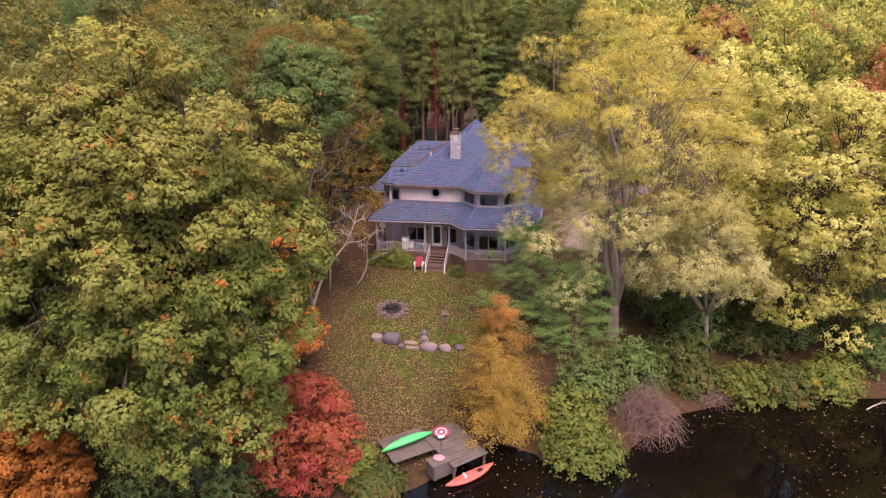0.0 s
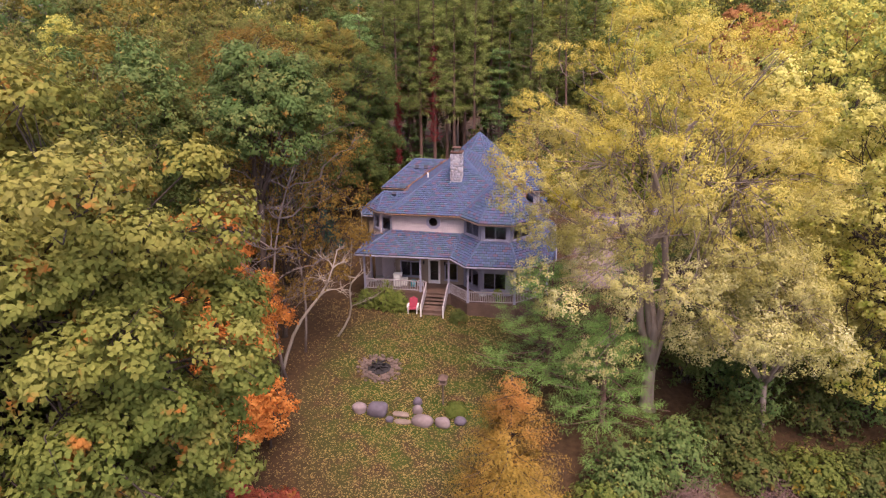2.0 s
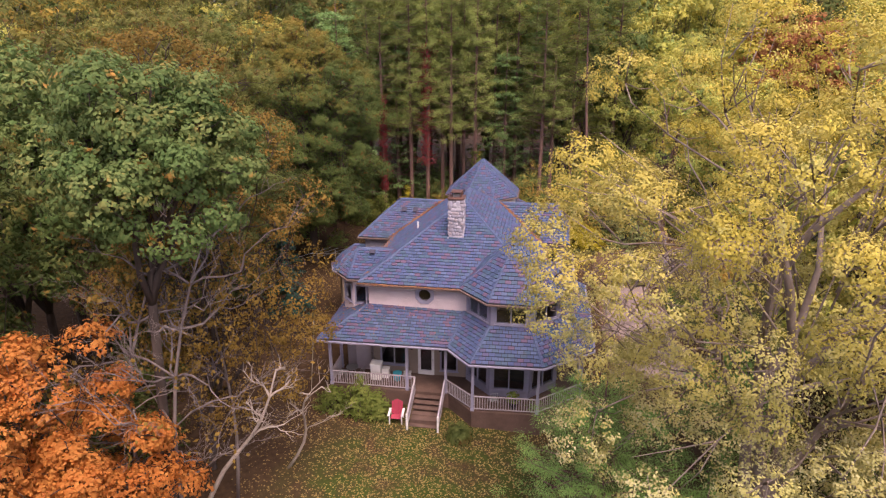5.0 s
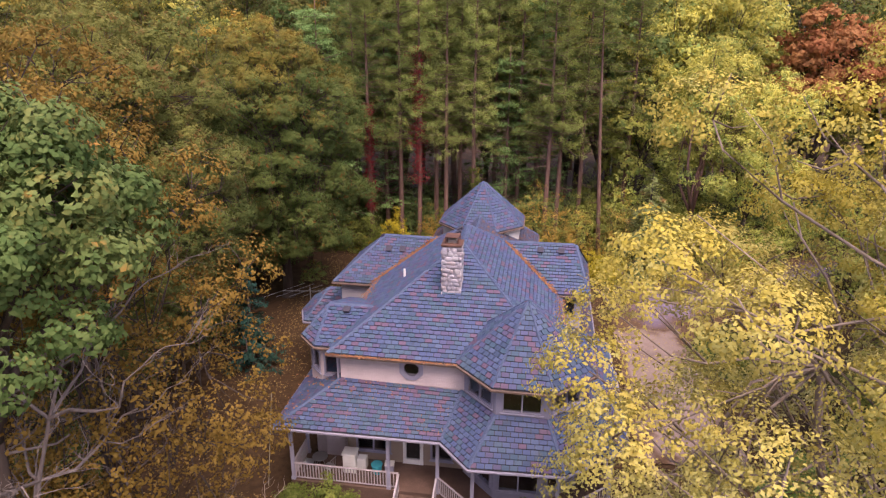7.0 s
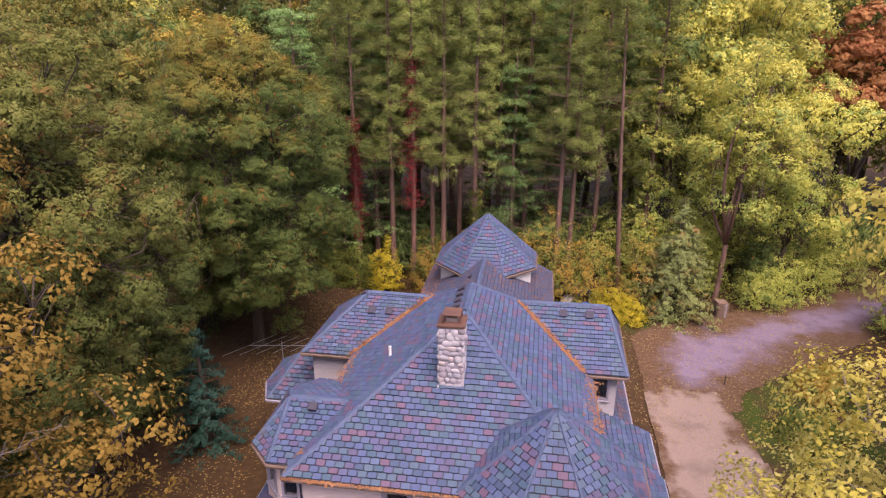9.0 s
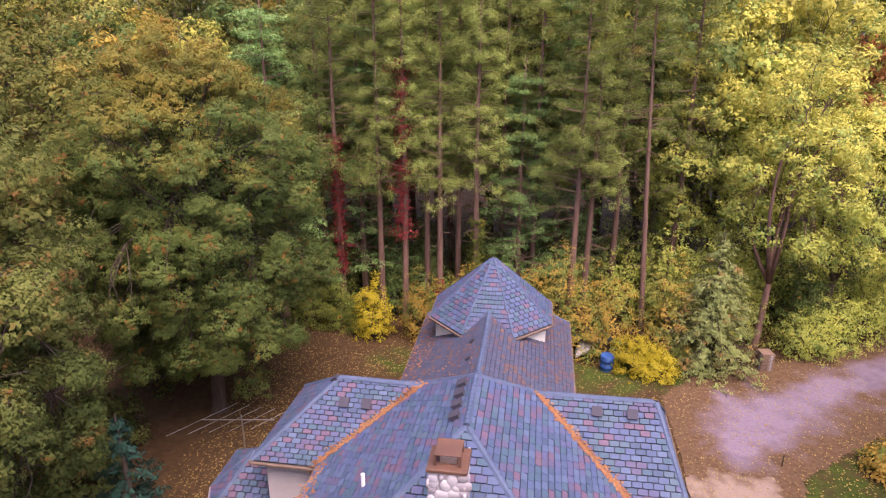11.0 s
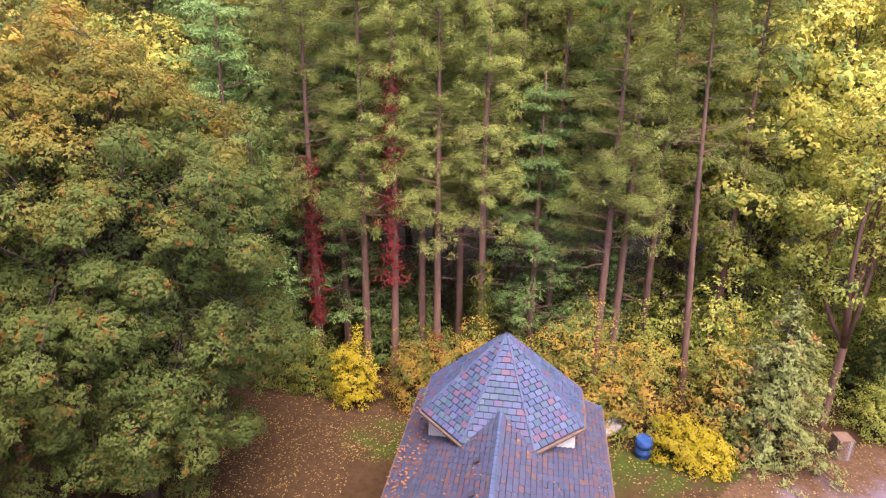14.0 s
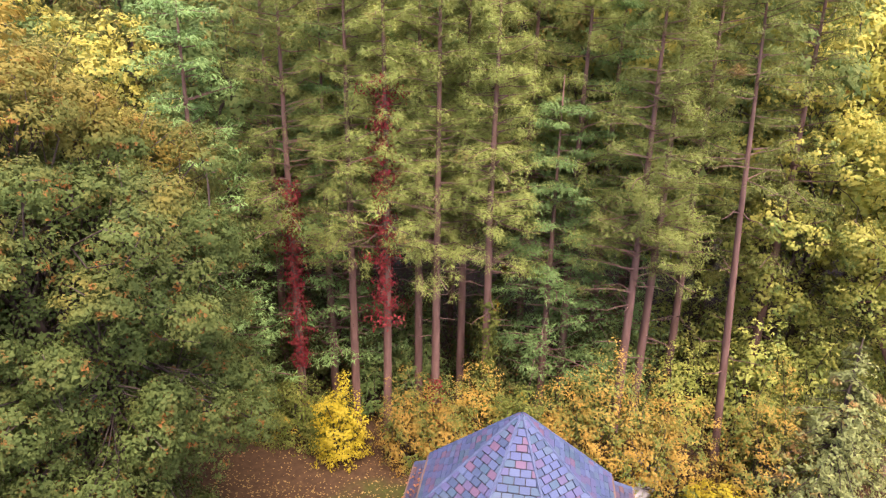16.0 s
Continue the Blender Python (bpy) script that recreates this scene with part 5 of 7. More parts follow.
def bare_tree(name, x, y, height, reach, bark, label, seed, trunk_r=0.2, lean=(0, 0), levels=4, limbs=7, spread=0.55, first=0.35, leaf=None, category="bare tree", leaves=0, bend=0.06):
    """A leafless tree: forking limbs down to twigs, a few leaves left if any."""
    z0 = land(x, y) - 0.15
    nr, r = np.random.default_rng(seed), random.Random(seed)
    tree = thing(name, x, y, z0, label, category)
    tr, tubes, tips = Tubes(), Tubes(), []
    b = Vector((x, y, z0))
    top = b + Vector((lean[0], lean[1], height))
    trunk = tr.limb(r, b, top, trunk_r, trunk_r * 0.25, bend, 8, 8)

    def grow(p, d, ln, rad, level):
        q = p + d * ln
        s = tubes.limb(r, p, q, rad, rad * 0.45, 0.13, 4, 5 if level < 2 else 3)
        if level >= levels:
            tips.append(tuple(q))
            return
        for _ in range(r.randint(2, 4)):
            k = r.randint(1, 4)
            nd = (d + Vector((r.uniform(-1, 1), r.uniform(-1, 1), r.uniform(-.55, .8))) * spread * 1.3).normalized()
            grow(s[k], nd, ln * r.uniform(0.45, 0.72), rad * 0.5, level + 1)

    for i in range(limbs):
        k = first + (1 - first) * i / limbs
        p = trunk[min(8, int(k * 8) + 1)]
        a = i * 2.4 + r.uniform(-.5, .5)
        d = Vector((math.cos(a), math.sin(a), r.uniform(0.15, 0.9))).normalized()
        grow(p, d, reach * r.uniform(0.6, 1.0) * (1.15 - k * 0.6), trunk_r * 0.42, 1)
    data_part("trunk", tr.v, tr.f, bark, tree, smooth=True)
    tagged(data_part("branchwork", tubes.v, tubes.f, bark, tree), kind="stuff")
    if leaf and leaves:
        p = np.array(tips)
        leaf_mesh("crown", [leaf_arrays(nr, p, nr.normal(size=p.shape), leaves, 0.4, 0.2)], leaf, tree)
    return tree


# trees on the left, from the shore to the woods
broadleaf("oak_tree", -5.8, -29.4, (-5.7, -30.9, 12.3), (7.7, 5.7, 9.3), L_OAK, M_BARK, "great oak turning olive and gold by the shore", 11, 250, 30, 1.1, 25, 0.155, 0.40, 0.42, aspect=0.7, lo=-0.9, hollow=0.70, boxy=2.0, inside=13)
broadleaf("oak_tree", -13.5, -28.6, (-13.5, -28.6, 11.5), (6, 6.0, 9.8), L_OAK, M_BARK, "olive-gold oak with rust-tinged leaves", 12, 160, 30, 1.2, 36, 0.17, 0.42, 0.36, fine=True, lo=-0.92, hollow=0.68, inside=11)
broadleaf("oak_tree", -7.8, -11.4, (-6.5, -10.8, 17.2), (3.6, 3.7, 3.7), L_OAK_GREEN, M_BARK, "tall oak still green at the top with bare lower limbs", 13, 64, 30, 0.95, 26, 0.16, 0.42, 0.22, fork=0.72, lo=-0.6)
broadleaf("oak_tree", -15.5, -17.0, (-15.5, -17.0, 11.0), (5.0, 5.0, 9.5), L_OAK, M_BARK, "olive oak at the edge of the woods", 14, 110, 26, 1.15, 18, 0.24, 0.44, 0.3, lo=-0.85, inside=4)
broadleaf("gold_tree", -8.8, -6.6, (-7.1, -6.8, 11.6), (4.8, 4.6, 9.4), L_GOLD, M_BARK, "thinning golden tree beside the house", 15, 66, 36, 1.15, 17, 0.125, 0.44, 0.17, hollow=0.4, lo=-0.9, inside=0)
broadleaf("gold_tree", -11.2, -3.4, (-11.2, -3.4, 16.8), (3.6, 3.6, 5.4), L_GOLD, M_BARK, "tall thinning golden tree beside the dark oak", 19, 60, 26, 0.9, 18, 0.13, 0.42, 0.18, fork=0.7, hollow=0.45, lo=-0.8, inside=2)
broadleaf("oak_tree", -15.8, 5.2, (-15.6, 5.4, 12.8), (6.2, 6.4, 8.9), L_OAK_DARK, M_BARK, "dark olive-green oak over the side yard", 16, 210, 30, 1.1, 44, 0.13, 0.38, 0.4, fine=True, lo=-0.9, hollow=0.74, boxy=2.6, inside=13)
broadleaf("oak_tree", -14.0, 22.0, (-13.8, 22.0, 12.3), (5.8, 6.2, 9.0), L_OAK_OCHRE, M_BARK, "broad green oak with ochre and orange tips", 17, 290, 30, 1.0, 48, 0.12, 0.38, 0.4, fine=True, lo=-0.93, hollow=0.78, boxy=2.5, inside=15)
broadleaf("oak_tree", -20.5, 13.5, (-20.5, 13.5, 12.5), (5.5, 5.5, 9.4), L_OAK_DARK, M_BARK, "dark oak deeper in the woods", 18, 100, 24, 1.2, 14, 0.28, 0.48, 0.35, lo=-0.85, inside=4)
broadleaf("maple_tree", -2.2, -26.2, (-1.9, -26.6, 1.4), (3.3, 3.0, 3.8), L_RED, M_BARK, "small crimson maple on the bank", 21, 80, 30, 0.75, 16, 0.15, 0.32, 0.12, "tree", lo=-0.8)
broadleaf("maple_tree", -12.6, -33.6, (-12.4, -34.2, 3.0), (3.5, 3.0, 4.4), L_ORANGE, M_BARK, "orange maple low on the bank", 22, 80, 28, 0.8, 15, 0.18, 0.35, 0.14, "tree", lo=-0.8)
broadleaf("maple_tree", -9.8, -14.6, (-9.6, -14.8, 6.4), (4.3, 4.0, 5.8), L_ORANGE, M_BARK, "slender orange maple under the oaks", 23, 84, 34, 0.9, 20, 0.15, 0.40, 0.14, "tree", hollow=0.4, lo=-0.85)
broadleaf("maple_tree", -5.6, -20.8, (-5.6, -20.6, 3.2), (2.2, 2.4, 3.0), L_ORANGE, M_BARK, "young orange maple beside the lawn", 24, 22, 24, 0.75, 13, 0.18, 0.38, 0.09, "tree", hollow=0.4, lo=-0.8)
broadleaf("maple_tree", -5.2, -17.2, (-5.2, -17.2, 2.4), (1.5, 1.6, 1.8), L_ORANGE, M_BARK, "orange sapling beside the lawn", 25, 12, 22, 0.6, 12, 0.17, 0.35, 0.06, "tree", hollow=0.4, lo=-0.8)
bare_tree("bare_tree", -6.6, -11.6, 14.0, 4.4, M_BARK_GREY, "grey leafless tree with fine tangled twigs", 31, 0.12, (1.6, 0.6), 5, 17, 0.5)
bare_tree("bare_tree", -8.8, -11.8, 12.5, 4.2, M_BARK_GREY, "grey leafless tree at the edge of the woods", 32, 0.13, (1.6, 0.8), 5, 13, 0.55, leaf=L_GOLD, leaves=1)
bare_tree("bare_tree", -6.6, -8.4, 11.5, 3.4, M_BARK_GREY, "thin tree with few yellow leaves still on it", 35, 0.09, (-0.3, 0.6), 4, 10, 0.5, leaf=L_GOLD, leaves=2)
bare_tree("dead_tree", -7.0, -11.7, 8.4, 2.0, M_BARK_DEAD, "small dead tree with pale crooked limbs", 33, 0.13, (3.7, 1.8), 3, 6, 0.7, 0.55, bend=0.10)
bare_tree("dead_tree", -5.2, -6.0, 5.4, 1.9, M_BARK_DEAD, "small leaning dead tree with peeling pale limbs", 34, 0.085, (2.4, -0.6), 3, 6, 0.75, 0.35, bend=0.13)
# right side
broadleaf("yellow_maple", 15.6, -9.2, (15.4, -9.4, 13.0), (8.9, 7.7, 10.0), L_YELLOW, M_BARK_PALE, "large pale-yellow maple with silvery undersides", 41, 155, 46, 1.3, 42, 0.09, 0.44, 0.42, fork=0.24, lo=-0.86, hollow=0.52, boxy=2.6, inside=2, open_front=True)
# added small tree, stands in for the big maple's low drooping boughs
broadleaf("yellow_maple", 22.2, -9.4, (20.8, -11.0, 6.6), (5.4, 3.6, 4.8), L_YELLOW, M_BARK_PALE, "drooping lower skirts of the pale-yellow maple, added as a small tree", 48, 64, 34, 1.0, 30, 0.1, 0.46, 0.2, fork=0.5, lo=-0.9, hollow=0.35, inside=2)
broadleaf("yellow_maple", 30.0, -6.0, (29.6, -6.6, 9.4), (7.4, 7.0, 10.4), L_YELPALE, M_BARK, "yellow-green maple leaning over the pond", 42, 150, 30, 1.15, 22, 0.19, 0.46, 0.36, lo=-0.9)
broadleaf("yellow_maple", 24.5, 4.0, (24.5, 4.0, 11.0), (6.0, 6.0, 9.0), L_YELPALE, M_BARK, "yellow-green maple behind the pond", 43, 100, 26, 1.15, 16, 0.25, 0.46, 0.32, lo=-0.85)
conifer("larch_tree", 8.0, -20.0, 9.4, 3.5, L_RUST, M_BARK, "rust-orange feathery larch by the shore", 44, 24, 20, 34, 0.125, -0.02, "larch", 0.3, 0.13, 0.12, 0.46, 0.58)
pine("white_pine", 9.6, -7.4, 9.0, 0.05, 4.9, L_WPINE, M_BARK_PINE, "green white pine with flat layered boughs beside the porch", 45, 8, 10, 0.18, 0.46, 0.32, 0.2, 76, False, cone=0.25, slim=0.11)
pine("white_pine", 12.8, -11.5, 7.5, 0.05, 4.2, L_WPINE, M_BARK_PINE, "green white pine on the bank under the maple", 47, 7, 9, 0.18, 0.46, 0.32, 0.2, 76, False, cone=0.25, slim=0.11)
pine("white_pine", 15.5, -3.2, 8.5, 0.08, 4.2, L_WPINE, M_BARK_PINE, "green white pine under the yellow maple", 46, 8, 9, 0.18, 0.46, 0.32, 0.2, 76, False, cone=0.25, slim=0.11)

# pines and undergrowth behind the house
for i, (x, y, h, lab) in enumerate(((-10.4, 34.6, 22, ""), (-7.5, 34.8, 22.5, ""), (-5.7, 34.4, 23.5, "red creeper climbing it"), (-4.3, 35.8, 22.0, ""), (-3.2, 34.6, 23.0, ""), (-2.2, 37.0, 22, ""), (-0.6, 34.8, 22.5, ""), (3.3, 37.5, 22.5, ""), (5.95, 34.6, 22, ""), (7.0, 36.0, 23, ""), (-12.8, 38, 23, ""), (9.2, 39, 23, ""), (0.9, 40, 24, ""), (-8.8, 40, 24, ""), (13.2, 38.5, 23, ""))):
    pine("red_pine", x, y, h + 4, 0.36, 2.9, L_PINE, M_BARK_PINE, "tall red pine with a bare reddish trunk" + (", " + lab if lab else ""), 60 + i, 15, 9, 0.23, 0.37, 0.85, 0.24, 44, slim=0.13, puff=0.75, group="pine stand behind the house")
pine("red_pine", 11.1, 34.9, 25.5, 0.56, 2.6, L_PINE, M_BARK_PINE, "tall pine with a long mauve-brown bare trunk", 80, 9, 7, 0.2, 0.36, 0.8, 0.24, 44, slim=0.13, puff=0.75, lean=-1.5, group="pine stand behind the house")
pine("white_pine", 2.2, 36.2, 19, 0.2, 3.4, L_WPINE_BLUE, M_BARK_PINE, "bluish-green white pine among the red pines", 81, 13, 8, 0.2, 0.5, 0.3, 0.3, 26, cone=0.28)
pine("white_pine", 5.0, 40.0, 25, 0.2, 3.8, L_WPINE_BLUE, M_BARK_PINE, "tall bluish-green white pine deep in the woods", 82, 15, 8, 0.24, 0.55, 0.3, 0.33, 24, cone=0.28)
pine("white_pine", -14.5, 33.5, 23, 0.15, 4.2, L_WPINE_BLUE, M_BARK_PINE, "broad bluish-green white pine behind the oak", 87, 15, 8, 0.26, 0.55, 0.3, 0.33, 24, cone=0.28)
pine("white_pine", -9.4, 37.0, 22, 0.15, 3.6, L_WPINE_BLUE, M_BARK_PINE, "bluish-green white pine among the red pines", 88, 15, 8, 0.24, 0.55, 0.3, 0.33, 22, cone=0.28)
conifer("spruce_tree", 14.7, 31.6, 9.4, 4.1, L_SPRUCE, M_BARK, "grey-green spruce browning inside beside the drive", 83, 26, 17, 13, 0.2, 0.3, "spruce", 0.34, tuft=0.27)
broadleaf("vine_tree", 18.6, 34.6, (19.4, 35.0, 13.0), (4.2, 4.2, 8.0), L_YELGREEN, M_BARK_PINE, "leaning tree hung with yellowing vines", 84, 44, 30, 1.2, 20, 0.18, 0.6, 0.24, inside=1, hollow=0.4, lo=-0.85)
broadleaf("yellow_tree", 24.5, 38.5, (24.5, 38.5, 10.5), (5.0, 4.5, 8.5), L_YELGREEN, M_BARK, "yellowing tree at the wood's edge", 85, 44, 34, 1.3, 20, 0.19, 0.55, 0.24, lo=-0.9)
broadleaf("yellow_tree", 14.5, 40.5, (14.5, 40.5, 12.5), (4.5, 4.0, 8.5), L_YELGREEN, M_BARK, "slim yellow-green tree among the pines", 86, 40, 32, 1.3, 20, 0.19, 0.55, 0.22, lo=-0.9)
broadleaf("orange_tree", 33.5, 50.0, (33.5, 50.0, 16.5), (6.5, 6.0, 7.0), L_ORANGE_FAR, M_BARK, "large orange-red tree at the edge of the woods", 87, 40, 32, 1.6, 12, 0.38, 0.6, 0.3)

amber = "amber and green undergrowth at the wood's edge"
for i, (x, y, rr, h) in enumerate(((-12.5, 32.6, 1.8, 2.6), (-10.2, 32.2, 1.6, 2.6), (-8.6, 31.9, 1.3, 2.2), (-4.2, 31.4, 1.5, 3.6), (-2.4, 31.0, 1.5, 3.6), (-0.7, 32.6, 1.5, 4.0), (1.2, 31.6, 1.5, 3.6), (3.2, 32.4, 1.6, 4.4), (4.9, 31.7, 1.7, 6.0), (6.7, 31.6, 1.6, 5.0), (8.4, 32.0, 1.7, 4.4), (12.2, 32.2, 1.9, 5.2), (13.8, 34.2, 1.9, 5.0), (21.5, 34.2, 1.8, 2.6), (23.6, 35.6, 2.0, 3.0), (26.5, 37.6, 2.2, 3.2), (30, 40.2, 2.4, 3.4), (17.4, 36.2, 2.0, 4.2))):
    y += 1.4 if x < 2 else 0.3 if x < 10 else 0
    shrub("undergrowth_shrub", x, y, rr * 1.25, h * 1.3, L_SHRUB_OR if i in (3, 4, 5, 7, 8, 9, 10, 11) else L_YELGREEN if i in (13, 14, 15, 16, 17) else L_SHRUB, amber, 100 + i, 190, 22, 0.15, 0.36, "shrub", "undergrowth behind the house")
shrub("yellow_shrub", -7.6, 32.2, 1.5, 4.2, L_SHRUB_YEL, "bright lemon-yellow shrub at the wood's edge", 130, 150, 26, 0.13, 0.32)
shrub("yellow_shrub", 10.1, 30.1, 1.7, 2.5, L_SHRUB_YEL, "rounded golden-yellow bush beside the bin", 131, 150, 26, 0.12, 0.3)
shrub("yellow_shrub", 11.3, 29.6, 1.4, 2.1, L_SHRUB_YEL, "golden-yellow bush beside the spruce", 132, 110, 24, 0.12, 0.3)
conifer("hemlock_tree", -12.0, 11.4, 7.2, 2.2, L_TEAL, M_BARK, "dark blue-green hemlock under the oaks", 133, 16, 10, 9, 0.28, 0.25)
# shore shrubs
for i, (x, y, rr, h, lf, lab) in enumerate(((13.2, -21.6, 2.7, 2.0, L_GRASS, "rounded green grassy shrub at the water's edge"), (12.4, -19.2, 2.5, 2.7, L_SHRUB, "tangled green and yellow shrub on the bank"), (13.6, -16.5, 2.4, 3.0, L_OAK_GREEN, "green thicket on the bank"), (20.8, -13.0, 2.0, 1.9, L_OAK_DARK, "green thicket on the bank"), (23.8, -13.2, 2.2, 2.2, L_SHRUB, "green thicket above the pond"), (26.6, -12.6, 2.2, 1.9, L_OAK_DARK, "green thicket above the pond"), (2.0, -26.0, 1.7, 1.1, L_OAK_DARK, "low green shrub beside the dock"), (0.2, -25.0, 1.6, 1.4, L_SHRUB, "low green shrub beside the dock"), (29.6, -11.6, 2.4, 2.2, L_SHRUB, "green thicket above the pond"), (16.5, -14.0, 2.4, 3.2, L_OAK_GREEN, "green thicket under the maple"), (20.0, -11.0, 2.6, 3.0, L_OAK_DARK, "dark thicket under the maple"), (25.5, -8.0, 2.6, 3.4, L_OAK_DARK, "dark thicket above the pond"), (-5.5, -31.5, 2.6, 2.6, L_SHRUB, "green thicket on the bank under the oak"), (-18.0, -31.0, 2.6, 3.6, L_SHRUB, "green thicket on the bank"), (-8.5, -23.5, 2.6, 3.0, L_SHRUB, "green thicket under the oak"), (-13.0, -21.5, 2.6, 3.0, L_OAK_DARK, "dark thicket under the oaks"), (-13.5, -6.0, 2.6, 3.2, L_OAK_DARK, "dark thicket beside the house"), (-16.0, -1.0, 2.6, 3.2, L_OAK_DARK, "dark thicket at the wood's edge"), (-17.0, 14.0, 2.6, 3.2, L_OAK_DARK, "dark thicket under the oaks"), (-18.5, 18.0, 2.4, 3.0, L_OAK_DARK, "dark thicket under the oaks"), (21.8, 21.8, 1.9, 1.6, L_SHRUB_OR, "browning shrub beside the drive"), (19.5, 16.8, 1.9, 1.3, L_SHRUB, "flowering weeds beside the drive"))):
    shrub("bank_shrub", x, y, rr, h, lf, lab, 140 + i, 150, 16, 0.2, 0.36, "shrub")
brush("brush_pile", 17.0, -17.8, 2.8, 2.9, M_BRUSH, "reddish-brown tangle of bare brush hanging over the water", 160, 340)
brush("brush_pile", 21.6, -14.3, 1.6, 1.3, M_BRUSH, "brown tangle of bare brush on the bank", 161, 110)
for i, (x, y, rr, h, lab) in enumerate(((-2.9, -0.9, 0.95, 2.2, "round green bush in front of the porch"), (-4.6, -0.6, 1.1, 1.3, "yellow-green bush beside the porch"), (-1.9, -1.0, 0.9, 1.5, "green bush beside the red chair"), (2.9, -2.2, 0.7, 1.0, "dull russet bush beside the steps"), (4.2, -11.9, 0.7, 0.6, "low green plant beside the boulders"))):
    shrub("garden_bush", x, y, rr, h, L_OAK_DARK if i == 3 else L_GRASS, lab, 170 + i, 90, 18, 0.13, 0.22, "bush")

# fallen branches lying in the shallows
for i, (x, y, ln, a0) in enumerate(((21.2, -16.3, 2.2, 1.9), (31.2, -14.0, 2.4, 0.3))):
    br_r, tb = random.Random(300 + i), Tubes()
    p0 = Vector((x, y, WATER_Z + 0.03))
    p1 = p0 + Vector((math.cos(a0), math.sin(a0), 0.12)) * ln
    pts_b = tb.limb(br_r, p0, p1, 0.045, 0.015, 0.22, 6, 5)
    for k in (2, 4):
        tb.limb(br_r, pts_b[k], pts_b[k] + Vector((math.cos(a0 + 1.1 - k * 0.5), math.sin(a0 + 1.1 - k * 0.5), 0.1)) * ln * 0.5, 0.025, 0.008, 0.15, 3, 4)
    tagged(data_part("fallen_branch", tb.v, tb.f, M_BARK_DEAD), "pale fallen branch lying in the shallow water", "branch")

# saplings and brush that fill the woods between the trunks
fill = [shrub("sapling", -14.5, 36.5, 2.3, 6.0, L_OAK_GREEN, "green leafy sapling in the woods' undergrowth", 180, 120, 16, 0.24, 0.45, "sapling", "undergrowth inside the woods"),
        shrub("sapling", 5.0, 39.5, 2.2, 7.0, L_OAK_DARK, "dark green sapling in the woods' undergrowth", 181, 120, 16, 0.24, 0.45, "sapling", "undergrowth inside the woods"),
        shrub("sapling", 17.5, 38.5, 2.4, 7.5, L_YELGREEN, "yellow-green sapling in the woods' undergrowth", 182, 120, 16, 0.24, 0.45, "sapling", "undergrowth inside the woods")]
sp_rng = random.Random(55)
for y, x0, x1, step in ((37.2, -24, 30, 3.3), (40.5, -26, 34, 3.4), (44.5, -28, 40, 3.8)):
    x = x0
    while x < x1:
        px, py = x + sp_rng.uniform(-0.8, 0.8), y + sp_rng.uniform(-1.0, 1.0)
        if not (px > 24 and py < 41):
            k = sp_rng.choice((0, 1, 1)) if px < 7 else sp_rng.choice((0, 2, 2))
            s_ = sp_rng.uniform(0.75, 1.15)
            copy_thing(fill[k], pose(px, py, land(px, py) - 0.1, 0, 0, sp_rng.uniform(0, 360)) @ Matrix.Diagonal((s_, s_, s_, 1)))
        x += step
for px, py, k in ((-19, -13, 1), (-17.5, -8, 1), (-18.5, 3, 1), (-18, 8.5, 1), (-19, 24, 1), (-17.5, 28, 0), (-20, -20, 0), (22, -4.5, 0), (27.5, -2, 2), (20.5, -5.5, 0), (34, -6, 0), (25, 10, 0), (28.5, 14, 2), (30, 30, 2), (34.5, 33.5, 2), (23, 8, 2), (-8, -31.6, 0), (-4.0, -30.4, 0), (-10, -25, 0), (21.5, -8.5, 0), (24.5, -5, 1), (28.5, -7, 0), (18.5, -5.5, 1), (33, -9.0, 0)):
    copy_thing(fill[k], pose(px, py, land(px, py) - 0.1, 0, 0, sp_rng.uniform(0, 360)))

# the woods beyond, standing closer together
far = [broadleaf("forest_tree", -24, 32, (-24, 32, 13.5), (5.2, 5.2, 9.5), L_OAK_DARK, M_BARK, "tall dark green broadleaf tree of the woods", 200, 72, 17, 1.2, 12, 0.34, 0.5, 0.3, lo=-0.85, group="surrounding woods"),
       broadleaf("forest_tree", -22, -2, (-22, -2, 13.5), (5.2, 5.2, 9.0), L_OAK_GREEN, M_BARK, "tall green broadleaf tree of the woods", 201, 72, 17, 1.2, 12, 0.34, 0.5, 0.3, lo=-0.85, group="surrounding woods"),
       broadleaf("forest_tree", 40, 22, (40, 22, 13), (5.2, 5.2, 9.0), L_YELGREEN, M_BARK, "tall yellow-green broadleaf tree of the woods", 202, 72, 17, 1.2, 12, 0.34, 0.5, 0.3, lo=-0.85, group="surrounding woods"),
       broadleaf("forest_tree", -18, 47, (-18, 47, 14.5), (5.2, 5.2, 9.5), L_OAK_OCHRE, M_BARK, "tall ochre broadleaf tree of the woods", 203, 72, 17, 1.2, 12, 0.34, 0.5, 0.3, lo=-0.85, group="surrounding woods"),
       pine("forest_pine", -4, 46, 25, 0.3, 3.4, L_PINE, M_BARK_PINE, "tall dark green pine of the woods", 204, 14, 7, 0.25, 0.6, 0.6, 0.42, 22, group="surrounding woods"),
       broadleaf("forest_tree", 44, 46, (44, 46, 14), (5.5, 5.5, 8.5), L_ORANGE_FAR, M_BARK, "tall orange-red broadleaf tree of the woods", 205, 72, 17, 1.2, 12, 0.34, 0.5, 0.3, lo=-0.85, group="surrounding woods")]
fr_rng = random.Random(77)


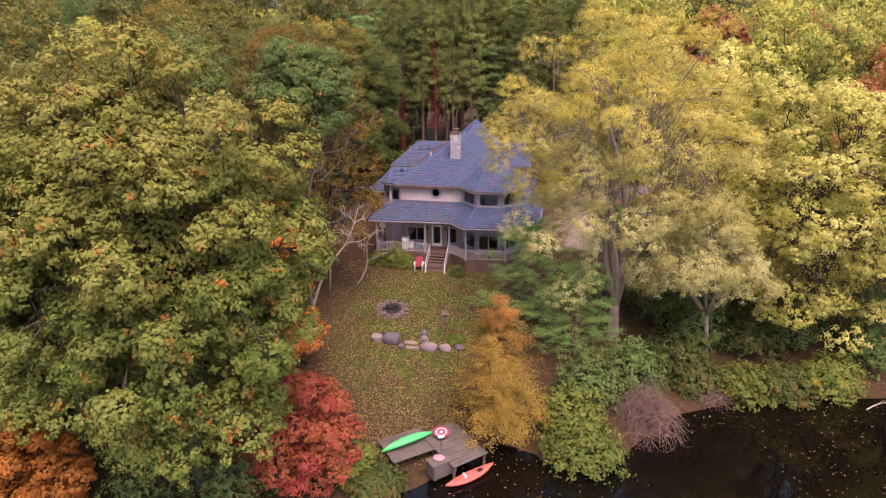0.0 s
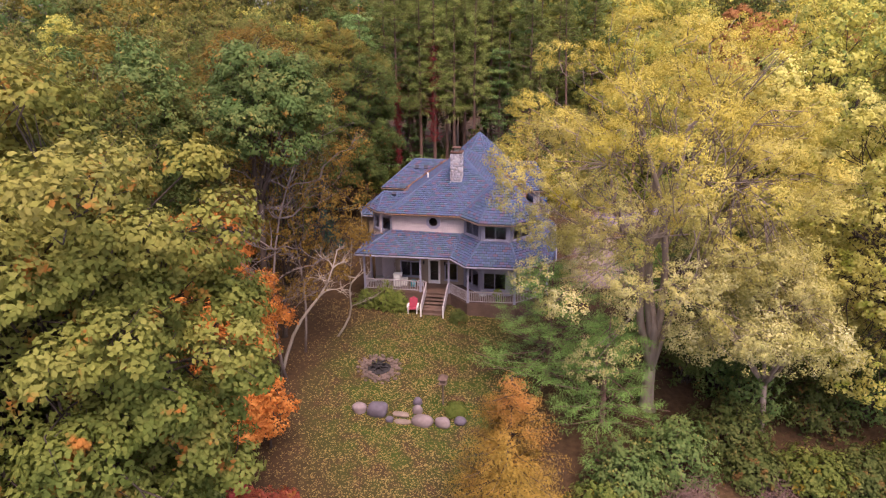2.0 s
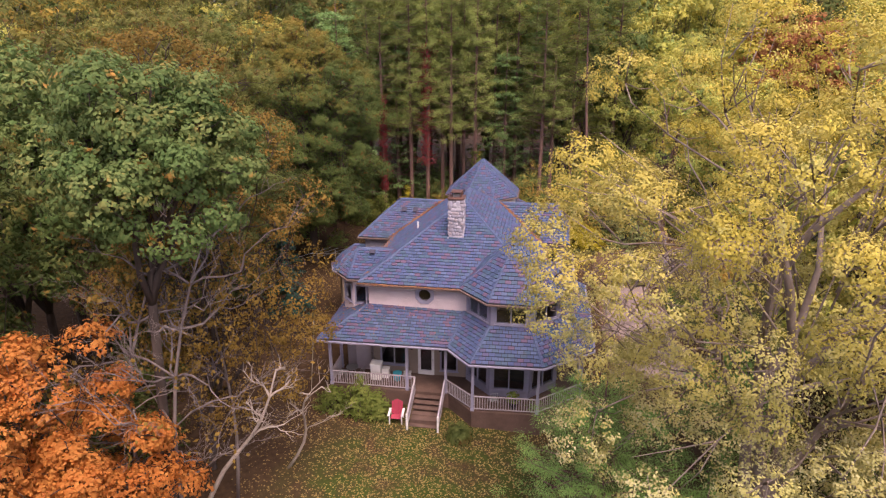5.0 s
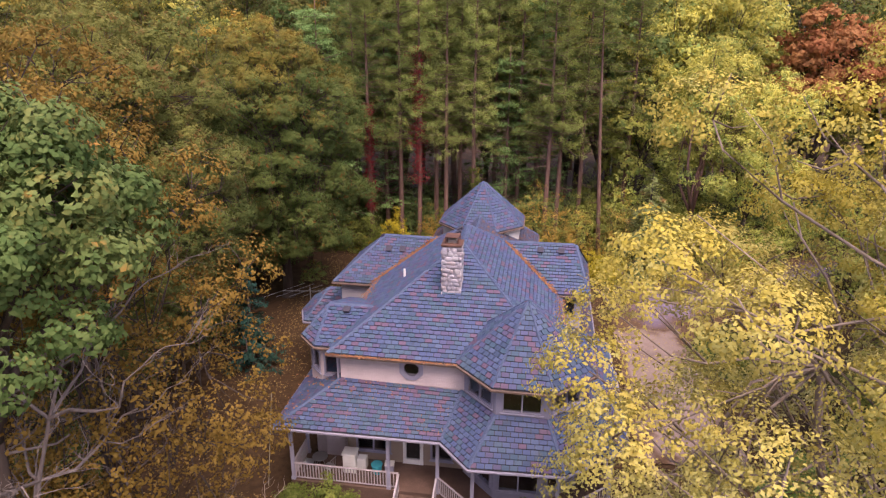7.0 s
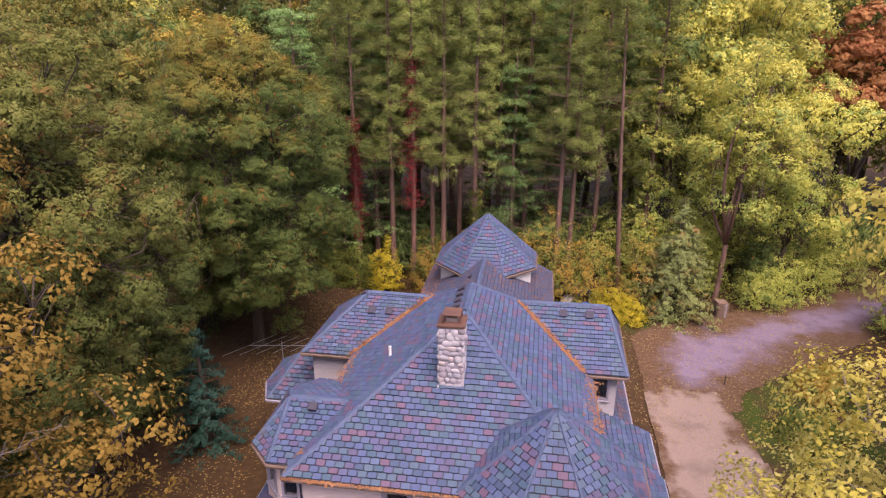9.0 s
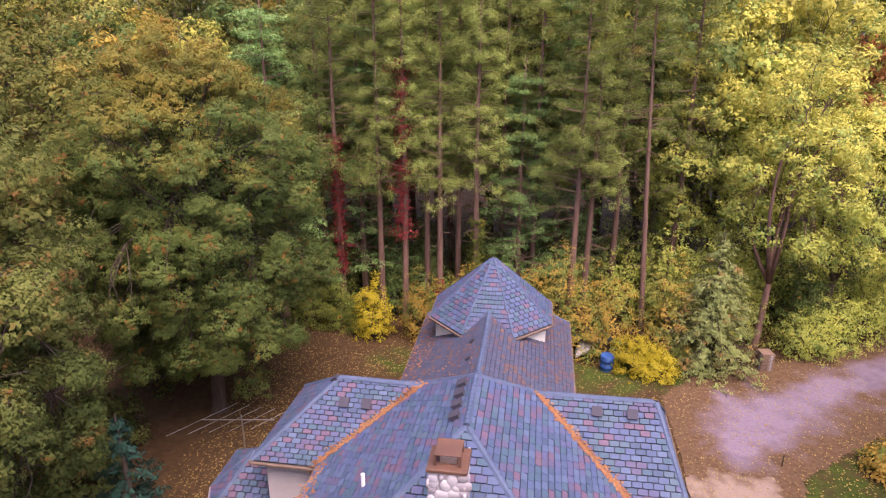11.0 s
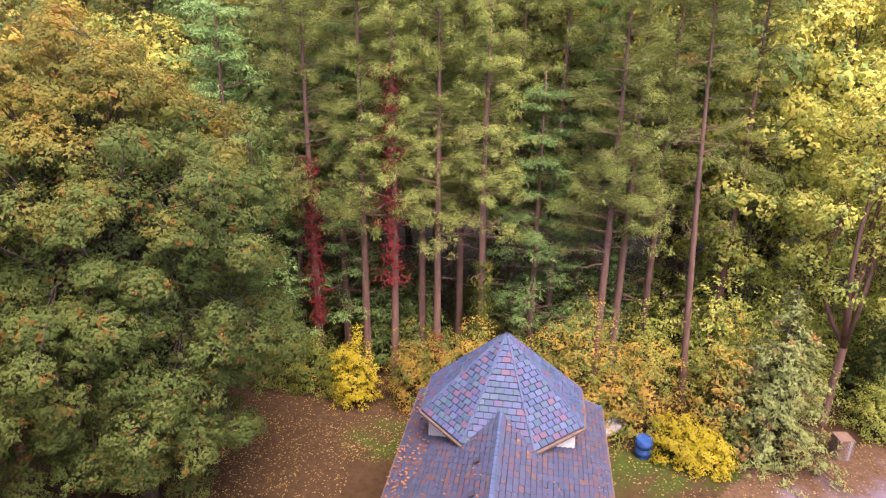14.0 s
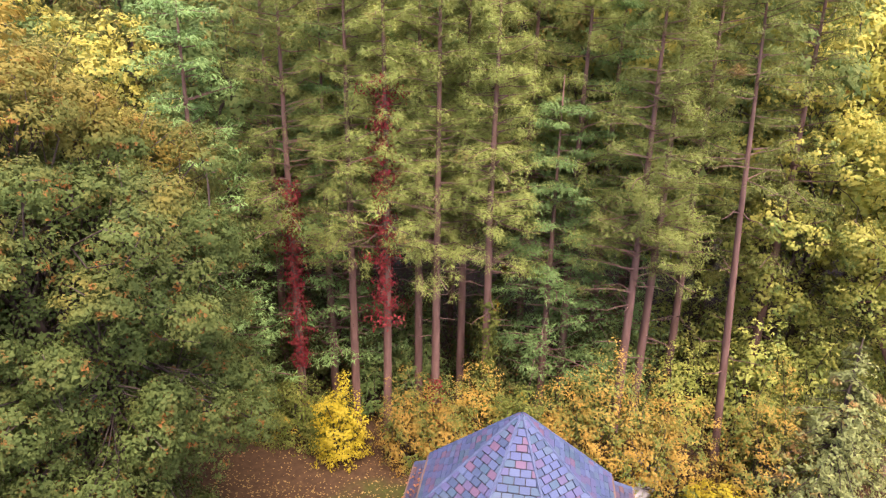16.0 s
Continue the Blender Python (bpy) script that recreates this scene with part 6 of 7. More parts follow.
def far_tree(kind, x, y, s):
    copy_thing(far[kind], pose(x, y, land(x, y) - 0.2, 0, 0, fr_rng.uniform(0, 360)) @ Matrix.Diagonal((s, s, s * fr_rng.uniform(0.95, 1.1), 1)))


for row, y in enumerate((43, 50, 58, 70)):
    x = -50 - row * 16
    while x < 62 + row * 8:
        px, py = x + fr_rng.uniform(-1.5, 1.5), y + fr_rng.uniform(-2.5, 2.5)
        if not (row == 0 and -6 < px < 12) and not (px > 26 and py < 54 - row):
            k = 4 if -16 < px < 14 and fr_rng.random() < 0.75 else fr_rng.choice((0, 0, 1, 2, 3, 3, 5 if px > 12 else 0))
            if px > 14:
                k = fr_rng.choice((2, 2, 2, 3, 5))
            far_tree(k, px, py, fr_rng.uniform(1.0, 1.18) + row * 0.12)
        x += fr_rng.uniform(5.5, 8.0) * (1.3 if row == 3 else 1)
for x0, y0, dx, n, kinds in ((-21, -38, -7, 3, (1, 3, 0)), (-22, -24, -7, 3, (1, 3, 0)), (-19, -9, -7, 3, (1, 0, 3)), (-23, -1.5, -7, 3, (1, 0)), (-27, 6, -7, 3, (0, 0, 3)), (-26, 20, -7, 3, (0, 3)), (-20, 31, -7, 4, (0, 3, 0)), (38, -3, 7, 4, (2, 2, 3)), (31, 9, 7, 4, (2, 2, 5)), (32, 17, 7, 4, (2, 3, 2)), (37, 26, 7, 3, (2, 5, 2)), (45, 33, 7, 3, (2, 5, 2)), (46, 54, 7, 4, (5, 2, 5)), (36, 57, 7, 2, (5, 2))):
    for i in range(n):
        far_tree(fr_rng.choice(kinds), x0 + dx * i + fr_rng.uniform(-2, 2), y0 + fr_rng.uniform(-2.5, 2.5), fr_rng.uniform(0.85, 1.1))

for x, y, k in ((-5.0, 46.5, 1), (-0.5, 45.5, 0), (3.5, 47.5, 1), (8.0, 46.0, 2), (11.5, 44.5, 1), (14.5, 47.0, 2), (-9.5, 46.0, 0)):
    far_tree(k, x, y, 1.25)

# red creeper on pine trunks, green vine on another
nr = np.random.default_rng(9)
for px, py, z0, z1, rr, lf, lab in ((-5.7, 34.4, 7.5, 19.5, 0.72, L_VINE_RED, "crimson creeper climbing a pine trunk"), (-10.4, 34.6, 4.5, 14.5, 0.5, L_VINE_RED, "crimson creeper climbing a pine trunk"), (-3.2, 34.6, 1.0, 4.5, 0.35, L_VINE_RED, "crimson creeper low on a pine trunk"), (-0.6, 34.8, 1.0, 9.0, 0.5, L_SHRUB, "green vine climbing a pine trunk")):
    vine = thing("creeper", px, py, land(px, py), lab, "creeper")
    n = int((z1 - z0) * 80)
    a, z = nr.random(n) * 6.283, z0 + (z1 - z0) * nr.random(n)
    w = rr * (0.2 + 1.2 * nr.random(n) ** 2) * (0.75 + 0.35 * np.sin(z * 1.7 + px) + 0.3 * np.sin(z * 4.1))
    p = np.stack([px + np.cos(a) * (0.15 + w), py + np.sin(a) * (0.15 + w), z], 1)
    o = np.stack([np.cos(a), np.sin(a), a * 0], 1)
    leaf_mesh("foliage", [leaf_arrays(nr, p, o, 5, 0.3, 0.15)], lf, vine)
    tb = Tubes()
    tb.add([(px + 0.26, py, land(px, py) - 0.05), (px + 0.05, py - 0.27, z1 * 0.5), (px - 0.2, py - 0.15, z1)], [0.04, 0.03, 0.01], 5)
    data_part("stem", tb.v, tb.f, M_BARK, vine)


# ---- yard, dock and small things ----
# boulders along the terrace
brng = random.Random(3)
for i, (x, y, rx, ry, rz, grey, lab) in enumerate(((-1.36, -13.2, 0.50, 0.44, 0.40, 0, "pale rounded boulder at the lawn's step"), (-0.26, -13.2, 0.72, 0.56, 0.56, 1, "large mauve-grey boulder at the lawn's step"), (0.55, -13.6, 0.27, 0.24, 0.2, 1, "small dark boulder at the lawn's step"), (2.45, -13.4, 0.78, 0.42, 0.42, 0, "long pinkish boulder at the lawn's step"), (3.63, -13.2, 0.54, 0.4, 0.36, 0, "pale rounded boulder at the lawn's step"), (1.85, -11.8, 0.32, 0.28, 0.3, 1, "small grey boulder behind the others"), (2.0, -12.5, 0.36, 0.3, 0.34, 0, "small upright boulder at the lawn's step"), (1.1, -13.0, 0.62, 0.3, 0.12, 2, "flat tan stepping stone in the lawn's step"), (1.3, -13.55, 0.6, 0.28, 0.10, 2, "flat tan stepping stone in the lawn's step"), (4.63, -12.8, 0.42, 0.36, 0.3, 1, "low mossy boulder on the lawn"))):
    bm = blob(bmesh.new(), x, y, land(x, y) + rz * 0.4, rx * 0.85, ry * 0.85, rz * 0.9, i + 2)
    tagged(part("boulder", bm, (M_BOULDER, M_BOULDER_GREY, M_CAPSTONE)[grey], None, "", True), lab, "boulder", "boulders along the lawn")

# fire pit
fx, fy = -1.25, -9.2
fz = land(fx, fy)
pit = thing("fire_pit", fx, fy, fz, "round fire pit ringed with stone blocks and charred logs", "fire pit")
bm = bmesh.new()
bmesh.ops.create_cone(bm, cap_ends=True, segments=28, radius1=0.78, radius2=0.7, depth=0.06, matrix=pose(fx, fy, fz + 0.05))
part("ash_bed", bm, M_CHAR, pit)
for ring, (n, rad, size) in enumerate(((17, 0.86, 0.17), (22, 1.14, 0.15), (18, 1.42, 0.11))):
    for k in range(n):
        a = 2 * math.pi * k / n + ring * 0.1 + brng.uniform(-.08, .08)
        q = rad + brng.uniform(-.09, .09)
        px, py = fx + q * math.cos(a), fy + q * math.sin(a)
        s = size * brng.uniform(0.75, 1.3)
        part("stone", blob(bmesh.new(), px, py, land(px, py) + s * 0.3, s * 1.1, s, s * 0.7, k + ring * 30, 0.3, 1), M_PITSTONE, pit)
for k in range(7):
    a = k * 0.9
    part("log", rod(bmesh.new(), (fx + 0.6 * math.cos(a), fy + 0.6 * math.sin(a), fz + 0.14), (fx - 0.5 * math.cos(a + 0.5), fy - 0.5 * math.sin(a + 0.5), fz + 0.32 + 0.02 * k), 0.06, 0.05), M_CHAR, pit)

# bird feeder on a pole
bx, by = 3.37, -11.5
bz = land(bx, by)
feeder = thing("bird_feeder", bx, by, bz, "brown wooden bird feeder on a slim pole", "bird feeder")
part("pole", rod(bmesh.new(), (bx, by, bz - 0.1), (bx, by, bz + 1.5), 0.04), M_GREYWOOD, feeder)
part("tray", boxed(bx, by, bz + 1.52, 0.46, 0.46, 0.06, 0, 0.01), M_FASCIA, feeder)
part("hopper", boxed(bx, by, bz + 1.72, 0.3, 0.3, 0.34, 0, 0.01), M_FASCIA, feeder)
bm = bmesh.new()
bmesh.ops.create_cone(bm, cap_ends=True, segments=4, radius1=0.42, radius2=0.03, depth=0.28, matrix=pose(bx, by, bz + 2.0, 0, 0, 45))
part("roof", bm, M_DECKWOOD, feeder)


def lounge_chair(x, y, rz, z, material, label, group=""):
    """A slatted garden chair with wide arms and a fanned back."""
    ch = thing("garden_chair", x, y, z, label, "chair", group)
    m = pose(x, y, z, 0, 0, rz)

    def bit(name, cx, cy, cz, sx, sy, sz, rx=0, mat=material):
        bm = bmesh.new()
        bmesh.ops.create_cube(bm, size=1, matrix=m @ pose(cx, cy, cz, rx) @ Matrix.Diagonal((sx, sy, sz, 1)))
        bmesh.ops.bevel(bm, geom=bm.edges[:], offset=0.008, segments=1, affect="EDGES")
        part(name, bm, mat, ch)

    for sx in (-0.33, 0.33):
        bit("leg", sx, -0.28, 0.27, 0.06, 0.09, 0.55, 0, M_WHITE)
        bit("leg", sx, 0.38, 0.2, 0.06, 0.09, 0.4, 0, M_WHITE)
        bit("armrest", sx * 1.12, 0.02, 0.57, 0.13, 0.78, 0.03, 0, M_WHITE)
    for k in range(5):
        bit("seat_slat", 0, -0.26 + k * 0.13, 0.36 - k * 0.025, 0.58, 0.115, 0.025, -11)
    for k in range(5):
        sx = (k - 2) * 0.125
        bit("back_slat", sx, 0.42, 0.66 - abs(k - 2) * 0.02, 0.115, 0.025, 0.85 - abs(k - 2) * 0.08, -22)
    return ch


lounge_chair(-0.72, -1.35, 5, land(-0.7, -1.35) + 0.01, M_RED, "red and white slatted garden chair beside the porch steps")

# porch things
cab = thing("storage_cabinet", -2.5, 1.3, FLOOR, "white plastic storage cabinet on the porch", "cabinet")
part("body", boxed(-2.5, 1.3, FLOOR + 0.5, 0.6, 0.55, 0.98, 0, 0.02), M_WHITE, cab)
part("lid", boxed(-2.5, 1.3, FLOOR + 1.02, 0.68, 0.62, 0.09, 0, 0.02), M_WHITE, cab)
for k in range(3):
    part("drawer", boxed(-2.5, 1.02, FLOOR + 0.2 + k * 0.31, 0.52, 0.03, 0.27, 0, 0.008), M_WHITE, cab)
cab = thing("storage_cabinet", -2.0, 1.55, FLOOR, "low white storage box on the porch", "cabinet")
part("body", boxed(-2.0, 1.55, FLOOR + 0.3, 0.42, 0.42, 0.6, 0, 0.02), M_WHITE, cab)
tub = thing("tub", -1.25, 1.3, FLOOR, "teal plastic tub on the porch floor", "tub")
bm = rod(bmesh.new(), (-1.25, 1.3, FLOOR), (-1.25, 1.3, FLOOR + 0.46), 0.19, 0.25, 16)
part("body", bm, M_CYAN, tub, "", True)
part("rim", rod(bmesh.new(), (-1.25, 1.3, FLOOR + 0.45), (-1.25, 1.3, FLOOR + 0.49), 0.27, 0.27, 16), M_CYAN, tub)
crate = thing("crate", -0.72, 1.6, FLOOR, "low grey-blue crate on the porch floor", "crate")
part("body", boxed(-0.72, 1.6, FLOOR + 0.17, 0.42, 0.36, 0.34, 8, 0.02), M_TRIM, crate)
part("lid", boxed(-0.72, 1.6, FLOOR + 0.36, 0.46, 0.4, 0.04, 8, 0.01), M_WHITE, crate)
tb = thing("bistro_table", -3.9, 1.1, FLOOR, "round metal bistro table on the porch", "table")
bm = bmesh.new()
bmesh.ops.create_cone(bm, cap_ends=True, segments=20, radius1=0.36, radius2=0.36, depth=0.03, matrix=pose(-3.9, 1.1, FLOOR + 0.74))
part("tabletop", bm, M_METAL, tb)
for k in range(3):
    a = k * 2.09
    part("leg", rod(bmesh.new(), (-3.9 + 0.3 * math.cos(a), 1.1 + 0.3 * math.sin(a), FLOOR), (-3.9 + 0.08 * math.cos(a), 1.1 + 0.08 * math.sin(a), FLOOR + 0.73), 0.018), M_METAL, tb)


def porch_chair(x, y, rz, label):
    ch = thing("porch_chair", x, y, FLOOR, label, "chair", "chairs on the porch")
    m = pose(x, y, FLOOR, 0, 0, rz)
    for sx in (-0.2, 0.2):
        for sy in (-0.2, 0.2):
            p0, p1 = m @ Vector((sx * 1.15, sy * 1.15, 0)), m @ Vector((sx, sy, 0.44))
            part("leg", rod(bmesh.new(), p0, p1, 0.016), M_METAL, ch)
    c = m @ Vector((0, 0, 0.45))
    part("seat", boxed(c.x, c.y, c.z, 0.44, 0.44, 0.03, rz, 0.01), M_METAL, ch)
    for k in (-0.18, -0.06, 0.06, 0.18):
        part("back_rod", rod(bmesh.new(), m @ Vector((k, 0.21, 0.45)), m @ Vector((k, 0.27, 0.95)), 0.012), M_METAL, ch)
    part("top_rail", rod(bmesh.new(), m @ Vector((-0.22, 0.27, 0.95)), m @ Vector((0.22, 0.27, 0.95)), 0.018), M_METAL, ch)
    return ch


porch_chair(-4.4, 1.0, 90, "light metal chair beside the bistro table")
porch_chair(-3.4, 0.85, -110, "light metal chair beside the bistro table")
porch_chair(4.5, -0.5, 200, "light metal chair on the front of the porch")

# potted plant on the front of the porch
pot = thing("potted_plant", 5.6, -0.55, FLOOR, "leafy plant in a dark pot on the porch", "plant")
part("pot", rod(bmesh.new(), (5.6, -0.55, FLOOR), (5.6, -0.55, FLOOR + 0.42), 0.15, 0.21, 14), M_BLACK, pot, "", True)
pn = np.random.default_rng(71)
pd = unit_dirs(pn, 26, -0.1)
leaf_mesh("foliage", [leaf_arrays(pn, np.array((5.6, -0.55, FLOOR + 0.55)) + pd * np.array((0.3, 0.3, 0.45)), pd, 12, 0.16, 0.13)], L_GRASS, pot)

# dock
dock_z = -1.05


def plank_deck(name, cx, cy, w, d, rz, z, label, boards=10):
    """Boards on beams on posts."""
    dk = thing(name, cx, cy, z, label, "dock")
    m = pose(cx, cy, z, 0, 0, rz)
    for k in range(boards):
        u = -d / 2 + (k + 0.5) * d / boards
        c = m @ Vector((brng.uniform(-0.03, 0.03), u, 0))
        part("plank", boxed(c.x, c.y, c.z + brng.uniform(-0.008, 0.008), w, d / boards * 0.93, 0.05, rz + brng.uniform(-0.4, 0.4), 0.008), M_GREYWOOD, dk)
    for sx in (-w / 2 + 0.15, w / 2 - 0.15):
        c = m @ Vector((sx, 0, -0.12))
        part("beam", boxed(c.x, c.y, c.z, 0.1, d * 0.98, 0.18, rz, 0.01), M_GREYWOOD, dk)
        for sy in (-d / 2 + 0.2, d / 2 - 0.2):
            c = m @ Vector((sx, sy, 0))
            low = min(land(c.x, c.y), z - 0.4) - 0.2
            part("post", boxed(c.x, c.y, (z - 0.06 + low) / 2, 0.13, 0.13, z - 0.06 - low, rz, 0.01), M_GREYWOOD, dk)
    return dk


plank_deck("boat_dock", 3.15, -23.3, 2.7, 2.3, 38, dock_z, "weathered grey wooden dock under the green canoe", 11)
plank_deck("boat_dock", 5.75, -22.9, 2.3, 3.6, 42, dock_z + 0.08, "weathered grey wooden dock platform at the shore", 14)
bench = thing("dock_bench", 5.35, -24.45, -1.5, "weathered wooden chest at the end of the dock", "bench")
part("body", boxed(5.35, -24.45, -1.35, 1.5, 0.75, 0.9, 42, 0.02), M_GREYWOOD, bench)
part("lid", boxed(5.35, -24.45, -0.88, 1.6, 0.85, 0.06, 42, 0.01), M_GREYWOOD, bench)
for u in (-0.62, 0.0, 0.62):
    c = pose(5.35, -24.45, 0, 0, 0, 42) @ Vector((u, -0.39, -1.35))
    part("batten", boxed(c.x, c.y, c.z, 0.09, 0.03, 0.88, 42, 0.005), M_GREYWOOD, bench)
cush = part("seat_cushion", blob(bmesh.new(), 5.2, -24.5, -0.78, 0.34, 0.26, 0.09, 12, 0.12, 2), plain("faded_pink_cloth", (0.45, 0.26, 0.30), 0.85), None, "", True)
tagged(cush, "faded pink cushion on the dock chest", "cushion")


def hull(name, a, b, width, depth, material, label, category, over=False, cockpit=True):
    """A slim boat: pointed shell with a rounded bottom; turned over, or deck up with a seat well."""
    a, b = Vector(a), Vector(b)
    d = b - a
    ln = d.length
    boat = thing(name, *((a + b) / 2), label, category)
    m = Matrix.Translation((a + b) / 2) @ d.to_track_quat("X", "Z").to_matrix().to_4x4()
    bm = bmesh.new()
    rings = []
    n, seg = 14, 14
    for i in range(n + 1):
        t = i / n * 2 - 1
        w = width / 2 * max(0.02, (1 - abs(t) ** 2.3))
        rise = depth * 0.35 * abs(t) ** 2.5
        ring = []
        for k in range(seg):
            an = 2 * math.pi * k / seg
            y, z = math.cos(an) * w, math.sin(an)
            z = z * depth * (0.55 if z < 0 else (0.16 if not over else 0.05)) * (1 - 0.5 * abs(t) ** 3) + rise
            ring.append(bm.verts.new(m @ Vector((t * ln / 2, y, -z if over else z))))
        rings.append(ring)
    for p, q in zip(rings, rings[1:]):
        for k in range(seg):
            bm.faces.new((p[k], p[(k + 1) % seg], q[(k + 1) % seg], q[k]))
    bm.faces.new(rings[0])
    bm.faces.new(rings[-1])
    bmesh.ops.recalc_face_normals(bm, faces=bm.faces[:])
    part("hull", bm, material, boat, "", True)
    if cockpit:
        for t, r in ((-0.08, 0.5), (0.42, 0.2)):
            bm = bmesh.new()
            bmesh.ops.create_cone(bm, cap_ends=True, segments=20, radius1=1, radius2=1, depth=0.05, matrix=m @ pose(t * ln / 2, 0, depth * 0.17) @ Matrix.Diagonal((r, width * 0.3 if r > 0.3 else 0.14, 1, 1)))
            part("seat_well", bm, M_BLACK if r < 0.3 else plain("well_lining", (0.5, 0.16, 0.14), 0.5), boat, "dark hatch" if r < 0.3 else "")
        part("seat", boxed(*(m @ Vector((-0.35, 0, depth * 0.3))), 0.08, width * 0.5, 0.3, math.degrees(math.atan2(d.y, d.x)), 0.03), M_WHITE, boat)
    return boat


hull("canoe", (1.95, -24.45, -0.72), (4.45, -22.35, -0.66), 0.56, 0.44, M_GREEN_BOAT, "bright green canoe lying upside down on the dock", "canoe", True, False)
hull("kayak", (5.75, -25.55, -1.82), (8.1, -23.35, -1.78), 0.72, 0.42, M_RED_KAYAK, "coral-red kayak pulled up at the water's edge", "kayak")
pad = thing("round_target", 4.98, -22.45, dock_z, "round red and white landing mat on a post", "mat")
part("post", rod(bmesh.new(), (4.98, -22.45, dock_z), (4.98, -22.45, -0.62), 0.04), M_GREYWOOD, pad)
bm = bmesh.new()
bmesh.ops.create_cone(bm, cap_ends=True, segments=32, radius1=0.46, radius2=0.46, depth=0.03, matrix=pose(4.98, -22.45, -0.6, 8))
part("disc", bm, M_RED, pad)
for r0, r1, mt in ((0.27, 0.33, M_WHITE), (0.0, 0.10, M_WHITE)):
    v, f = [], []
    for k in range(32):
        a = 2 * math.pi * k / 32
        for r in (r0, r1):
            q = pose(4.98, -22.45, -0.6, 8) @ Vector((r * math.cos(a), r * math.sin(a), 0.021))
            v.append(tuple(q))
    f = [(2 * k, 2 * k + 1, (2 * k + 3) % 64, (2 * k + 2) % 64) for k in range(32)]
    data_part("ring", v, f, mt, pad)
sign = thing("dock_light", 5.25, -24.0, -1.0, "slim pole with a small white lamp on the dock", "light")
part("pole", rod(bmesh.new(), (5.25, -24.0, -2.2), (5.25, -24.0, 0.2), 0.03), M_METAL, sign)
part("lamp_head", boxed(5.25, -24.0, 0.24, 0.32, 0.2, 0.1, 20, 0.02), M_WHITE, sign)

# behind the house: bin, boat, brick pillar, antenna
bin_ob = thing("rain_barrel", 8.3, 29.9, land(8.3, 29.9), "dark blue plastic barrel on the grass", "barrel")
bm = bmesh.new()
gz = land(8.3, 29.9)
for z0, z1, r0, r1 in ((0, 0.12, 0.36, 0.4), (0.12, 0.5, 0.4, 0.42), (0.5, 0.56, 0.44, 0.44), (0.56, 1.0, 0.42, 0.42)):
    rod(bm, (8.3, 29.9, gz + z0), (8.3, 29.9, gz + z1), r0, r1, 18)
part("body", bm, M_BLUE, bin_ob, "", True)
part("lid", rod(bmesh.new(), (8.3, 29.9, gz + 1.0), (8.3, 29.9, gz + 1.08), 0.45, 0.4, 18), M_BLUE, bin_ob)
hull("rowing_boat", (6.4, 30.6, 1.35), (8.0, 33.4, 1.25), 1.1, 0.7, M_BOATHULL, "white boat lying behind the wing", "boat", True, False)
tarp = part("tarpaulin", blob(bmesh.new(), 7.3, 33.6, 1.3, 1.6, 0.6, 0.55, 6, 0.3, 2), M_BLUE, None, "", True)
tagged(tarp, "blue tarpaulin over a low woodpile", "tarpaulin")
px, py = 18.25, 31.5
pillar = thing("brick_pillar", px, py, land(px, py), "squat tan brick pillar beside the drive", "pillar")
pz = land(px, py)
part("core", boxed(px, py, pz + 0.58, 0.72, 0.72, 1.16), M_MORTAR, pillar)
me = bpy.data.meshes.new("brick")
tb_ = boxed(0, 0, 0, 0.24, 0.12, 0.085, 0, 0.008)
tb_.to_mesh(me)
tb_.free()
me.materials.append(M_BRICK)
for c in range(12):
    for side_a in range(4):
        for k in range(3):
            u = -0.27 + k * 0.27 + (0.06 if c % 2 else -0.02)
            q = pose(px, py, pz + 0.06 + c * 0.097, 0, 0, 90 * side_a + 8) @ pose(u, -0.33, 0)
            ob = new("brick", me)
            ob.parent, ob.matrix_parent_inverse = pillar, Matrix.Translation(-pillar.location)
            ob.matrix_basis = q
part("cap", boxed(px, py, pz + 1.2, 0.78, 0.78, 0.08, 8, 0.02), M_BRICK, pillar)
ax, ay, az = -10.6, 18.1, 3.15
ant = thing("antenna", ax, ay, land(ax, ay), "old metal television antenna on a mast", "antenna")
part("mast", rod(bmesh.new(), (ax, ay, land(ax, ay) - 0.1), (ax, ay, az + 0.3), 0.035), M_METAL, ant)
part("boom", rod(bmesh.new(), (ax - 2.0, ay - 0.3, az), (ax + 1.6, ay + 0.25, az), 0.022), M_METAL, ant)
for k in range(5):
    u = -1.9 + k * 0.82
    ln = 2.6 - k * 0.28
    c = Vector((ax + u, ay + u * 0.15, az))
    part("element", rod(bmesh.new(), c + Vector((-0.5, -0.75, 0.02)) * ln * 0.8, c + Vector((0.5, 0.75, 0.02)) * ln * 0.8, 0.012), M_METAL, ant)
M_DECK_POLE = plain("weathered_pole", (0.32, 0.28, 0.20), 0.8)
pole = part("garden_stake", rod(bmesh.new(), (-6.4, 0.6, 0.7), (-6.15, 1.4, 5.6), 0.02), M_DECK_POLE, None)
tagged(pole, "thin white pole leaning beside the porch", "pole")
stake = part("garden_stake", rod(bmesh.new(), (16.2, 21.6, land(16.2, 21.6)), (16.2, 21.6, land(16.2, 21.6) + 0.7), 0.03), M_BLACK, None)
tagged(stake, "dark marker stake beside the drive", "stake")

# fallen leaves on lawn, drive, roofs and pond
litter_m = leaf_mat("fallen_leaf", ((0.11, 0.062, 0.022), (0.21, 0.13, 0.04), (0.35, 0.255, 0.09), (0.15, 0.07, 0.025), (0.25, 0.165, 0.05)), None, 0, 0.1, 0.1)


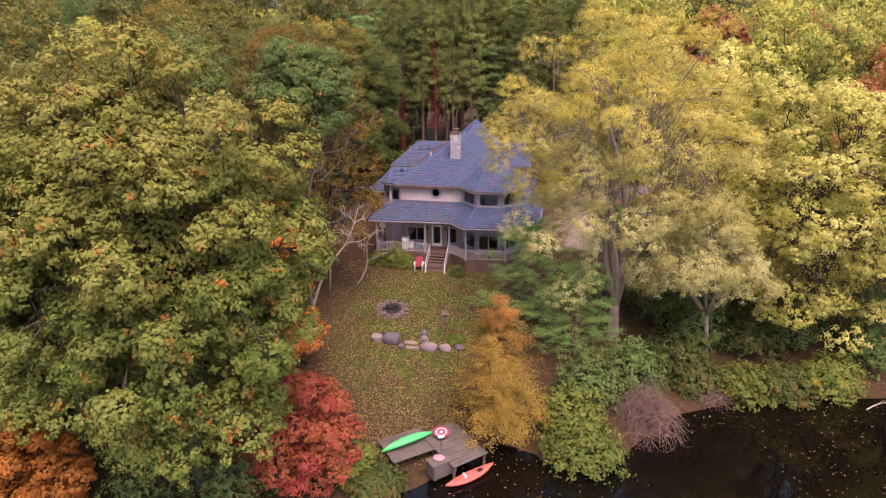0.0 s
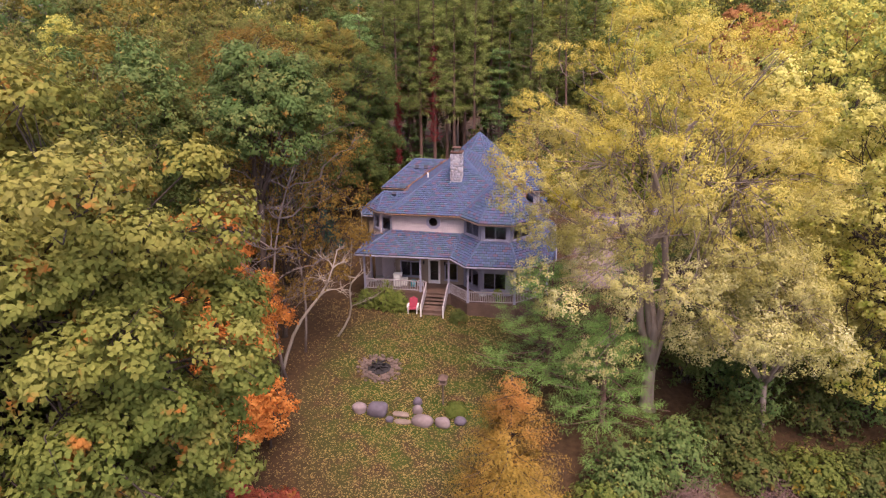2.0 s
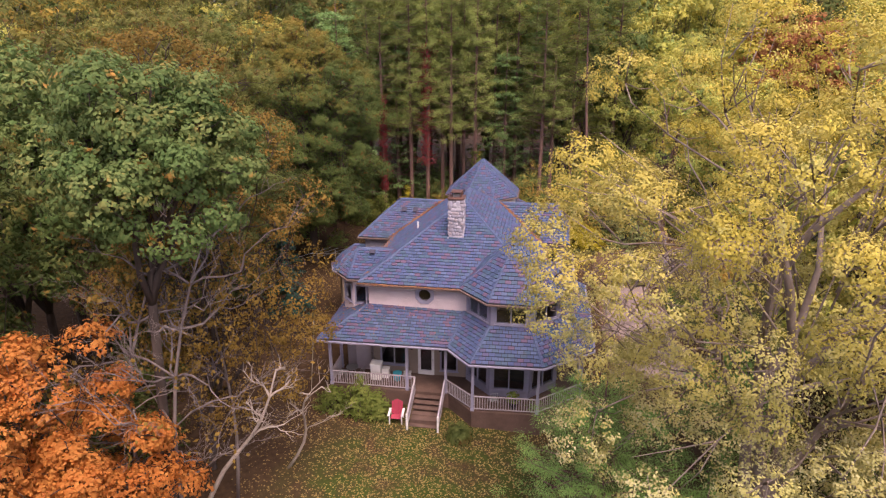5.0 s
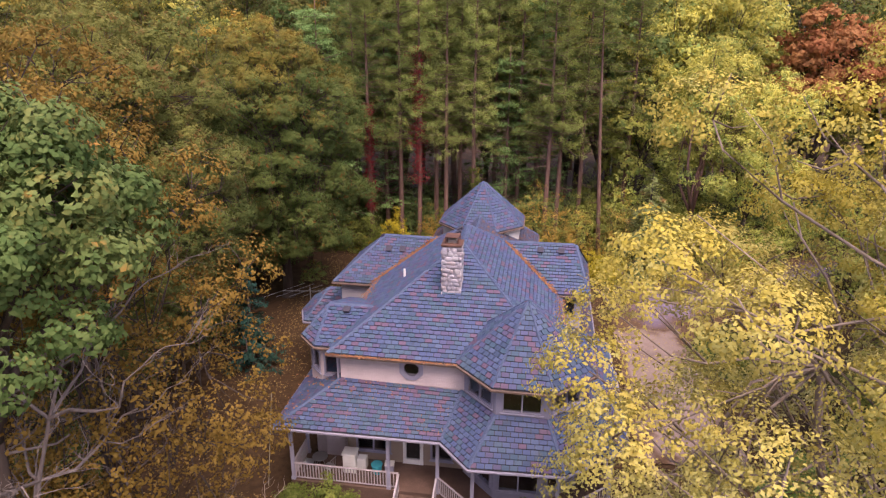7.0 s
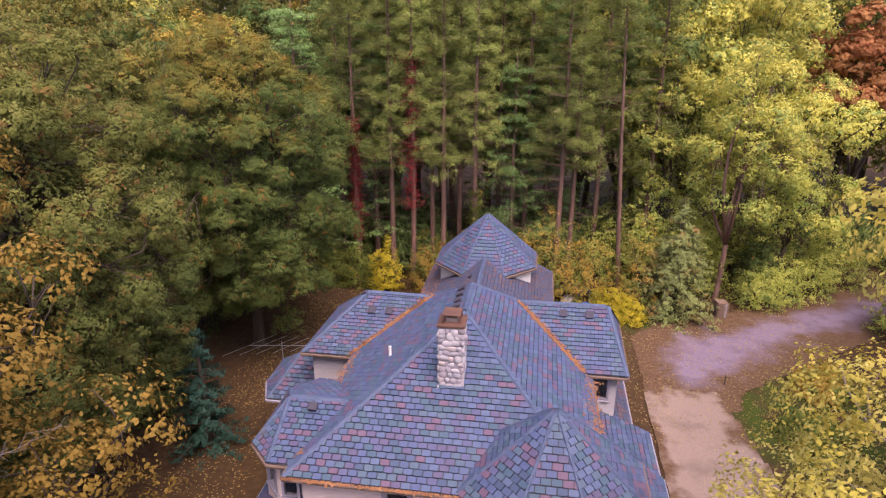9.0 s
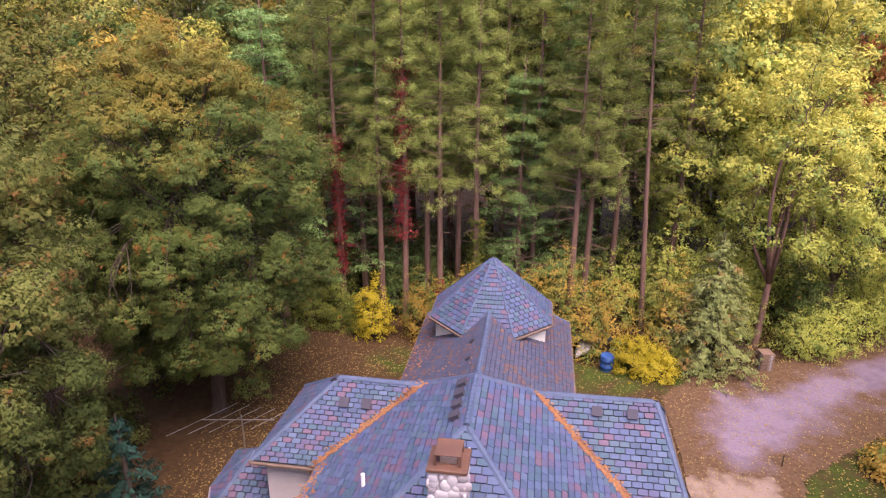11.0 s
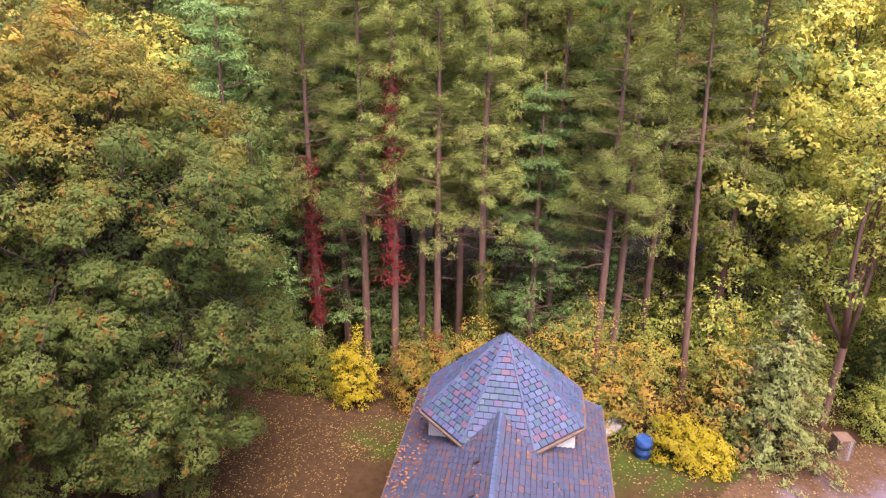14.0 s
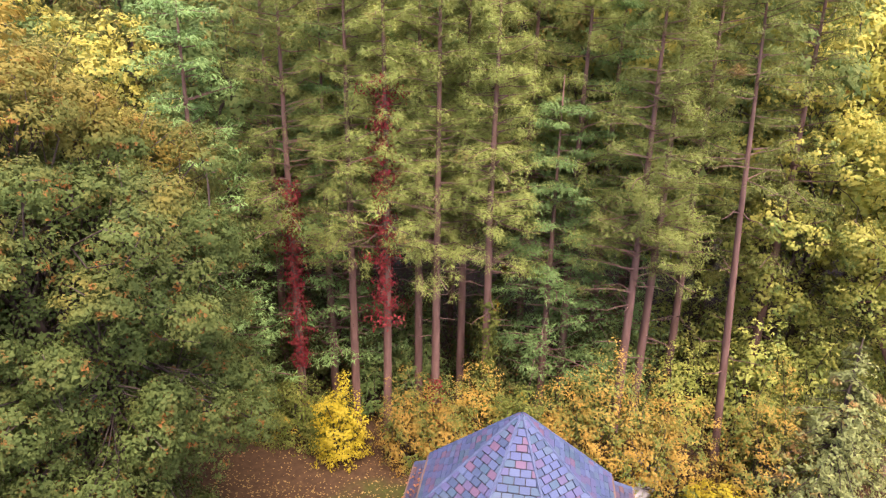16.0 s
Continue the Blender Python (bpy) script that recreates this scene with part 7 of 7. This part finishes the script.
rust_m = leaf_mat("rust_litter", ((0.17, 0.07, 0.038), (0.26, 0.11, 0.055), (0.33, 0.165, 0.08), (0.20, 0.09, 0.06)), None, 0, 0.1, 0.1)


def scatter(name, spots, size, seed, label, category, mat=litter_m):
    """Leaves lying flat at the given spots."""
    nr_ = np.random.default_rng(seed)
    ob = thing(name, *spots[0], label, category, kind="stuff")
    p = np.array(spots)
    leaf_mesh("leaves", [leaf_arrays(nr_, p, np.tile((0, 0, 1.0), (len(p), 1)), 1, 0.02, size, 0.1, 0.7, 2.5, 0)], mat, ob)
    return ob


lr = random.Random(21)
spots = []
while len(spots) < 26000:
    x, y = lr.gauss(1.5, 4.5), lr.uniform(-24, 0)
    if land(x, y) > WATER_Z + 0.1 and abs(x - 1.5) < 9:
        spots.append((x, y, land(x, y) + 0.035))
while len(spots) < 34000:
    x, y = lr.uniform(-14, 24), lr.uniform(15, 33)
    if not (-6 < x < 9 and y < 27):
        spots.append((x, y, land(x, y) + (0.12 if x > 10 else 0.035)))
while len(spots) < 37500:
    x, y = lr.uniform(-13, -4), lr.uniform(-4, 30)
    if not (x > -8.6 and 0 < y < 27):
        spots.append((x, y, land(x, y) + 0.035))
scatter("fallen_leaves", spots, 0.095, 22, "tan and yellow leaves scattered over the lawn and drive", "leaves")
spots = []
while len(spots) < 1500:
    x, y = lr.uniform(3, 42), lr.uniform(-40, -8)
    if land(x, y) < WATER_Z - 0.05 and noise.noise(Vector((x * 0.12, y * 0.12, 5))) > -0.25:
        spots.append((x, y, WATER_Z + 0.012))
scatter("floating_leaves", spots, 0.12, 23, "small pale leaves floating on the pond", "leaves")
spots = []
for a, b, n, w in (((MR - 0.15, 2.2), (MR - 0.1, 9.6), 420, 0.16), ((ML + 0.1, 2.6), (ML + 0.15, 9.8), 420, 0.16)):
    for _ in range(n):
        t = lr.random()
        x, y = a[0] + (b[0] - a[0]) * t + lr.gauss(0, w), a[1] + (b[1] - a[1]) * t
        spots.append((x, y, max(EAVE, roof_z(x, y)) + 0.05))
for _ in range(1000):
    t = lr.random()
    for sx, ex, sy, ey, z0, k in ((-3.6, -0.3, 10.0, 12.05, 7.65, 1.06), (6.62, 3.75, 9.52, 12.1, 7.98, 0.70)):
        x, y = sx + (ex - sx) * t + lr.gauss(0, 0.09), sy + (ey - sy) * t + lr.gauss(0, 0.05)
        spots.append((x, y, max(roof_z(x, y), z0 + (y - sy) * k) + 0.07))
for _ in range(330):
    x = lr.uniform(ML, 2.4)
    spots.append((x, MF - 0.05 + lr.gauss(0, 0.05), EAVE - 0.02))
for _ in range(650):
    x, y = lr.uniform(-5.2, 2.2), lr.uniform(0.05, 2.1)
    if lr.random() < 0.25 + 0.75 * (noise.noise(Vector((x * 0.8, y * 0.8, 2))) > 0.15):
        spots.append((x, y, PZ + (y - 0.0) * (WZ - PZ) / 2.15 + 0.06))
for _ in range(900):
    side_s = lr.choice((-1, 1))
    u = lr.random() ** 0.6
    x = WGX + side_s * u * 4.1
    y = lr.uniform(15.5, 26)
    if noise.noise(Vector((x * 0.7, y * 0.5, 9))) > 0.0:
        spots.append((x, y, WGR - u * (WGR - WGE) + 0.06))
scatter("roof_leaves", spots, 0.12, 24, "rust and tan leaves caught in the gutters and valleys", "leaves", rust_m)
